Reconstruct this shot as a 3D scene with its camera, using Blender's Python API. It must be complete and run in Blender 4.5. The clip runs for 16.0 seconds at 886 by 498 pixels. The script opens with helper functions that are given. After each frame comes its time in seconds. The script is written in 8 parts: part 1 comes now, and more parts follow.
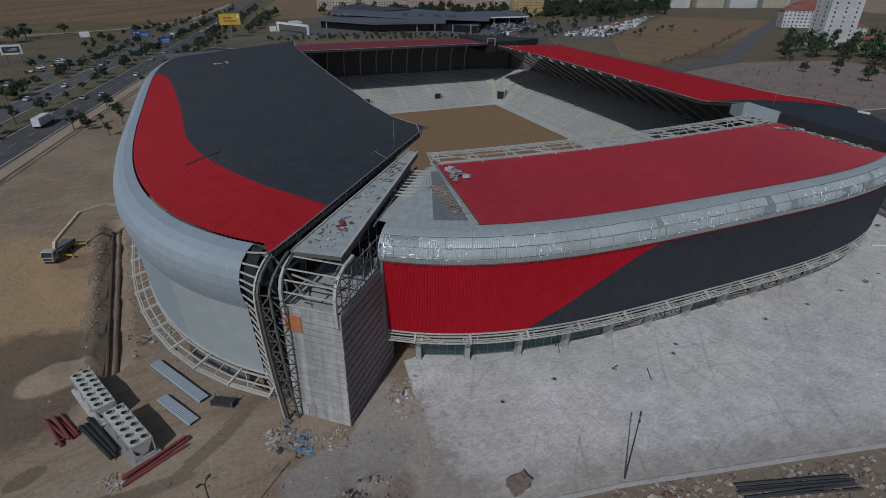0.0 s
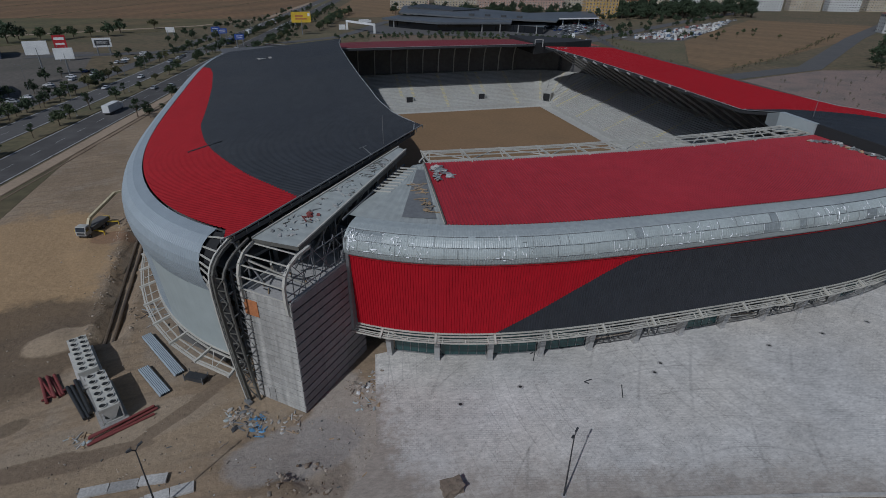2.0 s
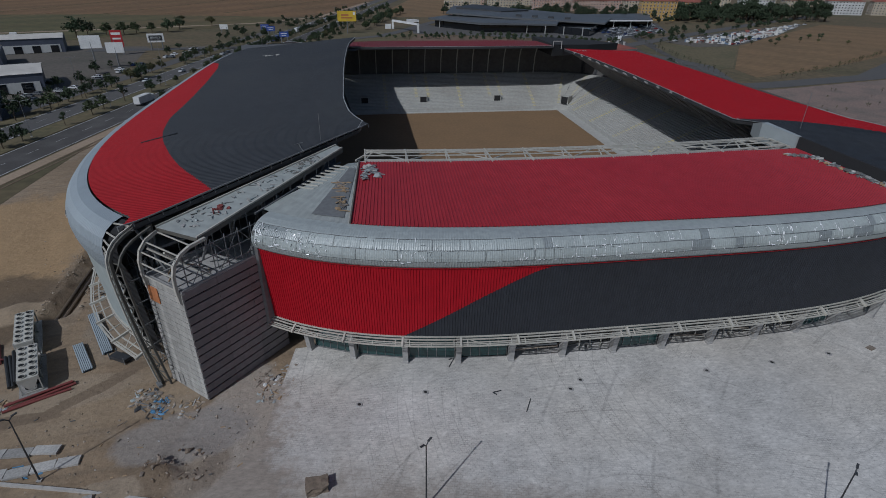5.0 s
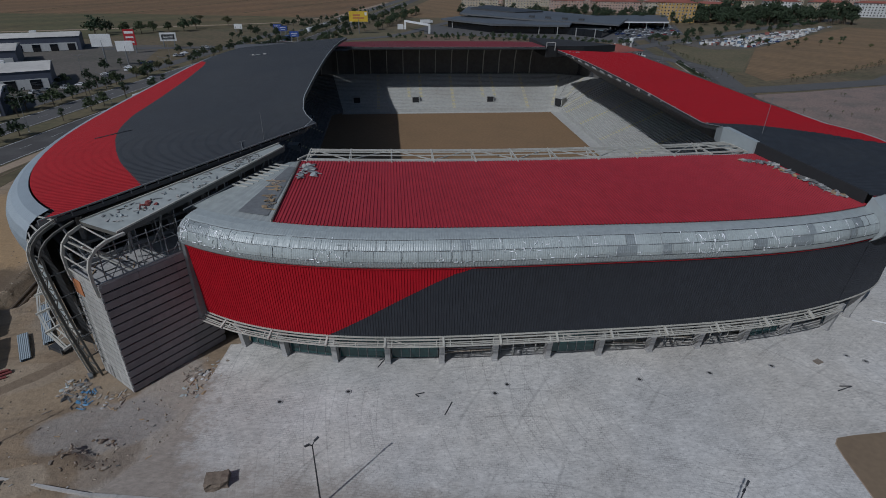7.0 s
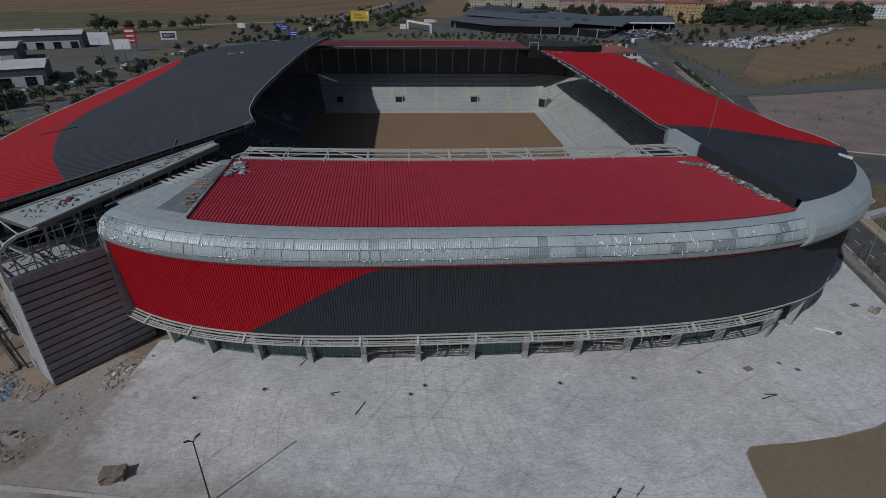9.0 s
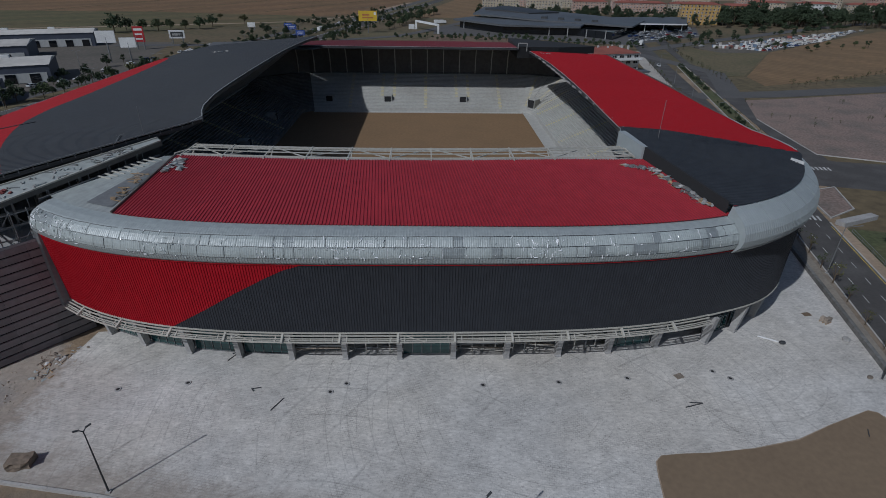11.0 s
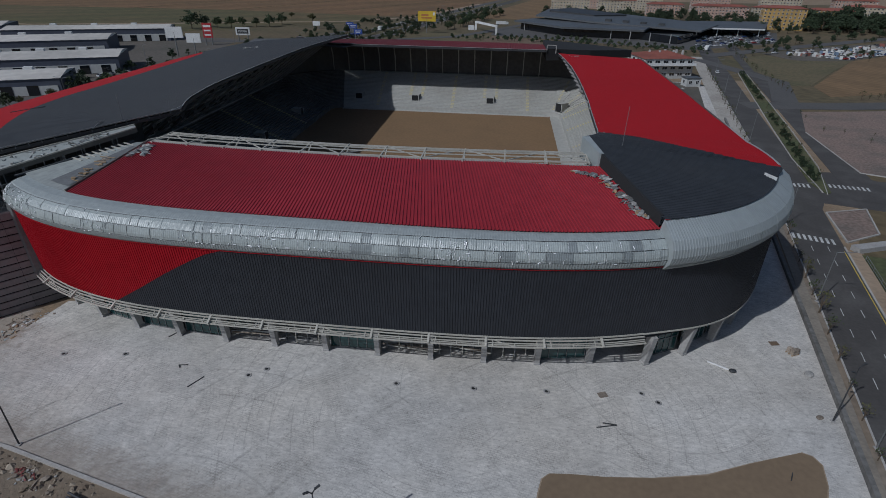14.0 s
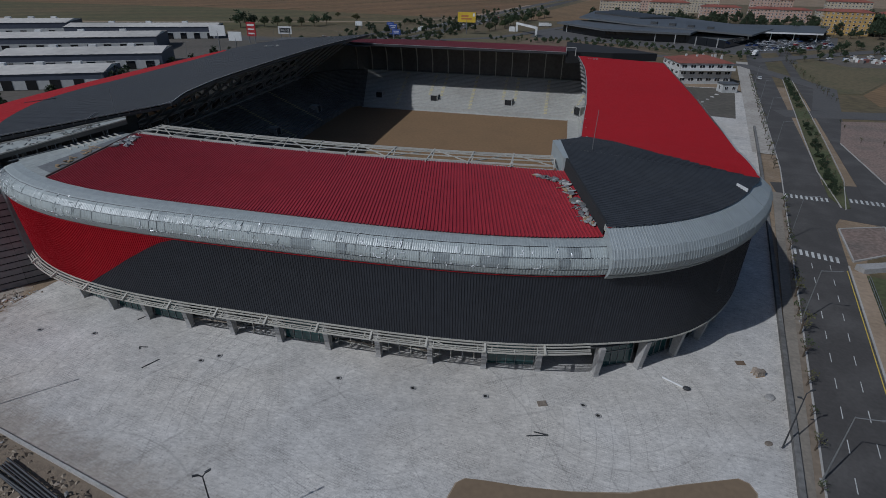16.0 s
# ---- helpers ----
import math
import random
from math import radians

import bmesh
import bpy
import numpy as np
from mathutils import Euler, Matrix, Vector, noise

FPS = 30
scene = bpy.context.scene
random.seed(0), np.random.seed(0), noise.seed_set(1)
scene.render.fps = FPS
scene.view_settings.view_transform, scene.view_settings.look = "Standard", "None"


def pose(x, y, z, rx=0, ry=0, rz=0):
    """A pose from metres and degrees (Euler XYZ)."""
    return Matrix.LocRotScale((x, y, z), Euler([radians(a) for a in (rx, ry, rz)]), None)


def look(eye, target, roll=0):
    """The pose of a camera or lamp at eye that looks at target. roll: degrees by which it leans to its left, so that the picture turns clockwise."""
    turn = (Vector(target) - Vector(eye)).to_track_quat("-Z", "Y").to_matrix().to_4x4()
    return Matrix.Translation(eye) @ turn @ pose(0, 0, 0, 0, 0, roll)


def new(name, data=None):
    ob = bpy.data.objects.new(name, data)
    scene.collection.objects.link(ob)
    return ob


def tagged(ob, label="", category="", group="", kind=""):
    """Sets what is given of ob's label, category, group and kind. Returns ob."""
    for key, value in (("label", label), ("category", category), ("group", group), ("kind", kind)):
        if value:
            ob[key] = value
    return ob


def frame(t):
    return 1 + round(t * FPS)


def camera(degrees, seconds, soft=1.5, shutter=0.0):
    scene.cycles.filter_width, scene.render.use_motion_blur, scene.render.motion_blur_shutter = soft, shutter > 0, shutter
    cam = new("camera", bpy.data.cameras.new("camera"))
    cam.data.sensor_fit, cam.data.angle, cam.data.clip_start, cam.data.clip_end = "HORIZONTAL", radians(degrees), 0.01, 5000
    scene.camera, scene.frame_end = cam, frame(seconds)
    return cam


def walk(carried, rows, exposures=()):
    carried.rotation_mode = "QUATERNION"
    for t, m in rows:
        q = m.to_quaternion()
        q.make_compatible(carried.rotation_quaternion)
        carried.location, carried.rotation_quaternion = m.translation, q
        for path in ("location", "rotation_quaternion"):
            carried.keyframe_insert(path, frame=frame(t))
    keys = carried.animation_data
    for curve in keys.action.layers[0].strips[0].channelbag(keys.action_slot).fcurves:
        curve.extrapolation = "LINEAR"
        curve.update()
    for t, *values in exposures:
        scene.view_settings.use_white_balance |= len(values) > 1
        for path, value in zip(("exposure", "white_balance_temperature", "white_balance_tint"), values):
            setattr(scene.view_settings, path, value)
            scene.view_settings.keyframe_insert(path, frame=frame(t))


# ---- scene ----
cam = camera(79.8, 16.0, soft=0.9)
METRES, EYE, TILT, LEAN, TURN = 100.0, 48.87, -28.09, -0.62, -22.85
START_X, START_Y = -64.0, -132.0
ROWS = [
    (0.0, 0.0, 0.0, 0.0, 0.0, 0.0, -0.0),
    (0.5, 0.0313, 0.0008, -0.0002, 1.44, -0.01, -0.75),
    (1.0, 0.0622, 0.0022, -0.0003, 3.17, -0.03, -1.68),
    (1.5, 0.0922, 0.0046, 0.0004, 4.94, -0.09, -2.64),
    (2.0, 0.1226, 0.0083, 0.0016, 7.05, -0.19, -3.75),
    (2.5, 0.1525, 0.0129, 0.0036, 9.17, -0.34, -4.88),
    (3.0, 0.183, 0.0187, 0.0063, 10.47, -0.45, -5.58),
    (3.5, 0.2133, 0.0246, 0.0093, 11.21, -0.5, -5.95),
    (4.0, 0.243, 0.0313, 0.0127, 11.69, -0.54, -6.22),
    (6.5, 0.3904, 0.0693, 0.0326, 14.89, -0.92, -7.93),
    (7.0, 0.4201, 0.0782, 0.0368, 15.3, -0.94, -8.15),
    (7.5, 0.4493, 0.087, 0.0414, 15.63, -1.01, -8.33),
    (8.0, 0.4786, 0.096, 0.0457, 16.06, -1.05, -8.54),
    (8.5, 0.5079, 0.1051, 0.0504, 16.47, -1.1, -8.77),
    (9.0, 0.5372, 0.1141, 0.0553, 16.79, -1.17, -8.95),
    (9.5, 0.5666, 0.1233, 0.0596, 17.02, -1.18, -9.05),
    (12.0, 0.7126, 0.1745, 0.0856, 20.96, -1.82, -11.06),
    (12.5, 0.7421, 0.1864, 0.0912, 22.22, -2.03, -11.61),
    (13.0, 0.77, 0.1986, 0.0971, 23.6, -2.3, -12.31),
    (13.5, 0.7982, 0.2116, 0.1035, 25.12, -2.62, -13.06),
    (14.0, 0.826, 0.2251, 0.1102, 26.33, -2.87, -13.65),
    (14.5, 0.8538, 0.2391, 0.1173, 27.65, -3.15, -14.24),
    (15.0, 0.8816, 0.2541, 0.1253, 29.08, -3.5, -14.88),
    (15.5, 0.9094, 0.2697, 0.1337, 30.37, -3.82, -15.46),
    (16.0, 0.9371, 0.2857, 0.1421, 31.57, -4.11, -15.98),
]
walk(cam, [(t, pose(START_X, START_Y, EYE, TILT, LEAN, TURN) @ pose(METRES * x, METRES * y, METRES * z, 90 + pitch, roll, yaw)) for t, x, y, z, yaw, pitch, roll in ROWS], exposures=[(0.0, -0.70, 5620, 10), (16.0, -0.70, 5620, 10)])

# ---- light ----
SUN_EL, SUN_FROM = radians(43.6), Vector((-0.70, -0.72))
world = bpy.data.worlds.new("world")
scene.world = world
world.use_nodes = True
sky = world.node_tree.nodes.new("ShaderNodeTexSky")
sky.sky_type, sky.sun_disc = "NISHITA", False
sky.sun_elevation = SUN_EL
sky.sun_rotation = math.atan2(SUN_FROM.x, SUN_FROM.y)
sky.dust_density = 1.5
back = world.node_tree.nodes["Background"]
back.inputs["Strength"].default_value = 0.060
world.node_tree.links.new(sky.outputs[0], back.inputs[0])
sun = new("sun", bpy.data.lights.new("sun", "SUN"))
sun.data.energy, sun.data.angle, sun.data.color = 3.25, radians(0.6), (1.0, 0.965, 0.91)
sun.matrix_world = look((SUN_FROM.x * 200, SUN_FROM.y * 200, 200 * math.tan(SUN_EL)), (0, 0, 0))

# ---- materials ----
def mat(name, colour, rough=0.7, metal=0.0, vary=0.18, grain=4.0, stains=0.15, tint=None, bump=0.0, bump_scale=20.0, piece=0.0, spec=0.5, streak=0.0, furrow=None):
    """A surface with a fine grain, large stains towards a second tint, relief, and a shift from piece to piece."""
    m = bpy.data.materials.new(name)
    m.use_nodes = True
    n, l = m.node_tree.nodes, m.node_tree.links
    b = n["Principled BSDF"]
    b.inputs["Roughness"].default_value = rough
    b.inputs["Metallic"].default_value = metal
    b.inputs["Specular IOR Level"].default_value = spec
    geo = n.new("ShaderNodeNewGeometry")
    fine = n.new("ShaderNodeTexNoise")
    fine.inputs["Scale"].default_value, fine.inputs["Detail"].default_value = grain, 6
    big = n.new("ShaderNodeTexNoise")
    big.inputs["Scale"].default_value, big.inputs["Detail"].default_value = grain * 0.07, 5
    for t in (fine, big):
        l.new(geo.outputs["Position"], t.inputs["Vector"])
    ramp = n.new("ShaderNodeMapRange")
    ramp.inputs[1].default_value, ramp.inputs[2].default_value = 0.3, 0.7
    ramp.inputs[3].default_value, ramp.inputs[4].default_value = 1 - vary, 1 + vary
    l.new(fine.outputs[0], ramp.inputs[0])
    edge = n.new("ShaderNodeMapRange")
    edge.inputs[1].default_value, edge.inputs[2].default_value, edge.inputs[4].default_value = 0.45, 0.7, min(1.0, stains * 3)
    l.new(big.outputs[0], edge.inputs[0])
    mix = n.new("ShaderNodeMix")
    mix.data_type = "RGBA"
    mix.inputs["A"].default_value = (*colour, 1)
    mix.inputs["B"].default_value = (*(tint or tuple(c * 0.6 for c in colour)), 1)
    l.new(edge.outputs[0], mix.inputs["Factor"])
    scale = n.new("ShaderNodeVectorMath")
    scale.operation = "SCALE"
    l.new(mix.outputs["Result"], scale.inputs[0])
    l.new(ramp.outputs[0], scale.inputs["Scale"])
    out = scale.outputs[0]
    if streak:
        mp = n.new("ShaderNodeMapping")
        mp.inputs["Scale"].default_value = (1, 1, 0.07)
        l.new(geo.outputs["Position"], mp.inputs["Vector"])
        st = n.new("ShaderNodeTexNoise")
        st.inputs["Scale"].default_value, st.inputs["Detail"].default_value = 1.1, 5
        l.new(mp.outputs[0], st.inputs["Vector"])
        r = n.new("ShaderNodeMapRange")
        r.inputs[1].default_value, r.inputs[2].default_value = 0.35, 0.68
        r.inputs[3].default_value, r.inputs[4].default_value = 1 - streak, 1 + streak * 1.3
        l.new(st.outputs[0], r.inputs[0])
        s3 = n.new("ShaderNodeVectorMath")
        s3.operation = "SCALE"
        l.new(out, s3.inputs[0])
        l.new(r.outputs[0], s3.inputs["Scale"])
        out = s3.outputs[0]
    if furrow:
        # turn in degrees, metres between bands, strength
        mp = n.new("ShaderNodeMapping")
        mp.inputs["Rotation"].default_value = (0, 0, radians(furrow[0]))
        l.new(geo.outputs["Position"], mp.inputs["Vector"])
        for step, part_of in ((furrow[1], 1.0), (furrow[1] * 6.3, 0.7)):
            wv = n.new("ShaderNodeTexWave")
            wv.bands_direction = "X"
            wv.inputs["Scale"].default_value = 0.314 / step
            wv.inputs["Distortion"].default_value, wv.inputs["Detail"].default_value, wv.inputs["Detail Scale"].default_value = 6.0, 3.0, 0.6
            l.new(mp.outputs[0], wv.inputs["Vector"])
            r = n.new("ShaderNodeMapRange")
            r.inputs[3].default_value, r.inputs[4].default_value = 1 - furrow[2] * part_of, 1 + furrow[2] * part_of
            l.new(wv.outputs["Fac"], r.inputs[0])
            s4 = n.new("ShaderNodeVectorMath")
            s4.operation = "SCALE"
            l.new(out, s4.inputs[0])
            l.new(r.outputs[0], s4.inputs["Scale"])
            out = s4.outputs[0]
    if piece:
        info = n.new("ShaderNodeObjectInfo")
        r = n.new("ShaderNodeMapRange")
        r.inputs[3].default_value, r.inputs[4].default_value = 1 - piece, 1 + piece
        l.new(info.outputs["Random"], r.inputs[0])
        s2 = n.new("ShaderNodeVectorMath")
        s2.operation = "SCALE"
        l.new(out, s2.inputs[0])
        l.new(r.outputs[0], s2.inputs["Scale"])
        out = s2.outputs[0]
    l.new(out, b.inputs["Base Color"])
    if bump:
        bn = n.new("ShaderNodeTexNoise")
        bn.inputs["Scale"].default_value, bn.inputs["Detail"].default_value = bump_scale, 4
        l.new(geo.outputs["Position"], bn.inputs["Vector"])
        bp = n.new("ShaderNodeBump")
        bp.inputs["Strength"].default_value, bp.inputs["Distance"].default_value = bump, 0.05
        l.new(bn.outputs[0], bp.inputs["Height"])
        l.new(bp.outputs[0], b.inputs["Normal"])
    return m


def glass_mat(name, colour, rough=0.05):
    m = bpy.data.materials.new(name)
    m.use_nodes = True
    b = m.node_tree.nodes["Principled BSDF"]
    b.inputs["Base Color"].default_value = (*colour, 1)
    b.inputs["Roughness"].default_value = rough
    b.inputs["Specular IOR Level"].default_value = 0.8
    return m


def earth_mat():
    """Site earth in three tones, dragged by wheels, with grit and relief."""
    m = bpy.data.materials.new("bare_earth")
    m.use_nodes = True
    n, l = m.node_tree.nodes, m.node_tree.links
    b = n["Principled BSDF"]
    b.inputs["Roughness"].default_value = 0.95
    geo = n.new("ShaderNodeNewGeometry")
    def noise_at(scale, stretch=(1, 1, 1), detail=6, rough=0.6, turn=0.0):
        mp = n.new("ShaderNodeMapping")
        mp.inputs["Scale"].default_value = stretch
        mp.inputs["Rotation"].default_value = (0, 0, turn)
        l.new(geo.outputs["Position"], mp.inputs["Vector"])
        t = n.new("ShaderNodeTexNoise")
        t.inputs["Scale"].default_value, t.inputs["Detail"].default_value, t.inputs["Roughness"].default_value = scale, detail, rough
        l.new(mp.outputs[0], t.inputs["Vector"])
        return t.outputs[0]
    def span(value, lo, hi, a, c):
        r = n.new("ShaderNodeMapRange")
        for i, v in zip((1, 2, 3, 4), (lo, hi, a, c)):
            r.inputs[i].default_value = v
        l.new(value, r.inputs[0])
        return r.outputs[0]
    def blend(f, a, c):
        x = n.new("ShaderNodeMix")
        x.data_type = "RGBA"
        l.new(f, x.inputs["Factor"])
        for k, v in (("A", a), ("B", c)):
            if isinstance(v, tuple):
                x.inputs[k].default_value = (*v, 1)
            else:
                l.new(v, x.inputs[k])
        return x.outputs["Result"]
    tone = blend(span(noise_at(0.045), 0.42, 0.56, 0, 1), (0.285, 0.21, 0.135), (0.225, 0.163, 0.103))
    tone = blend(span(noise_at(0.11, (1, 1, 1), 7, 0.7, 1.0), 0.5, 0.64, 0, 0.55), tone, (0.31, 0.255, 0.19))
    tone = blend(span(noise_at(0.35, (0.35, 2.2, 1), 4, 0.6, -0.45), 0.54, 0.66, 0, 0.5), tone, (0.175, 0.125, 0.08))
    # wheel tracks swept in wide arcs
    for cx, cy, step, hold in ((-60, -150, 0.10, 0.4),):
        mp = n.new("ShaderNodeMapping")
        mp.inputs["Location"].default_value = (-cx, -cy, 0)
        l.new(geo.outputs["Position"], mp.inputs["Vector"])
        w = n.new("ShaderNodeTexWave")
        w.wave_type, w.rings_direction = "RINGS", "Z"
        w.inputs["Scale"].default_value, w.inputs["Distortion"].default_value, w.inputs["Detail Scale"].default_value = step, 5.0, 0.06
        l.new(mp.outputs[0], w.inputs["Vector"])
        tone = blend(span(w.outputs["Fac"], 0.86, 0.97, 0, hold), tone, (0.19, 0.142, 0.098))
    # damp ground, a dry tan track and a pale spill of sand, each an oval with a ragged rim
    rag = noise_at(0.16, (1, 1, 1), 6, 0.65)
    def oval(x, y, rx, ry, turn, most, colour, base):
        mp = n.new("ShaderNodeMapping")
        mp.vector_type = "TEXTURE"
        mp.inputs["Location"].default_value = (x, y, 0)
        mp.inputs["Rotation"].default_value = (0, 0, radians(turn))
        mp.inputs["Scale"].default_value = (rx, ry, 1000)
        l.new(geo.outputs["Position"], mp.inputs["Vector"])
        ln = n.new("ShaderNodeVectorMath")
        ln.operation = "LENGTH"
        l.new(mp.outputs[0], ln.inputs[0])
        ad = n.new("ShaderNodeMath")
        ad.operation = "MULTIPLY_ADD"
        l.new(rag, ad.inputs[0])
        ad.inputs[1].default_value = 0.9
        l.new(ln.outputs["Value"], ad.inputs[2])
        return blend(span(ad.outputs[0], 1.32, 1.48, most, 0.0), base, colour)
    for args in ((-104, -36, 16, 26, 12, 0.9, (0.36, 0.238, 0.122)), (-51.5, -92, 6, 13, -8, 0.65, (0.39, 0.355, 0.31)), (-72, -84, 20, 5.5, 12, 0.6, (0.30, 0.225, 0.145)), (-96, -62, 12, 13, 20, 0.85, (0.125, 0.088, 0.054)),
                 (-89.8, -79.5, 2.2, 1.3, 30, 0.7, (0.13, 0.095, 0.06)), (-89.6, -62.4, 5.4, 3.2, 20, 0.95, (0.33, 0.25, 0.165)), (-92.0, -27.5, 4.2, 3.0, 0, 0.8, (0.22, 0.125, 0.07)),
                 (-57, -96, 6.5, 4.5, 10, 0.6, (0.17, 0.125, 0.083)), (-63, -98.5, 4.0, 2.4, 0, 0.7, (0.33, 0.265, 0.19)), (-74, -62, 5, 14, 10, 0.5, (0.25, 0.205, 0.155)), (-78, -83.0, 16, 3.4, 14, 0.75, (0.30, 0.235, 0.165)), (-84, -86.6, 7, 1.7, 3, 0.9, (0.17, 0.122, 0.08)), (-77.5, -85.9, 5, 1.1, 5, 0.85, (0.175, 0.128, 0.085)), (-71.2, -82.2, 7.5, 1.0, 40, 0.9, (0.18, 0.132, 0.088)),
                 (-66, -77, 5, 0.9, 35, 0.8, (0.19, 0.14, 0.095)), (-57, -91, 8, 4.5, 10, 0.75, (0.275, 0.25, 0.225)), (-101, -76, 6, 9, 10, 0.8, (0.16, 0.115, 0.075)), (4, -114, 48, 8, -14, 0.75, (0.19, 0.152, 0.112))):
        tone = oval(*args, tone)
    fine = n.new("ShaderNodeVectorMath")
    fine.operation = "SCALE"
    l.new(tone, fine.inputs[0])
    l.new(span(noise_at(1.6, (1, 1, 1), 7, 0.75), 0.3, 0.7, 0.80, 1.20), fine.inputs["Scale"])
    l.new(fine.outputs[0], b.inputs["Base Color"])
    bp = n.new("ShaderNodeBump")
    bp.inputs["Strength"].default_value, bp.inputs["Distance"].default_value = 0.9, 0.2
    l.new(noise_at(0.9, (1, 1, 1), 7, 0.7), bp.inputs["Height"])
    l.new(bp.outputs[0], b.inputs["Normal"])
    return m


DIRT = earth_mat()
SAND = mat("pale_sand", (0.33, 0.25, 0.175), 0.95, vary=0.15, grain=1.2, stains=0.2, tint=(0.24, 0.18, 0.12), bump=0.4, bump_scale=2.0)
MUD = mat("damp_earth", (0.15, 0.105, 0.068), 0.9, vary=0.15, grain=1.0, stains=0.2, tint=(0.19, 0.135, 0.09), bump=0.3, bump_scale=2.0)
def apron_mat():
    """Power-floated concrete under dust: broad pale and grey clouds, short brushed dabs, thin curved tyre marks."""
    m = bpy.data.materials.new("dusty_concrete")
    m.use_nodes = True
    n, l = m.node_tree.nodes, m.node_tree.links
    b = n["Principled BSDF"]
    b.inputs["Roughness"].default_value = 0.9
    geo = n.new("ShaderNodeNewGeometry")
    def noise_at(scale, stretch=(1, 1, 1), detail=5, rough=0.55, turn=0.0):
        mp = n.new("ShaderNodeMapping")
        mp.inputs["Scale"].default_value = stretch
        mp.inputs["Rotation"].default_value = (0, 0, turn)
        l.new(geo.outputs["Position"], mp.inputs["Vector"])
        t = n.new("ShaderNodeTexNoise")
        t.inputs["Scale"].default_value, t.inputs["Detail"].default_value, t.inputs["Roughness"].default_value = scale, detail, rough
        l.new(mp.outputs[0], t.inputs["Vector"])
        return t.outputs[0]
    def span(value, lo, hi, a, c):
        r = n.new("ShaderNodeMapRange")
        for i, v in zip((1, 2, 3, 4), (lo, hi, a, c)):
            r.inputs[i].default_value = v
        l.new(value, r.inputs[0])
        return r.outputs[0]
    def times(a, c):
        t = n.new("ShaderNodeMath")
        t.operation = "MULTIPLY"
        l.new(a, t.inputs[0])
        l.new(c, t.inputs[1])
        return t.outputs[0]
    cloud = span(noise_at(0.07), 0.35, 0.68, 0.88, 1.1)
    middle = span(noise_at(0.5, (1, 1, 1), 7, 0.75), 0.3, 0.7, 0.84, 1.13)
    dabs = span(noise_at(1.5, (0.7, 1.8, 1), 6, 0.75, 0.25), 0.32, 0.64, 0.76, 1.11)
    fleck = span(noise_at(2.6, (1, 1, 1), 4, 0.8), 0.32, 0.46, 0.66, 1.0)
    value = times(times(cloud, middle), times(dabs, fleck))
    laid = n.new("ShaderNodeTexBrick")
    mp = n.new("ShaderNodeMapping")
    mp.inputs["Rotation"].default_value = (0, 0, 0.24)
    l.new(geo.outputs["Position"], mp.inputs["Vector"])
    l.new(mp.outputs[0], laid.inputs["Vector"])
    laid.inputs["Scale"].default_value = 1.0
    laid.inputs["Brick Width"].default_value, laid.inputs["Row Height"].default_value, laid.inputs["Mortar Size"].default_value = 0.5, 0.3, 0.04
    laid.inputs["Color1"].default_value, laid.inputs["Color2"].default_value, laid.inputs["Mortar"].default_value = (1, 1, 1, 1), (0.86, 0.86, 0.86, 1), (0.56, 0.56, 0.56, 1)
    bare = span(noise_at(0.22, (1, 1, 1), 5, 0.7), 0.42, 0.62, 0.0, 0.62)
    show = n.new("ShaderNodeMix")
    show.inputs["A"].default_value = 1.0
    l.new(bare, show.inputs["Factor"])
    l.new(laid.outputs["Color"], show.inputs["B"])
    value = times(value, show.outputs["Result"])
    # tyre marks: thin rings cut from warped waves, only where a broad mask allows
    for centre, scale, lo in (((18, -92), 0.55, 0.985), ((46, -84), 0.4, 0.985), ((-10, -120), 0.22, 0.988), ((60, -140), 0.16, 0.985)):
        mp = n.new("ShaderNodeMapping")
        mp.inputs["Location"].default_value = (-centre[0], -centre[1], 0)
        l.new(geo.outputs["Position"], mp.inputs["Vector"])
        w = n.new("ShaderNodeTexWave")
        w.wave_type, w.rings_direction = "RINGS", "Z"
        w.inputs["Scale"].default_value, w.inputs["Distortion"].default_value, w.inputs["Detail Scale"].default_value = scale * 0.3, 2.5, 0.15
        l.new(mp.outputs[0], w.inputs["Vector"])
        mark = span(w.outputs["Fac"], lo, 1.0, 0.0, 0.19)
        mask = span(noise_at(0.06 + scale * 0.02, (1, 1, 1), 2), 0.5, 0.6, 0.0, 1.0)
        inv = n.new("ShaderNodeMath")
        inv.operation = "SUBTRACT"
        inv.inputs[0].default_value = 1.0
        l.new(times(mark, mask), inv.inputs[1])
        value = times(value, inv.outputs[0])
    col = n.new("ShaderNodeMix")
    col.data_type = "RGBA"
    col.inputs["A"].default_value = (0.59, 0.555, 0.502, 1)
    col.inputs["B"].default_value = (0.595, 0.573, 0.538, 1)
    l.new(span(noise_at(0.04), 0.4, 0.6, 0, 1), col.inputs["Factor"])
    sc = n.new("ShaderNodeVectorMath")
    sc.operation = "SCALE"
    l.new(col.outputs["Result"], sc.inputs[0])
    l.new(value, sc.inputs["Scale"])
    # earth trodden over the western and near margins
    split = n.new("ShaderNodeSeparateXYZ")
    l.new(geo.outputs["Position"], split.inputs[0])
    def axis(ax, ay, c):
        t = n.new("ShaderNodeMath")
        t.operation = "MULTIPLY_ADD"
        l.new(split.outputs["X"], t.inputs[0])
        t.inputs[1].default_value, t.inputs[2].default_value = ax, c
        u = n.new("ShaderNodeMath")
        u.operation = "MULTIPLY_ADD"
        l.new(split.outputs["Y"], u.inputs[0])
        u.inputs[1].default_value = ay
        l.new(t.outputs[0], u.inputs[2])
        return u.outputs[0]
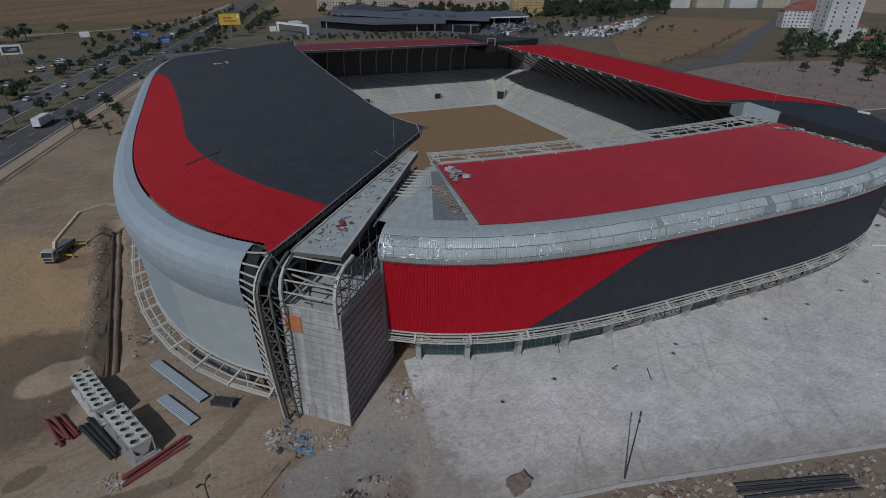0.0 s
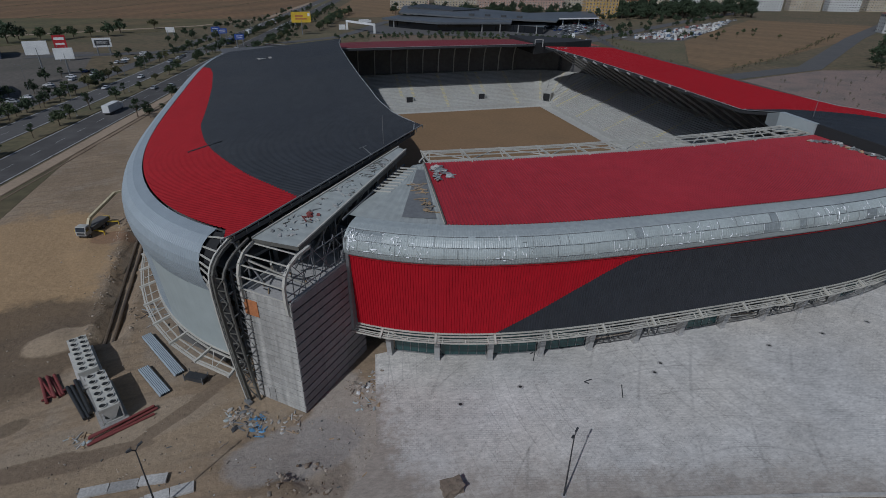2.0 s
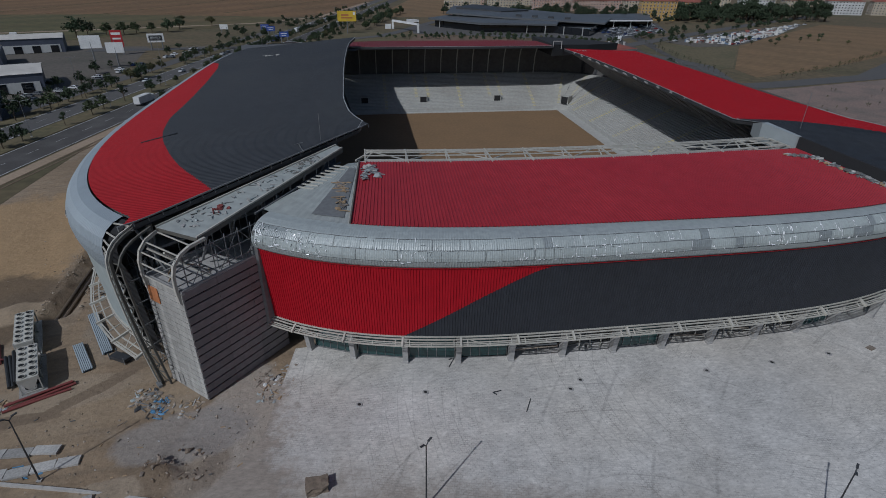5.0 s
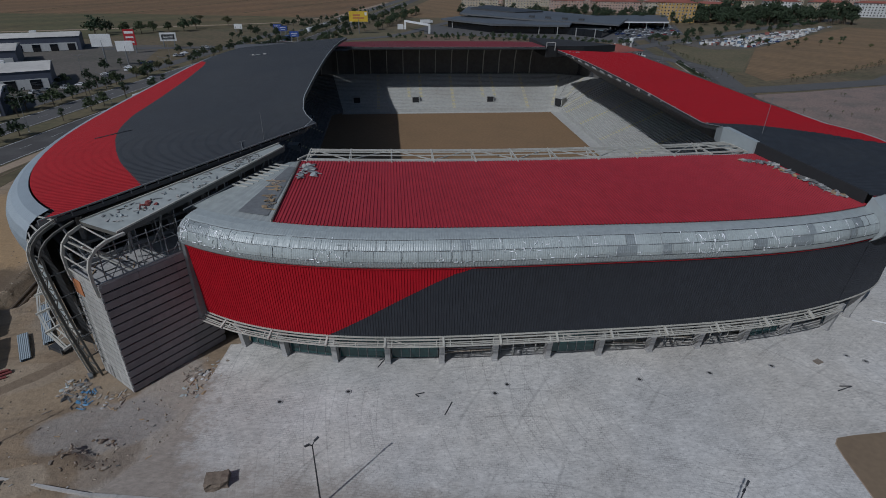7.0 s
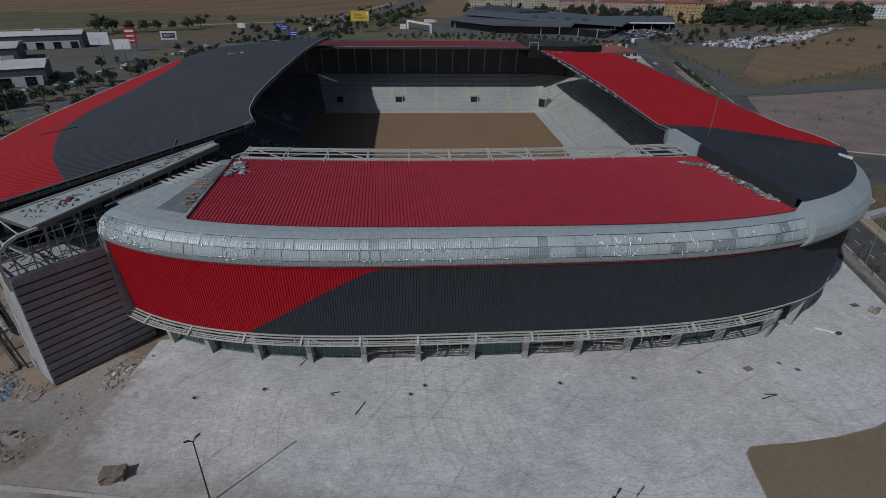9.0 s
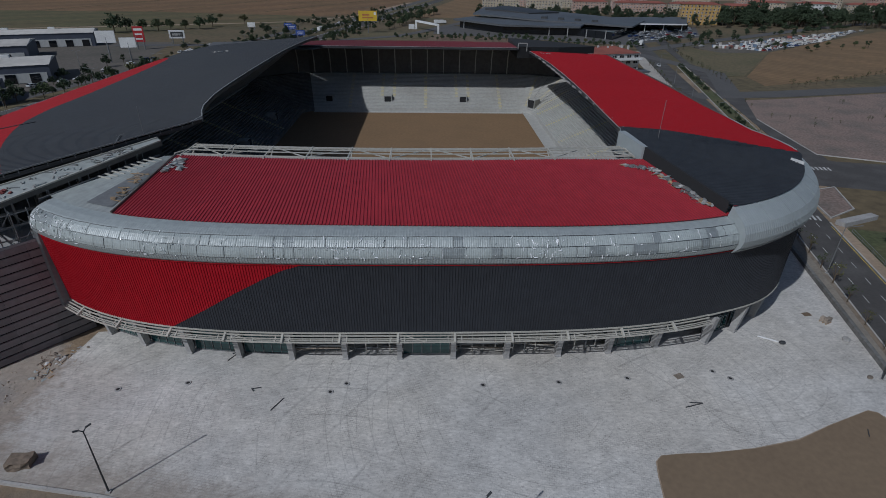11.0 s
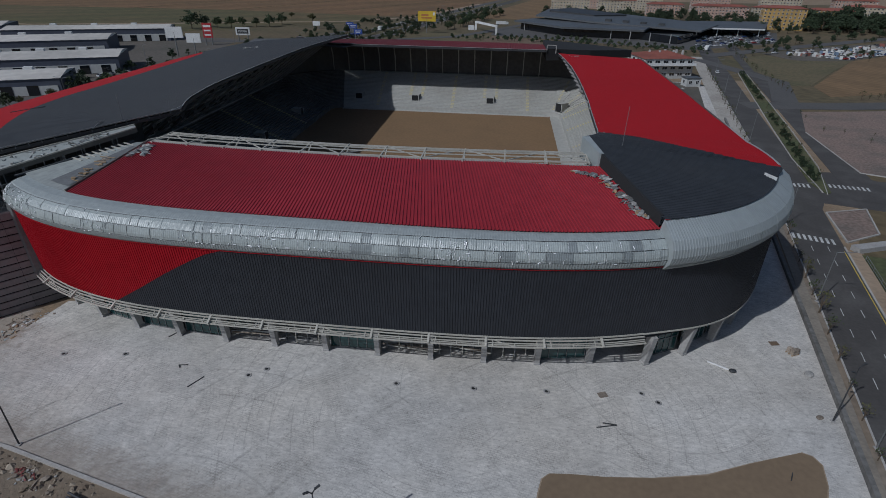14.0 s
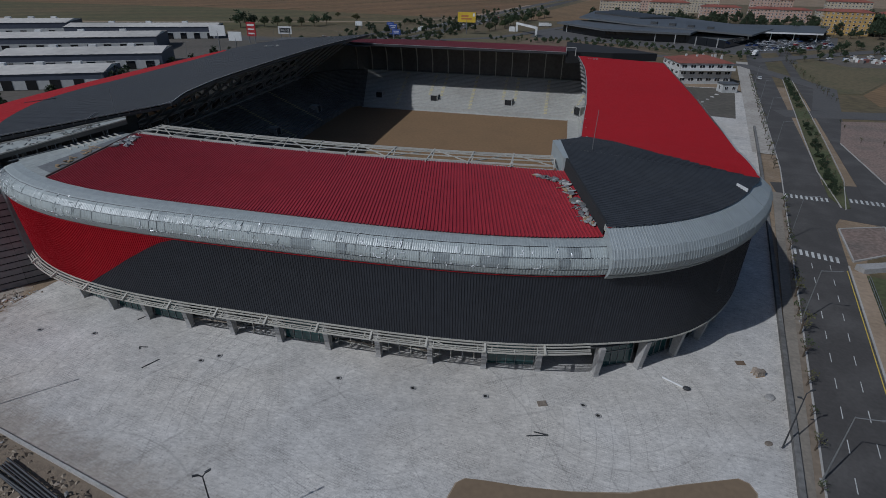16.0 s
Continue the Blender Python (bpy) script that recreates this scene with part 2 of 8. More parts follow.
    def plus(a, c):
        t = n.new("ShaderNodeMath")
        t.operation = "ADD"
        l.new(a, t.inputs[0])
        l.new(c, t.inputs[1])
        return t.outputs[0]
    def most(a, c):
        t = n.new("ShaderNodeMath")
        t.operation = "MAXIMUM"
        l.new(a, t.inputs[0])
        l.new(c, t.inputs[1])
        return t.outputs[0]
    ragged = span(noise_at(0.35, (1, 1, 1), 6, 0.7), 0.2, 0.8, -3.2, 3.2)
    west_dirt = span(plus(axis(-0.83, -0.55, -0.83 * 44.5 - 0.55 * 97.5), ragged), -1.5, 2.0, 0.0, 0.9)
    near_dirt = span(plus(axis(-0.245, -0.97, -0.97 * 107.8), ragged), -1.5, 3.5, 0.0, 0.7)
    earth = n.new("ShaderNodeMix")
    earth.data_type = "RGBA"
    side_dirt = span(plus(axis(-0.99, -0.1, -0.99 * 46.2 - 0.1 * 88), ragged), -1.2, 1.6, 0.0, 0.9)
    l.new(most(most(west_dirt, side_dirt), near_dirt), earth.inputs["Factor"])
    l.new(sc.outputs[0], earth.inputs["A"])
    soil = n.new("ShaderNodeVectorMath")
    soil.operation = "SCALE"
    soil.inputs[0].default_value = (0.29, 0.245, 0.20)
    l.new(times(middle, dabs), soil.inputs["Scale"])
    l.new(soil.outputs[0], earth.inputs["B"])
    l.new(earth.outputs["Result"], b.inputs["Base Color"])
    return m


APRON = apron_mat()
CONCRETE = mat("concrete", (0.36, 0.35, 0.335), 0.9, vary=0.14, grain=3.0, stains=0.2, tint=(0.24, 0.23, 0.22), bump=0.2, bump_scale=8.0)
TOWER = mat("board_marked_concrete", (0.335, 0.325, 0.30), 0.9, vary=0.13, grain=2.0, stains=0.15, tint=(0.26, 0.245, 0.23), bump=0.2, bump_scale=6.0, piece=0.08, streak=0.22)
CLADBOARD = mat("grey_stone_panel", (0.245, 0.22, 0.215), 0.85, vary=0.1, grain=1.5, stains=0.2, tint=(0.19, 0.165, 0.165), piece=0.12)
ASPHALT = mat("asphalt", (0.066, 0.061, 0.057), 0.92, vary=0.12, grain=2.0, stains=0.3, tint=(0.10, 0.094, 0.088))
OLD_ASPHALT = mat("worn_asphalt", (0.098, 0.093, 0.088), 0.92, vary=0.12, grain=1.0, stains=0.3, tint=(0.085, 0.082, 0.08))
FARGROUND = mat("dry_scrub", (0.125, 0.094, 0.05), 0.95, vary=0.28, grain=0.3, stains=0.3, tint=(0.08, 0.072, 0.034))
PAVING = mat("paving", (0.25, 0.22, 0.18), 0.9, vary=0.15, grain=2.0, stains=0.2)
FOOTWAY = mat("pale_footway_blocks", (0.40, 0.37, 0.325), 0.9, vary=0.2, grain=0.9, stains=0.3, tint=(0.30, 0.27, 0.235))
PINK_PAVING = mat("pink_block_paving", (0.225, 0.165, 0.135), 0.9, vary=0.32, grain=1.4, stains=0.3, tint=(0.15, 0.125, 0.105))
OLDWALL = mat("dark_grey_wall", (0.17, 0.165, 0.155), 0.95, vary=0.25, grain=1.5, stains=0.3, tint=(0.10, 0.095, 0.088))
RUTEARTH = mat("trodden_earth", (0.21, 0.165, 0.12), 0.95, vary=0.25, grain=0.8, stains=0.3, tint=(0.26, 0.23, 0.19))
PATCH = mat("raked_earth", (0.205, 0.148, 0.093), 0.92, vary=0.08, grain=1.5, stains=0.15, tint=(0.175, 0.125, 0.08), bump=0.2, bump_scale=3.0)
KERB = mat("kerb_stone", (0.42, 0.40, 0.37), 0.9, vary=0.12, grain=3.0)
LINE_WHITE = mat("road_paint", (0.55, 0.55, 0.53), 0.8, vary=0.2, grain=4.0, stains=0.25)
LINE_YELLOW = mat("yellow_paint", (0.62, 0.45, 0.07), 0.8, vary=0.2, grain=3.0)
AISLE = mat("faded_yellow_paint", (0.52, 0.46, 0.26), 0.8, vary=0.2, grain=2.0, stains=0.3, tint=(0.45, 0.42, 0.34))
GRASS = mat("rough_grass", (0.075, 0.085, 0.035), 0.95, vary=0.3, grain=1.0, stains=0.3, tint=(0.12, 0.10, 0.05), bump=0.6, bump_scale=3.0)
DRYGRASS = mat("dry_grass", (0.13, 0.105, 0.055), 0.95, vary=0.25, grain=0.5, stains=0.3, tint=(0.09, 0.085, 0.04))
FIELD_BROWN = mat("ploughed_field", (0.17, 0.098, 0.045), 0.95, vary=0.18, grain=0.12, stains=0.3, tint=(0.12, 0.08, 0.035), furrow=(32, 9.0, 0.16))
FIELD_GREEN = mat("green_fallow_field", (0.092, 0.082, 0.033), 0.95, vary=0.22, grain=0.12, stains=0.3, tint=(0.13, 0.09, 0.042), furrow=(58, 7.0, 0.16))
STUBBLE = mat("stubble_field", (0.19, 0.12, 0.058), 0.95, vary=0.15, grain=0.2, stains=0.25, tint=(0.15, 0.10, 0.05), furrow=(-30, 5.0, 0.10))
YARD = mat("oily_yard_earth", (0.115, 0.10, 0.082), 0.95, vary=0.22, grain=0.5, stains=0.3, tint=(0.085, 0.078, 0.06))
# Darker, rougher copy of the terrace concrete; roof shade is put into the colour.
SHADETERRACE = mat("shaded_rough_concrete", (0.17, 0.16, 0.147), 0.95, vary=0.3, grain=0.9, stains=0.3, tint=(0.09, 0.085, 0.078), bump=0.4, bump_scale=2.0)
PITCH = mat("graded_pitch_earth", (0.225, 0.14, 0.07), 0.95, vary=0.1, grain=1.2, stains=0.15, tint=(0.18, 0.115, 0.06), bump=0.3, bump_scale=2.0)
RED = mat("red_coated_sheet", (0.375, 0.008, 0.017), 0.55, spec=0.15, vary=0.08, grain=0.8, stains=0.12, tint=(0.31, 0.009, 0.017))
ROOF_RED = mat("red_roof_sheet", (0.325, 0.013, 0.019), 0.62, spec=0.12, vary=0.09, grain=0.6, stains=0.15, tint=(0.275, 0.010, 0.015))
SOUTH_ROOF = mat("dusty_crimson_roof_sheet", (0.325, 0.027, 0.036), 0.45, spec=0.45, vary=0.08, grain=0.5, stains=0.2, tint=(0.265, 0.020, 0.029))
# Red greyed down: the haze of distance is put into the colour.
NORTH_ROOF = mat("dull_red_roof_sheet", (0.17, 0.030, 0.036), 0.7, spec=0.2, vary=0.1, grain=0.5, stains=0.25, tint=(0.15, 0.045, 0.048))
BLACK = mat("anthracite_sheet", (0.031, 0.034, 0.041), 0.5, spec=0.3, vary=0.12, grain=0.8, stains=0.15, tint=(0.027, 0.028, 0.031))
ROOF_BLACK = mat("anthracite_roof_sheet", (0.032, 0.036, 0.043), 0.62, spec=0.2, vary=0.14, grain=0.6, stains=0.2, tint=(0.044, 0.047, 0.051))
GALV = mat("galvanised_sheet", (0.335, 0.365, 0.36), 0.55, metal=0.15, vary=0.1, grain=1.5, stains=0.15, tint=(0.30, 0.32, 0.325))
WEST_SHEET = mat("blue_grey_sheet", (0.30, 0.34, 0.365), 0.5, metal=0.1, vary=0.05, grain=0.6, stains=0.1)
EAST_SHEET = mat("pale_grey_sheet", (0.345, 0.375, 0.375), 0.5, metal=0.1, vary=0.06, grain=0.8, stains=0.1)
PALE_SHEET = mat("pale_membrane", (0.33, 0.365, 0.355), 0.6, vary=0.06, grain=0.5, stains=0.12, tint=(0.29, 0.325, 0.32))
FILM = mat("peeling_plastic_film", (0.375, 0.41, 0.40), 0.38, vary=0.1, grain=3.0, spec=0.5)
BARE_SHEET = mat("bare_zinc_sheet", (0.25, 0.275, 0.277), 0.5, metal=0.15, vary=0.12, grain=2.0, stains=0.2)
# Near-white base: the glints of loose film are put into the colour.
FOIL = mat("glint_white_foil", (0.88, 0.89, 0.90), 0.28, metal=0.0, vary=0.05, spec=0.9)
DECK = mat("grey_roof_deck", (0.31, 0.33, 0.315), 0.7, vary=0.12, grain=0.8, stains=0.25, tint=(0.24, 0.24, 0.235))
STEEL = mat("cream_painted_steel", (0.46, 0.44, 0.385), 0.6, vary=0.1, grain=2.0, stains=0.15)
DULLSTEEL = mat("olive_grey_steel", (0.115, 0.11, 0.095), 0.65, vary=0.12, grain=2.0, stains=0.2)
GREYSTEEL = mat("grey_primed_steel", (0.20, 0.205, 0.205), 0.6, metal=0.2, vary=0.12, grain=2.0, stains=0.2)
DARKSTEEL = mat("dark_steel", (0.06, 0.062, 0.065), 0.55, metal=0.3, vary=0.15, grain=2.0)
DARKWALL = mat("dark_grey_matt", (0.13, 0.125, 0.118), 0.9, vary=0.15, grain=1.0, stains=0.2)
SOFFIT = mat("dark_roof_lining", (0.11, 0.112, 0.115), 0.8, vary=0.12, grain=0.8, stains=0.2)
TERRACE = mat("precast_terrace", (0.41, 0.405, 0.375), 0.9, vary=0.1, grain=1.0, stains=0.2, tint=(0.33, 0.315, 0.285), bump=0.15, bump_scale=6.0)
# Near-black: shade of openings, gaps and joints put into the colour; also black upstands.
HOLE = mat("shade_and_sheet_black", (0.020, 0.020, 0.021), 0.95, vary=0.1)
GLASS = glass_mat("tinted_glass", (0.02, 0.06, 0.06))
DARKGLASS = glass_mat("dark_glass", (0.01, 0.012, 0.015))
RUBBLE = mat("rubble", (0.30, 0.25, 0.20), 0.95, vary=0.25, grain=4.0, stains=0.3, piece=0.3)
LUMP = mat("brown_lump", (0.20, 0.155, 0.115), 0.95, vary=0.25, grain=3.0, stains=0.3, bump=0.5, bump_scale=5.0)
PALE_RUBBLE = mat("pale_waste", (0.38, 0.365, 0.34), 0.9, vary=0.2, grain=4.0, piece=0.3)
def chips_mat():
    """Stones whose tone differs from one to the next."""
    m = mat("stone_chips", (0.3, 0.25, 0.19), 0.95, vary=0.1, grain=6.0)
    n, l = m.node_tree.nodes, m.node_tree.links
    geo = n.new("ShaderNodeNewGeometry")
    ramp = n.new("ShaderNodeValToRGB")
    ramp.color_ramp.elements[0].color, ramp.color_ramp.elements[1].color = (0.12, 0.09, 0.062, 1), (0.36, 0.30, 0.23, 1)
    l.new(geo.outputs["Random Per Island"], ramp.inputs["Fac"])
    l.new(ramp.outputs["Color"], n["Principled BSDF"].inputs["Base Color"])
    return m


CHIPS = chips_mat()
ORANGE = mat("orange_sheet", (0.42, 0.16, 0.06), 0.8, vary=0.15, grain=3.0)
BLUEPLASTIC = mat("blue_plastic", (0.10, 0.24, 0.40), 0.5, vary=0.2, grain=4.0)
REDPIPE = mat("red_oxide_pipe", (0.19, 0.045, 0.04), 0.6, vary=0.15, grain=3.0)
BROWNPIPE = mat("muddy_pipe", (0.075, 0.058, 0.045), 0.8, vary=0.25, grain=2.0, stains=0.3, tint=(0.15, 0.11, 0.07))
BLACKPIPE = mat("black_pipe", (0.03, 0.03, 0.03), 0.5, vary=0.2, grain=3.0)
UNITGREY = mat("light_grey_enamel", (0.36, 0.37, 0.36), 0.5, vary=0.08, grain=2.0)
ENAMEL = mat("cream_grey_enamel", (0.47, 0.455, 0.405), 0.5, vary=0.08, grain=2.0, stains=0.2)
TIMBER = mat("raw_timber", (0.34, 0.24, 0.14), 0.85, vary=0.2, grain=5.0)
WHITE = mat("white_paint", (0.70, 0.70, 0.68), 0.6, vary=0.08, grain=2.0, piece=0.06)
BOOM = mat("dusty_cream_paint", (0.46, 0.40, 0.26), 0.6, vary=0.15, grain=3.0, stains=0.25)
DIRTYWHITE = mat("dusty_white_paint", (0.46, 0.45, 0.42), 0.6, vary=0.15, grain=2.0, stains=0.3)
YELLOW = mat("yellow_paint_coat", (0.55, 0.38, 0.03), 0.5, vary=0.1, grain=2.0)

# ---- building helpers ----
def thing(name, label, category, group="", kind="", at=(0, 0, 0)):
    ob = new(name)
    ob.location = at
    ob.empty_display_size = 0.5
    return tagged(ob, label, category, group, kind)


def mesh_of(name, bm, material):
    me = bpy.data.meshes.new(name)
    bm.normal_update()
    bm.to_mesh(me)
    bm.free()
    me.materials.append(material)
    return me


def part(name, bm, material, parent=None, label="", smooth=False):
    me = mesh_of(name, bm, material)
    if smooth:
        for p in me.polygons:
            p.use_smooth = True
    ob = new(name, me)
    ob.parent = parent
    return tagged(ob, label)


def piece(name, me, parent, m=None):
    ob = new(name, me)
    ob.parent = parent
    if m is not None:
        ob.matrix_basis = m
    return ob


def quad(bm, *pts):
    return bm.faces.new([bm.verts.new(p) for p in pts])


CORNERS = [(-1, -1, -1), (1, -1, -1), (1, 1, -1), (-1, 1, -1), (-1, -1, 1), (1, -1, 1), (1, 1, 1), (-1, 1, 1)]
SIDES = [(3, 2, 1, 0), (4, 5, 6, 7), (0, 1, 5, 4), (1, 2, 6, 5), (2, 3, 7, 6), (3, 0, 4, 7)]


def box(bm, centre, size, turn=0.0, m=None):
    """A box by its centre and full size, turned about z by degrees."""
    m = m or pose(*centre, 0, 0, turn)
    v = [bm.verts.new(m @ Vector((x * size[0] / 2, y * size[1] / 2, z * size[2] / 2))) for x, y, z in CORNERS]
    for s in SIDES:
        bm.faces.new([v[i] for i in s])


def along(p, q):
    """A pose at the middle of p-q whose z axis runs along it, x level."""
    p, q = Vector(p), Vector(q)
    d = (q - p).normalized()
    x = Vector((0, 0, 1)).cross(d)
    x = x.normalized() if x.length > 1e-4 else Vector((1, 0, 0))
    y = d.cross(x)
    r = Matrix((x, y, d)).transposed().to_4x4()
    return Matrix.Translation((p + q) / 2) @ r, (q - p).length


def beam(bm, p, q, w, h=None):
    m, length = along(p, q)
    box(bm, None, (w, h or w, length), m=m)


def tube(bm, p, q, r, n=8, r2=None):
    m, length = along(p, q)
    r2 = r if r2 is None else r2
    a = [bm.verts.new(m @ Vector((r * math.cos(i * math.tau / n), r * math.sin(i * math.tau / n), -length / 2))) for i in range(n)]
    b = [bm.verts.new(m @ Vector((r2 * math.cos(i * math.tau / n), r2 * math.sin(i * math.tau / n), length / 2))) for i in range(n)]
    for i in range(n):
        bm.faces.new((a[i], a[(i + 1) % n], b[(i + 1) % n], b[i]))
    bm.faces.new(a[::-1])
    bm.faces.new(b)


def run(bm, pts, w, h=None):
    for p, q in zip(pts, pts[1:]):
        beam(bm, p, q, w, h)


def grid(bm, rows, close=False):
    """A sheet through rows of points."""
    vs = [[bm.verts.new(p) for p in r] for r in rows]
    for a, b in zip(vs, vs[1:]):
        for i in range(len(a) - 1):
            bm.faces.new((a[i], b[i], b[i + 1], a[i + 1]))


def prism(bm, plan, z0, z1):
    """A plan polygon (anticlockwise) raised from z0 to z1."""
    a = [bm.verts.new((x, y, z0)) for x, y in plan]
    b = [bm.verts.new((x, y, z1)) for x, y in plan]
    n = len(plan)
    bm.faces.new(a[::-1])
    bm.faces.new(b)
    for i in range(n):
        bm.faces.new((a[i], a[(i + 1) % n], b[(i + 1) % n], b[i]))


def lerp(a, b, t):
    return a + (b - a) * t


def smooth_step(t):
    t = min(1.0, max(0.0, t))
    return t * t * (3 - 2 * t)


def table(x, xs, ys):
    return float(np.interp(x, xs, ys))


def structure(name, bm, material, label, category, smooth=False):
    return tagged(part(name, bm, material, None, label, smooth), label, category, "", "structure")


def plan_curve(a, b, n, step, start, end):
    """Points along a rounded plan outline |x/a|^n + |y/b|^n = 1 from angle start to end (degrees, anticlockwise), at even
    steps: place, outward normal and the length so far. a may be a pair: to the west and to the east."""
    aw, ae = a if isinstance(a, tuple) else (a, a)
    pts = []
    for i in range(2401):
        f = radians(lerp(start, end, i / 2400))
        c, s = math.cos(f), math.sin(f)
        aa = ae if c > 0 else aw
        r = (abs(c / aa) ** n + abs(s / b) ** n) ** (-1 / n)
        pts.append(Vector((r * c, r * s)))
    out, left, length = [], 0.0, 0.0
    for p, q in zip(pts, pts[1:]):
        d = (q - p).length
        while left <= d:
            w = p.lerp(q, left / d)
            t = (q - p).normalized()
            out.append((w, Vector((t.y, -t.x)), length + left))
            left += step
        left -= d
        length += d
    return out

# ---- ground ----
def ground_lines(lo, hi, fine_lo, fine_hi, fine):
    out = list(np.arange(fine_lo, fine_hi + 0.01, fine))
    d, x = fine, fine_lo
    while x > lo:
        d *= 1.35
        x -= d
        out.insert(0, x)
    d, x = fine, fine_hi
    while x < hi:
        d *= 1.35
        x += d
        out.append(x)
    return out


def near_segment(x, y, ax, ay, bx, by):
    dx, dy = bx - ax, by - ay
    t = min(1, max(0, ((x - ax) * dx + (y - ay) * dy) / (dx * dx + dy * dy)))
    return math.hypot(x - ax - t * dx, y - ay - t * dy)


HEAPS = [(-90.5, -62.5, 5.5, 0.9), (-57.6, -95.3, 3.4, 1.3), (-60.5, -97.0, 2.6, 0.8), (-54.6, -97.4, 2.4, 0.7), (-63.0, -99.0, 3.4, 0.6), (-95, -33, 4, 0.5), (-86, 2, 3, 0.6), (-92, -9, 4, 0.4)]


def ground_z(x, y):
    """The building site: uneven, with heaps of earth and a pipe trench; flat and low under the built parts."""
    site = smooth_step((-46.5 - x) / 4) * smooth_step((x + 118) / 8) * smooth_step((60 - y) / 20)
    site = max(site, smooth_step((-104.5 - 0.25 * (x + 30) - y) / 2.5) * smooth_step((60 - x) / 8))
    h = -0.06
    if site > 0:
        n = noise.noise((x * 0.12, y * 0.12, 0)) * 0.22 + noise.noise((x * 0.45, y * 0.45, 3)) * 0.12 + noise.noise((x * 1.3, y * 1.3, 5)) * 0.06
        h += site * (n + 0.02)
        for hx, hy, r, top in HEAPS:
            d = math.hypot(x - hx, y - hy) / r
            if d < 1:
                h += top * (1 - d) ** 1.2 * (1 + 0.4 * noise.noise((x * 0.8, y * 0.8, 9)))
        d = near_segment(x, y, -88.3, -12, -83.4, -63)
        if d < 2.0:
            h -= 1.5 * smooth_step((2.0 - d + 0.35 * noise.noise((x * 0.7, y * 0.7, 2))) / 0.7)
        elif d < 4.2:
            h += 0.45 * smooth_step((4.2 - d) / 1.2) * (0.6 + 0.7 * noise.noise((x * 0.5, y * 0.5, 1)))
        d = near_segment(x, y, -57.5, -94.5, -55.5, -96)
        if d < 1.1:
            h -= 1.3 * smooth_step((1.1 - d) / 0.5)
    return h


bm = bmesh.new()
gx = ground_lines(-3600, 3600, -116, -40, 1.0)
gy = ground_lines(-1500, 4200, -118, 30, 1.0)
grid(bm, [[(x, y, ground_z(x, y)) for y in gy] for x in gx])
for f in bm.faces:
    f.normal_flip()
ground = structure("ground", bm, DIRT, "bare brown earth of the building site, tracked and uneven", "ground", True)


def flat(name, plan, z, material, label, category, cell=0.0):
    bm = bmesh.new()
    prism(bm, plan, z - 0.3, z)
    return structure(name, bm, material, label, category)


# the pale concrete apron in front of the stand and along its side
apron = flat("pavement_apron", [(-53.8, -100.6), (-31, -104.4), (-1, -111.2), (58, -126), (64.4, -94.5), (73, -59.5), (80, -32), (92, 17), (104, 66), (84, 70), (60, 20), (30, -70), (-46, -76.5), (-48.3, -93)], 0.06, APRON, "pale dusty concrete apron with tyre marks", "pavement")
brown = flat("ground_patch", [(28.3, -103.0), (26, -116), (50, -121), (54, -108), (56.9, -102.8), (59.3, -98.2), (60.1, -95.4), (59.6, -94.2), (58.6, -93.8), (56.4, -94.6), (52, -96.2), (46.8, -98.4), (41, -99.5), (35.8, -100.0), (32, -100.1), (29.7, -100.3), (28.8, -101.1)], 0.09, PATCH, "smooth brown patch of raked earth on the apron", "ground")
rim = flat("ground_patch_rim", [(28.14, -103.02), (25.87, -116.13), (50.03, -121.21), (54.13, -108.14), (57.06, -102.83), (59.46, -98.15), (60.25, -95.32), (59.74, -94.10), (58.74, -93.69), (56.54, -94.48), (52.12, -96.06), (46.86, -98.20), (40.85, -99.42), (35.64, -99.97), (31.84, -100.08), (29.54, -100.29), (28.64, -101.10)], 0.075, SAND, "pale sandy rim of the earth patch", "ground")

# ---- the stadium ----
RIB = 0.35
ROOF_RIB = 0.47
RIB_SHAPE = [(0.0, 0.0), (0.5, 0.0), (0.62, 1.0), (0.88, 1.0)]


def ribs(length, pitch=RIB):
    """Lengths along a ribbed sheet and how far each stands proud (0 or 1)."""
    out = []
    for k in range(int(length / pitch) + 1):
        out += [((k + f) * pitch, h) for f, h in RIB_SHAPE]
    return [(s, h) for s, h in out if s <= length] + [(length, 0.0)]


def sampler(curve):
    s = [c[2] for c in curve]
    cols = [[c[0].x for c in curve], [c[0].y for c in curve], [c[1].x for c in curve], [c[1].y for c in curve]]
    def at(d):
        v = [float(np.interp(d, s, c)) for c in cols]
        return Vector(v[:2]), Vector(v[2:])
    return at, s[-1]


def wrap(bm, at, s0, s1, profile, depth=0.075, pitch=RIB, low=None, high=None, lean=None, sink=None):
    """A ribbed sheet wrapped along a plan curve. profile: (out, z) from bottom to top; low and high may cut a flat profile."""
    rows = []
    for s, h in ribs(s1 - s0, pitch):
        p, n = at(s0 + s)
        row = []
        pr = profile
        if low or high:
            (o0, z0), (o1, z1) = profile
            za, zb = (low(p.x) if low else z0), (high(p.x) if high else z1)
            za, zb = min(max(za, z0), z1), max(min(zb, z1), z0)
            pr = [(lerp(o0, o1, (z - z0) / (z1 - z0)), z) for z in (za, max(za, zb))]
        for i, (o, z) in enumerate(pr):
            if lean and i == 0:
                o += lean(s)
            if sink and i == 0:
                z -= sink(s)
            w = p + n * (o + h * depth)
            row.append((w.x, w.y, z))
        rows.append(row)
    vs = [[bm.verts.new(p) for p in r] for r in rows]
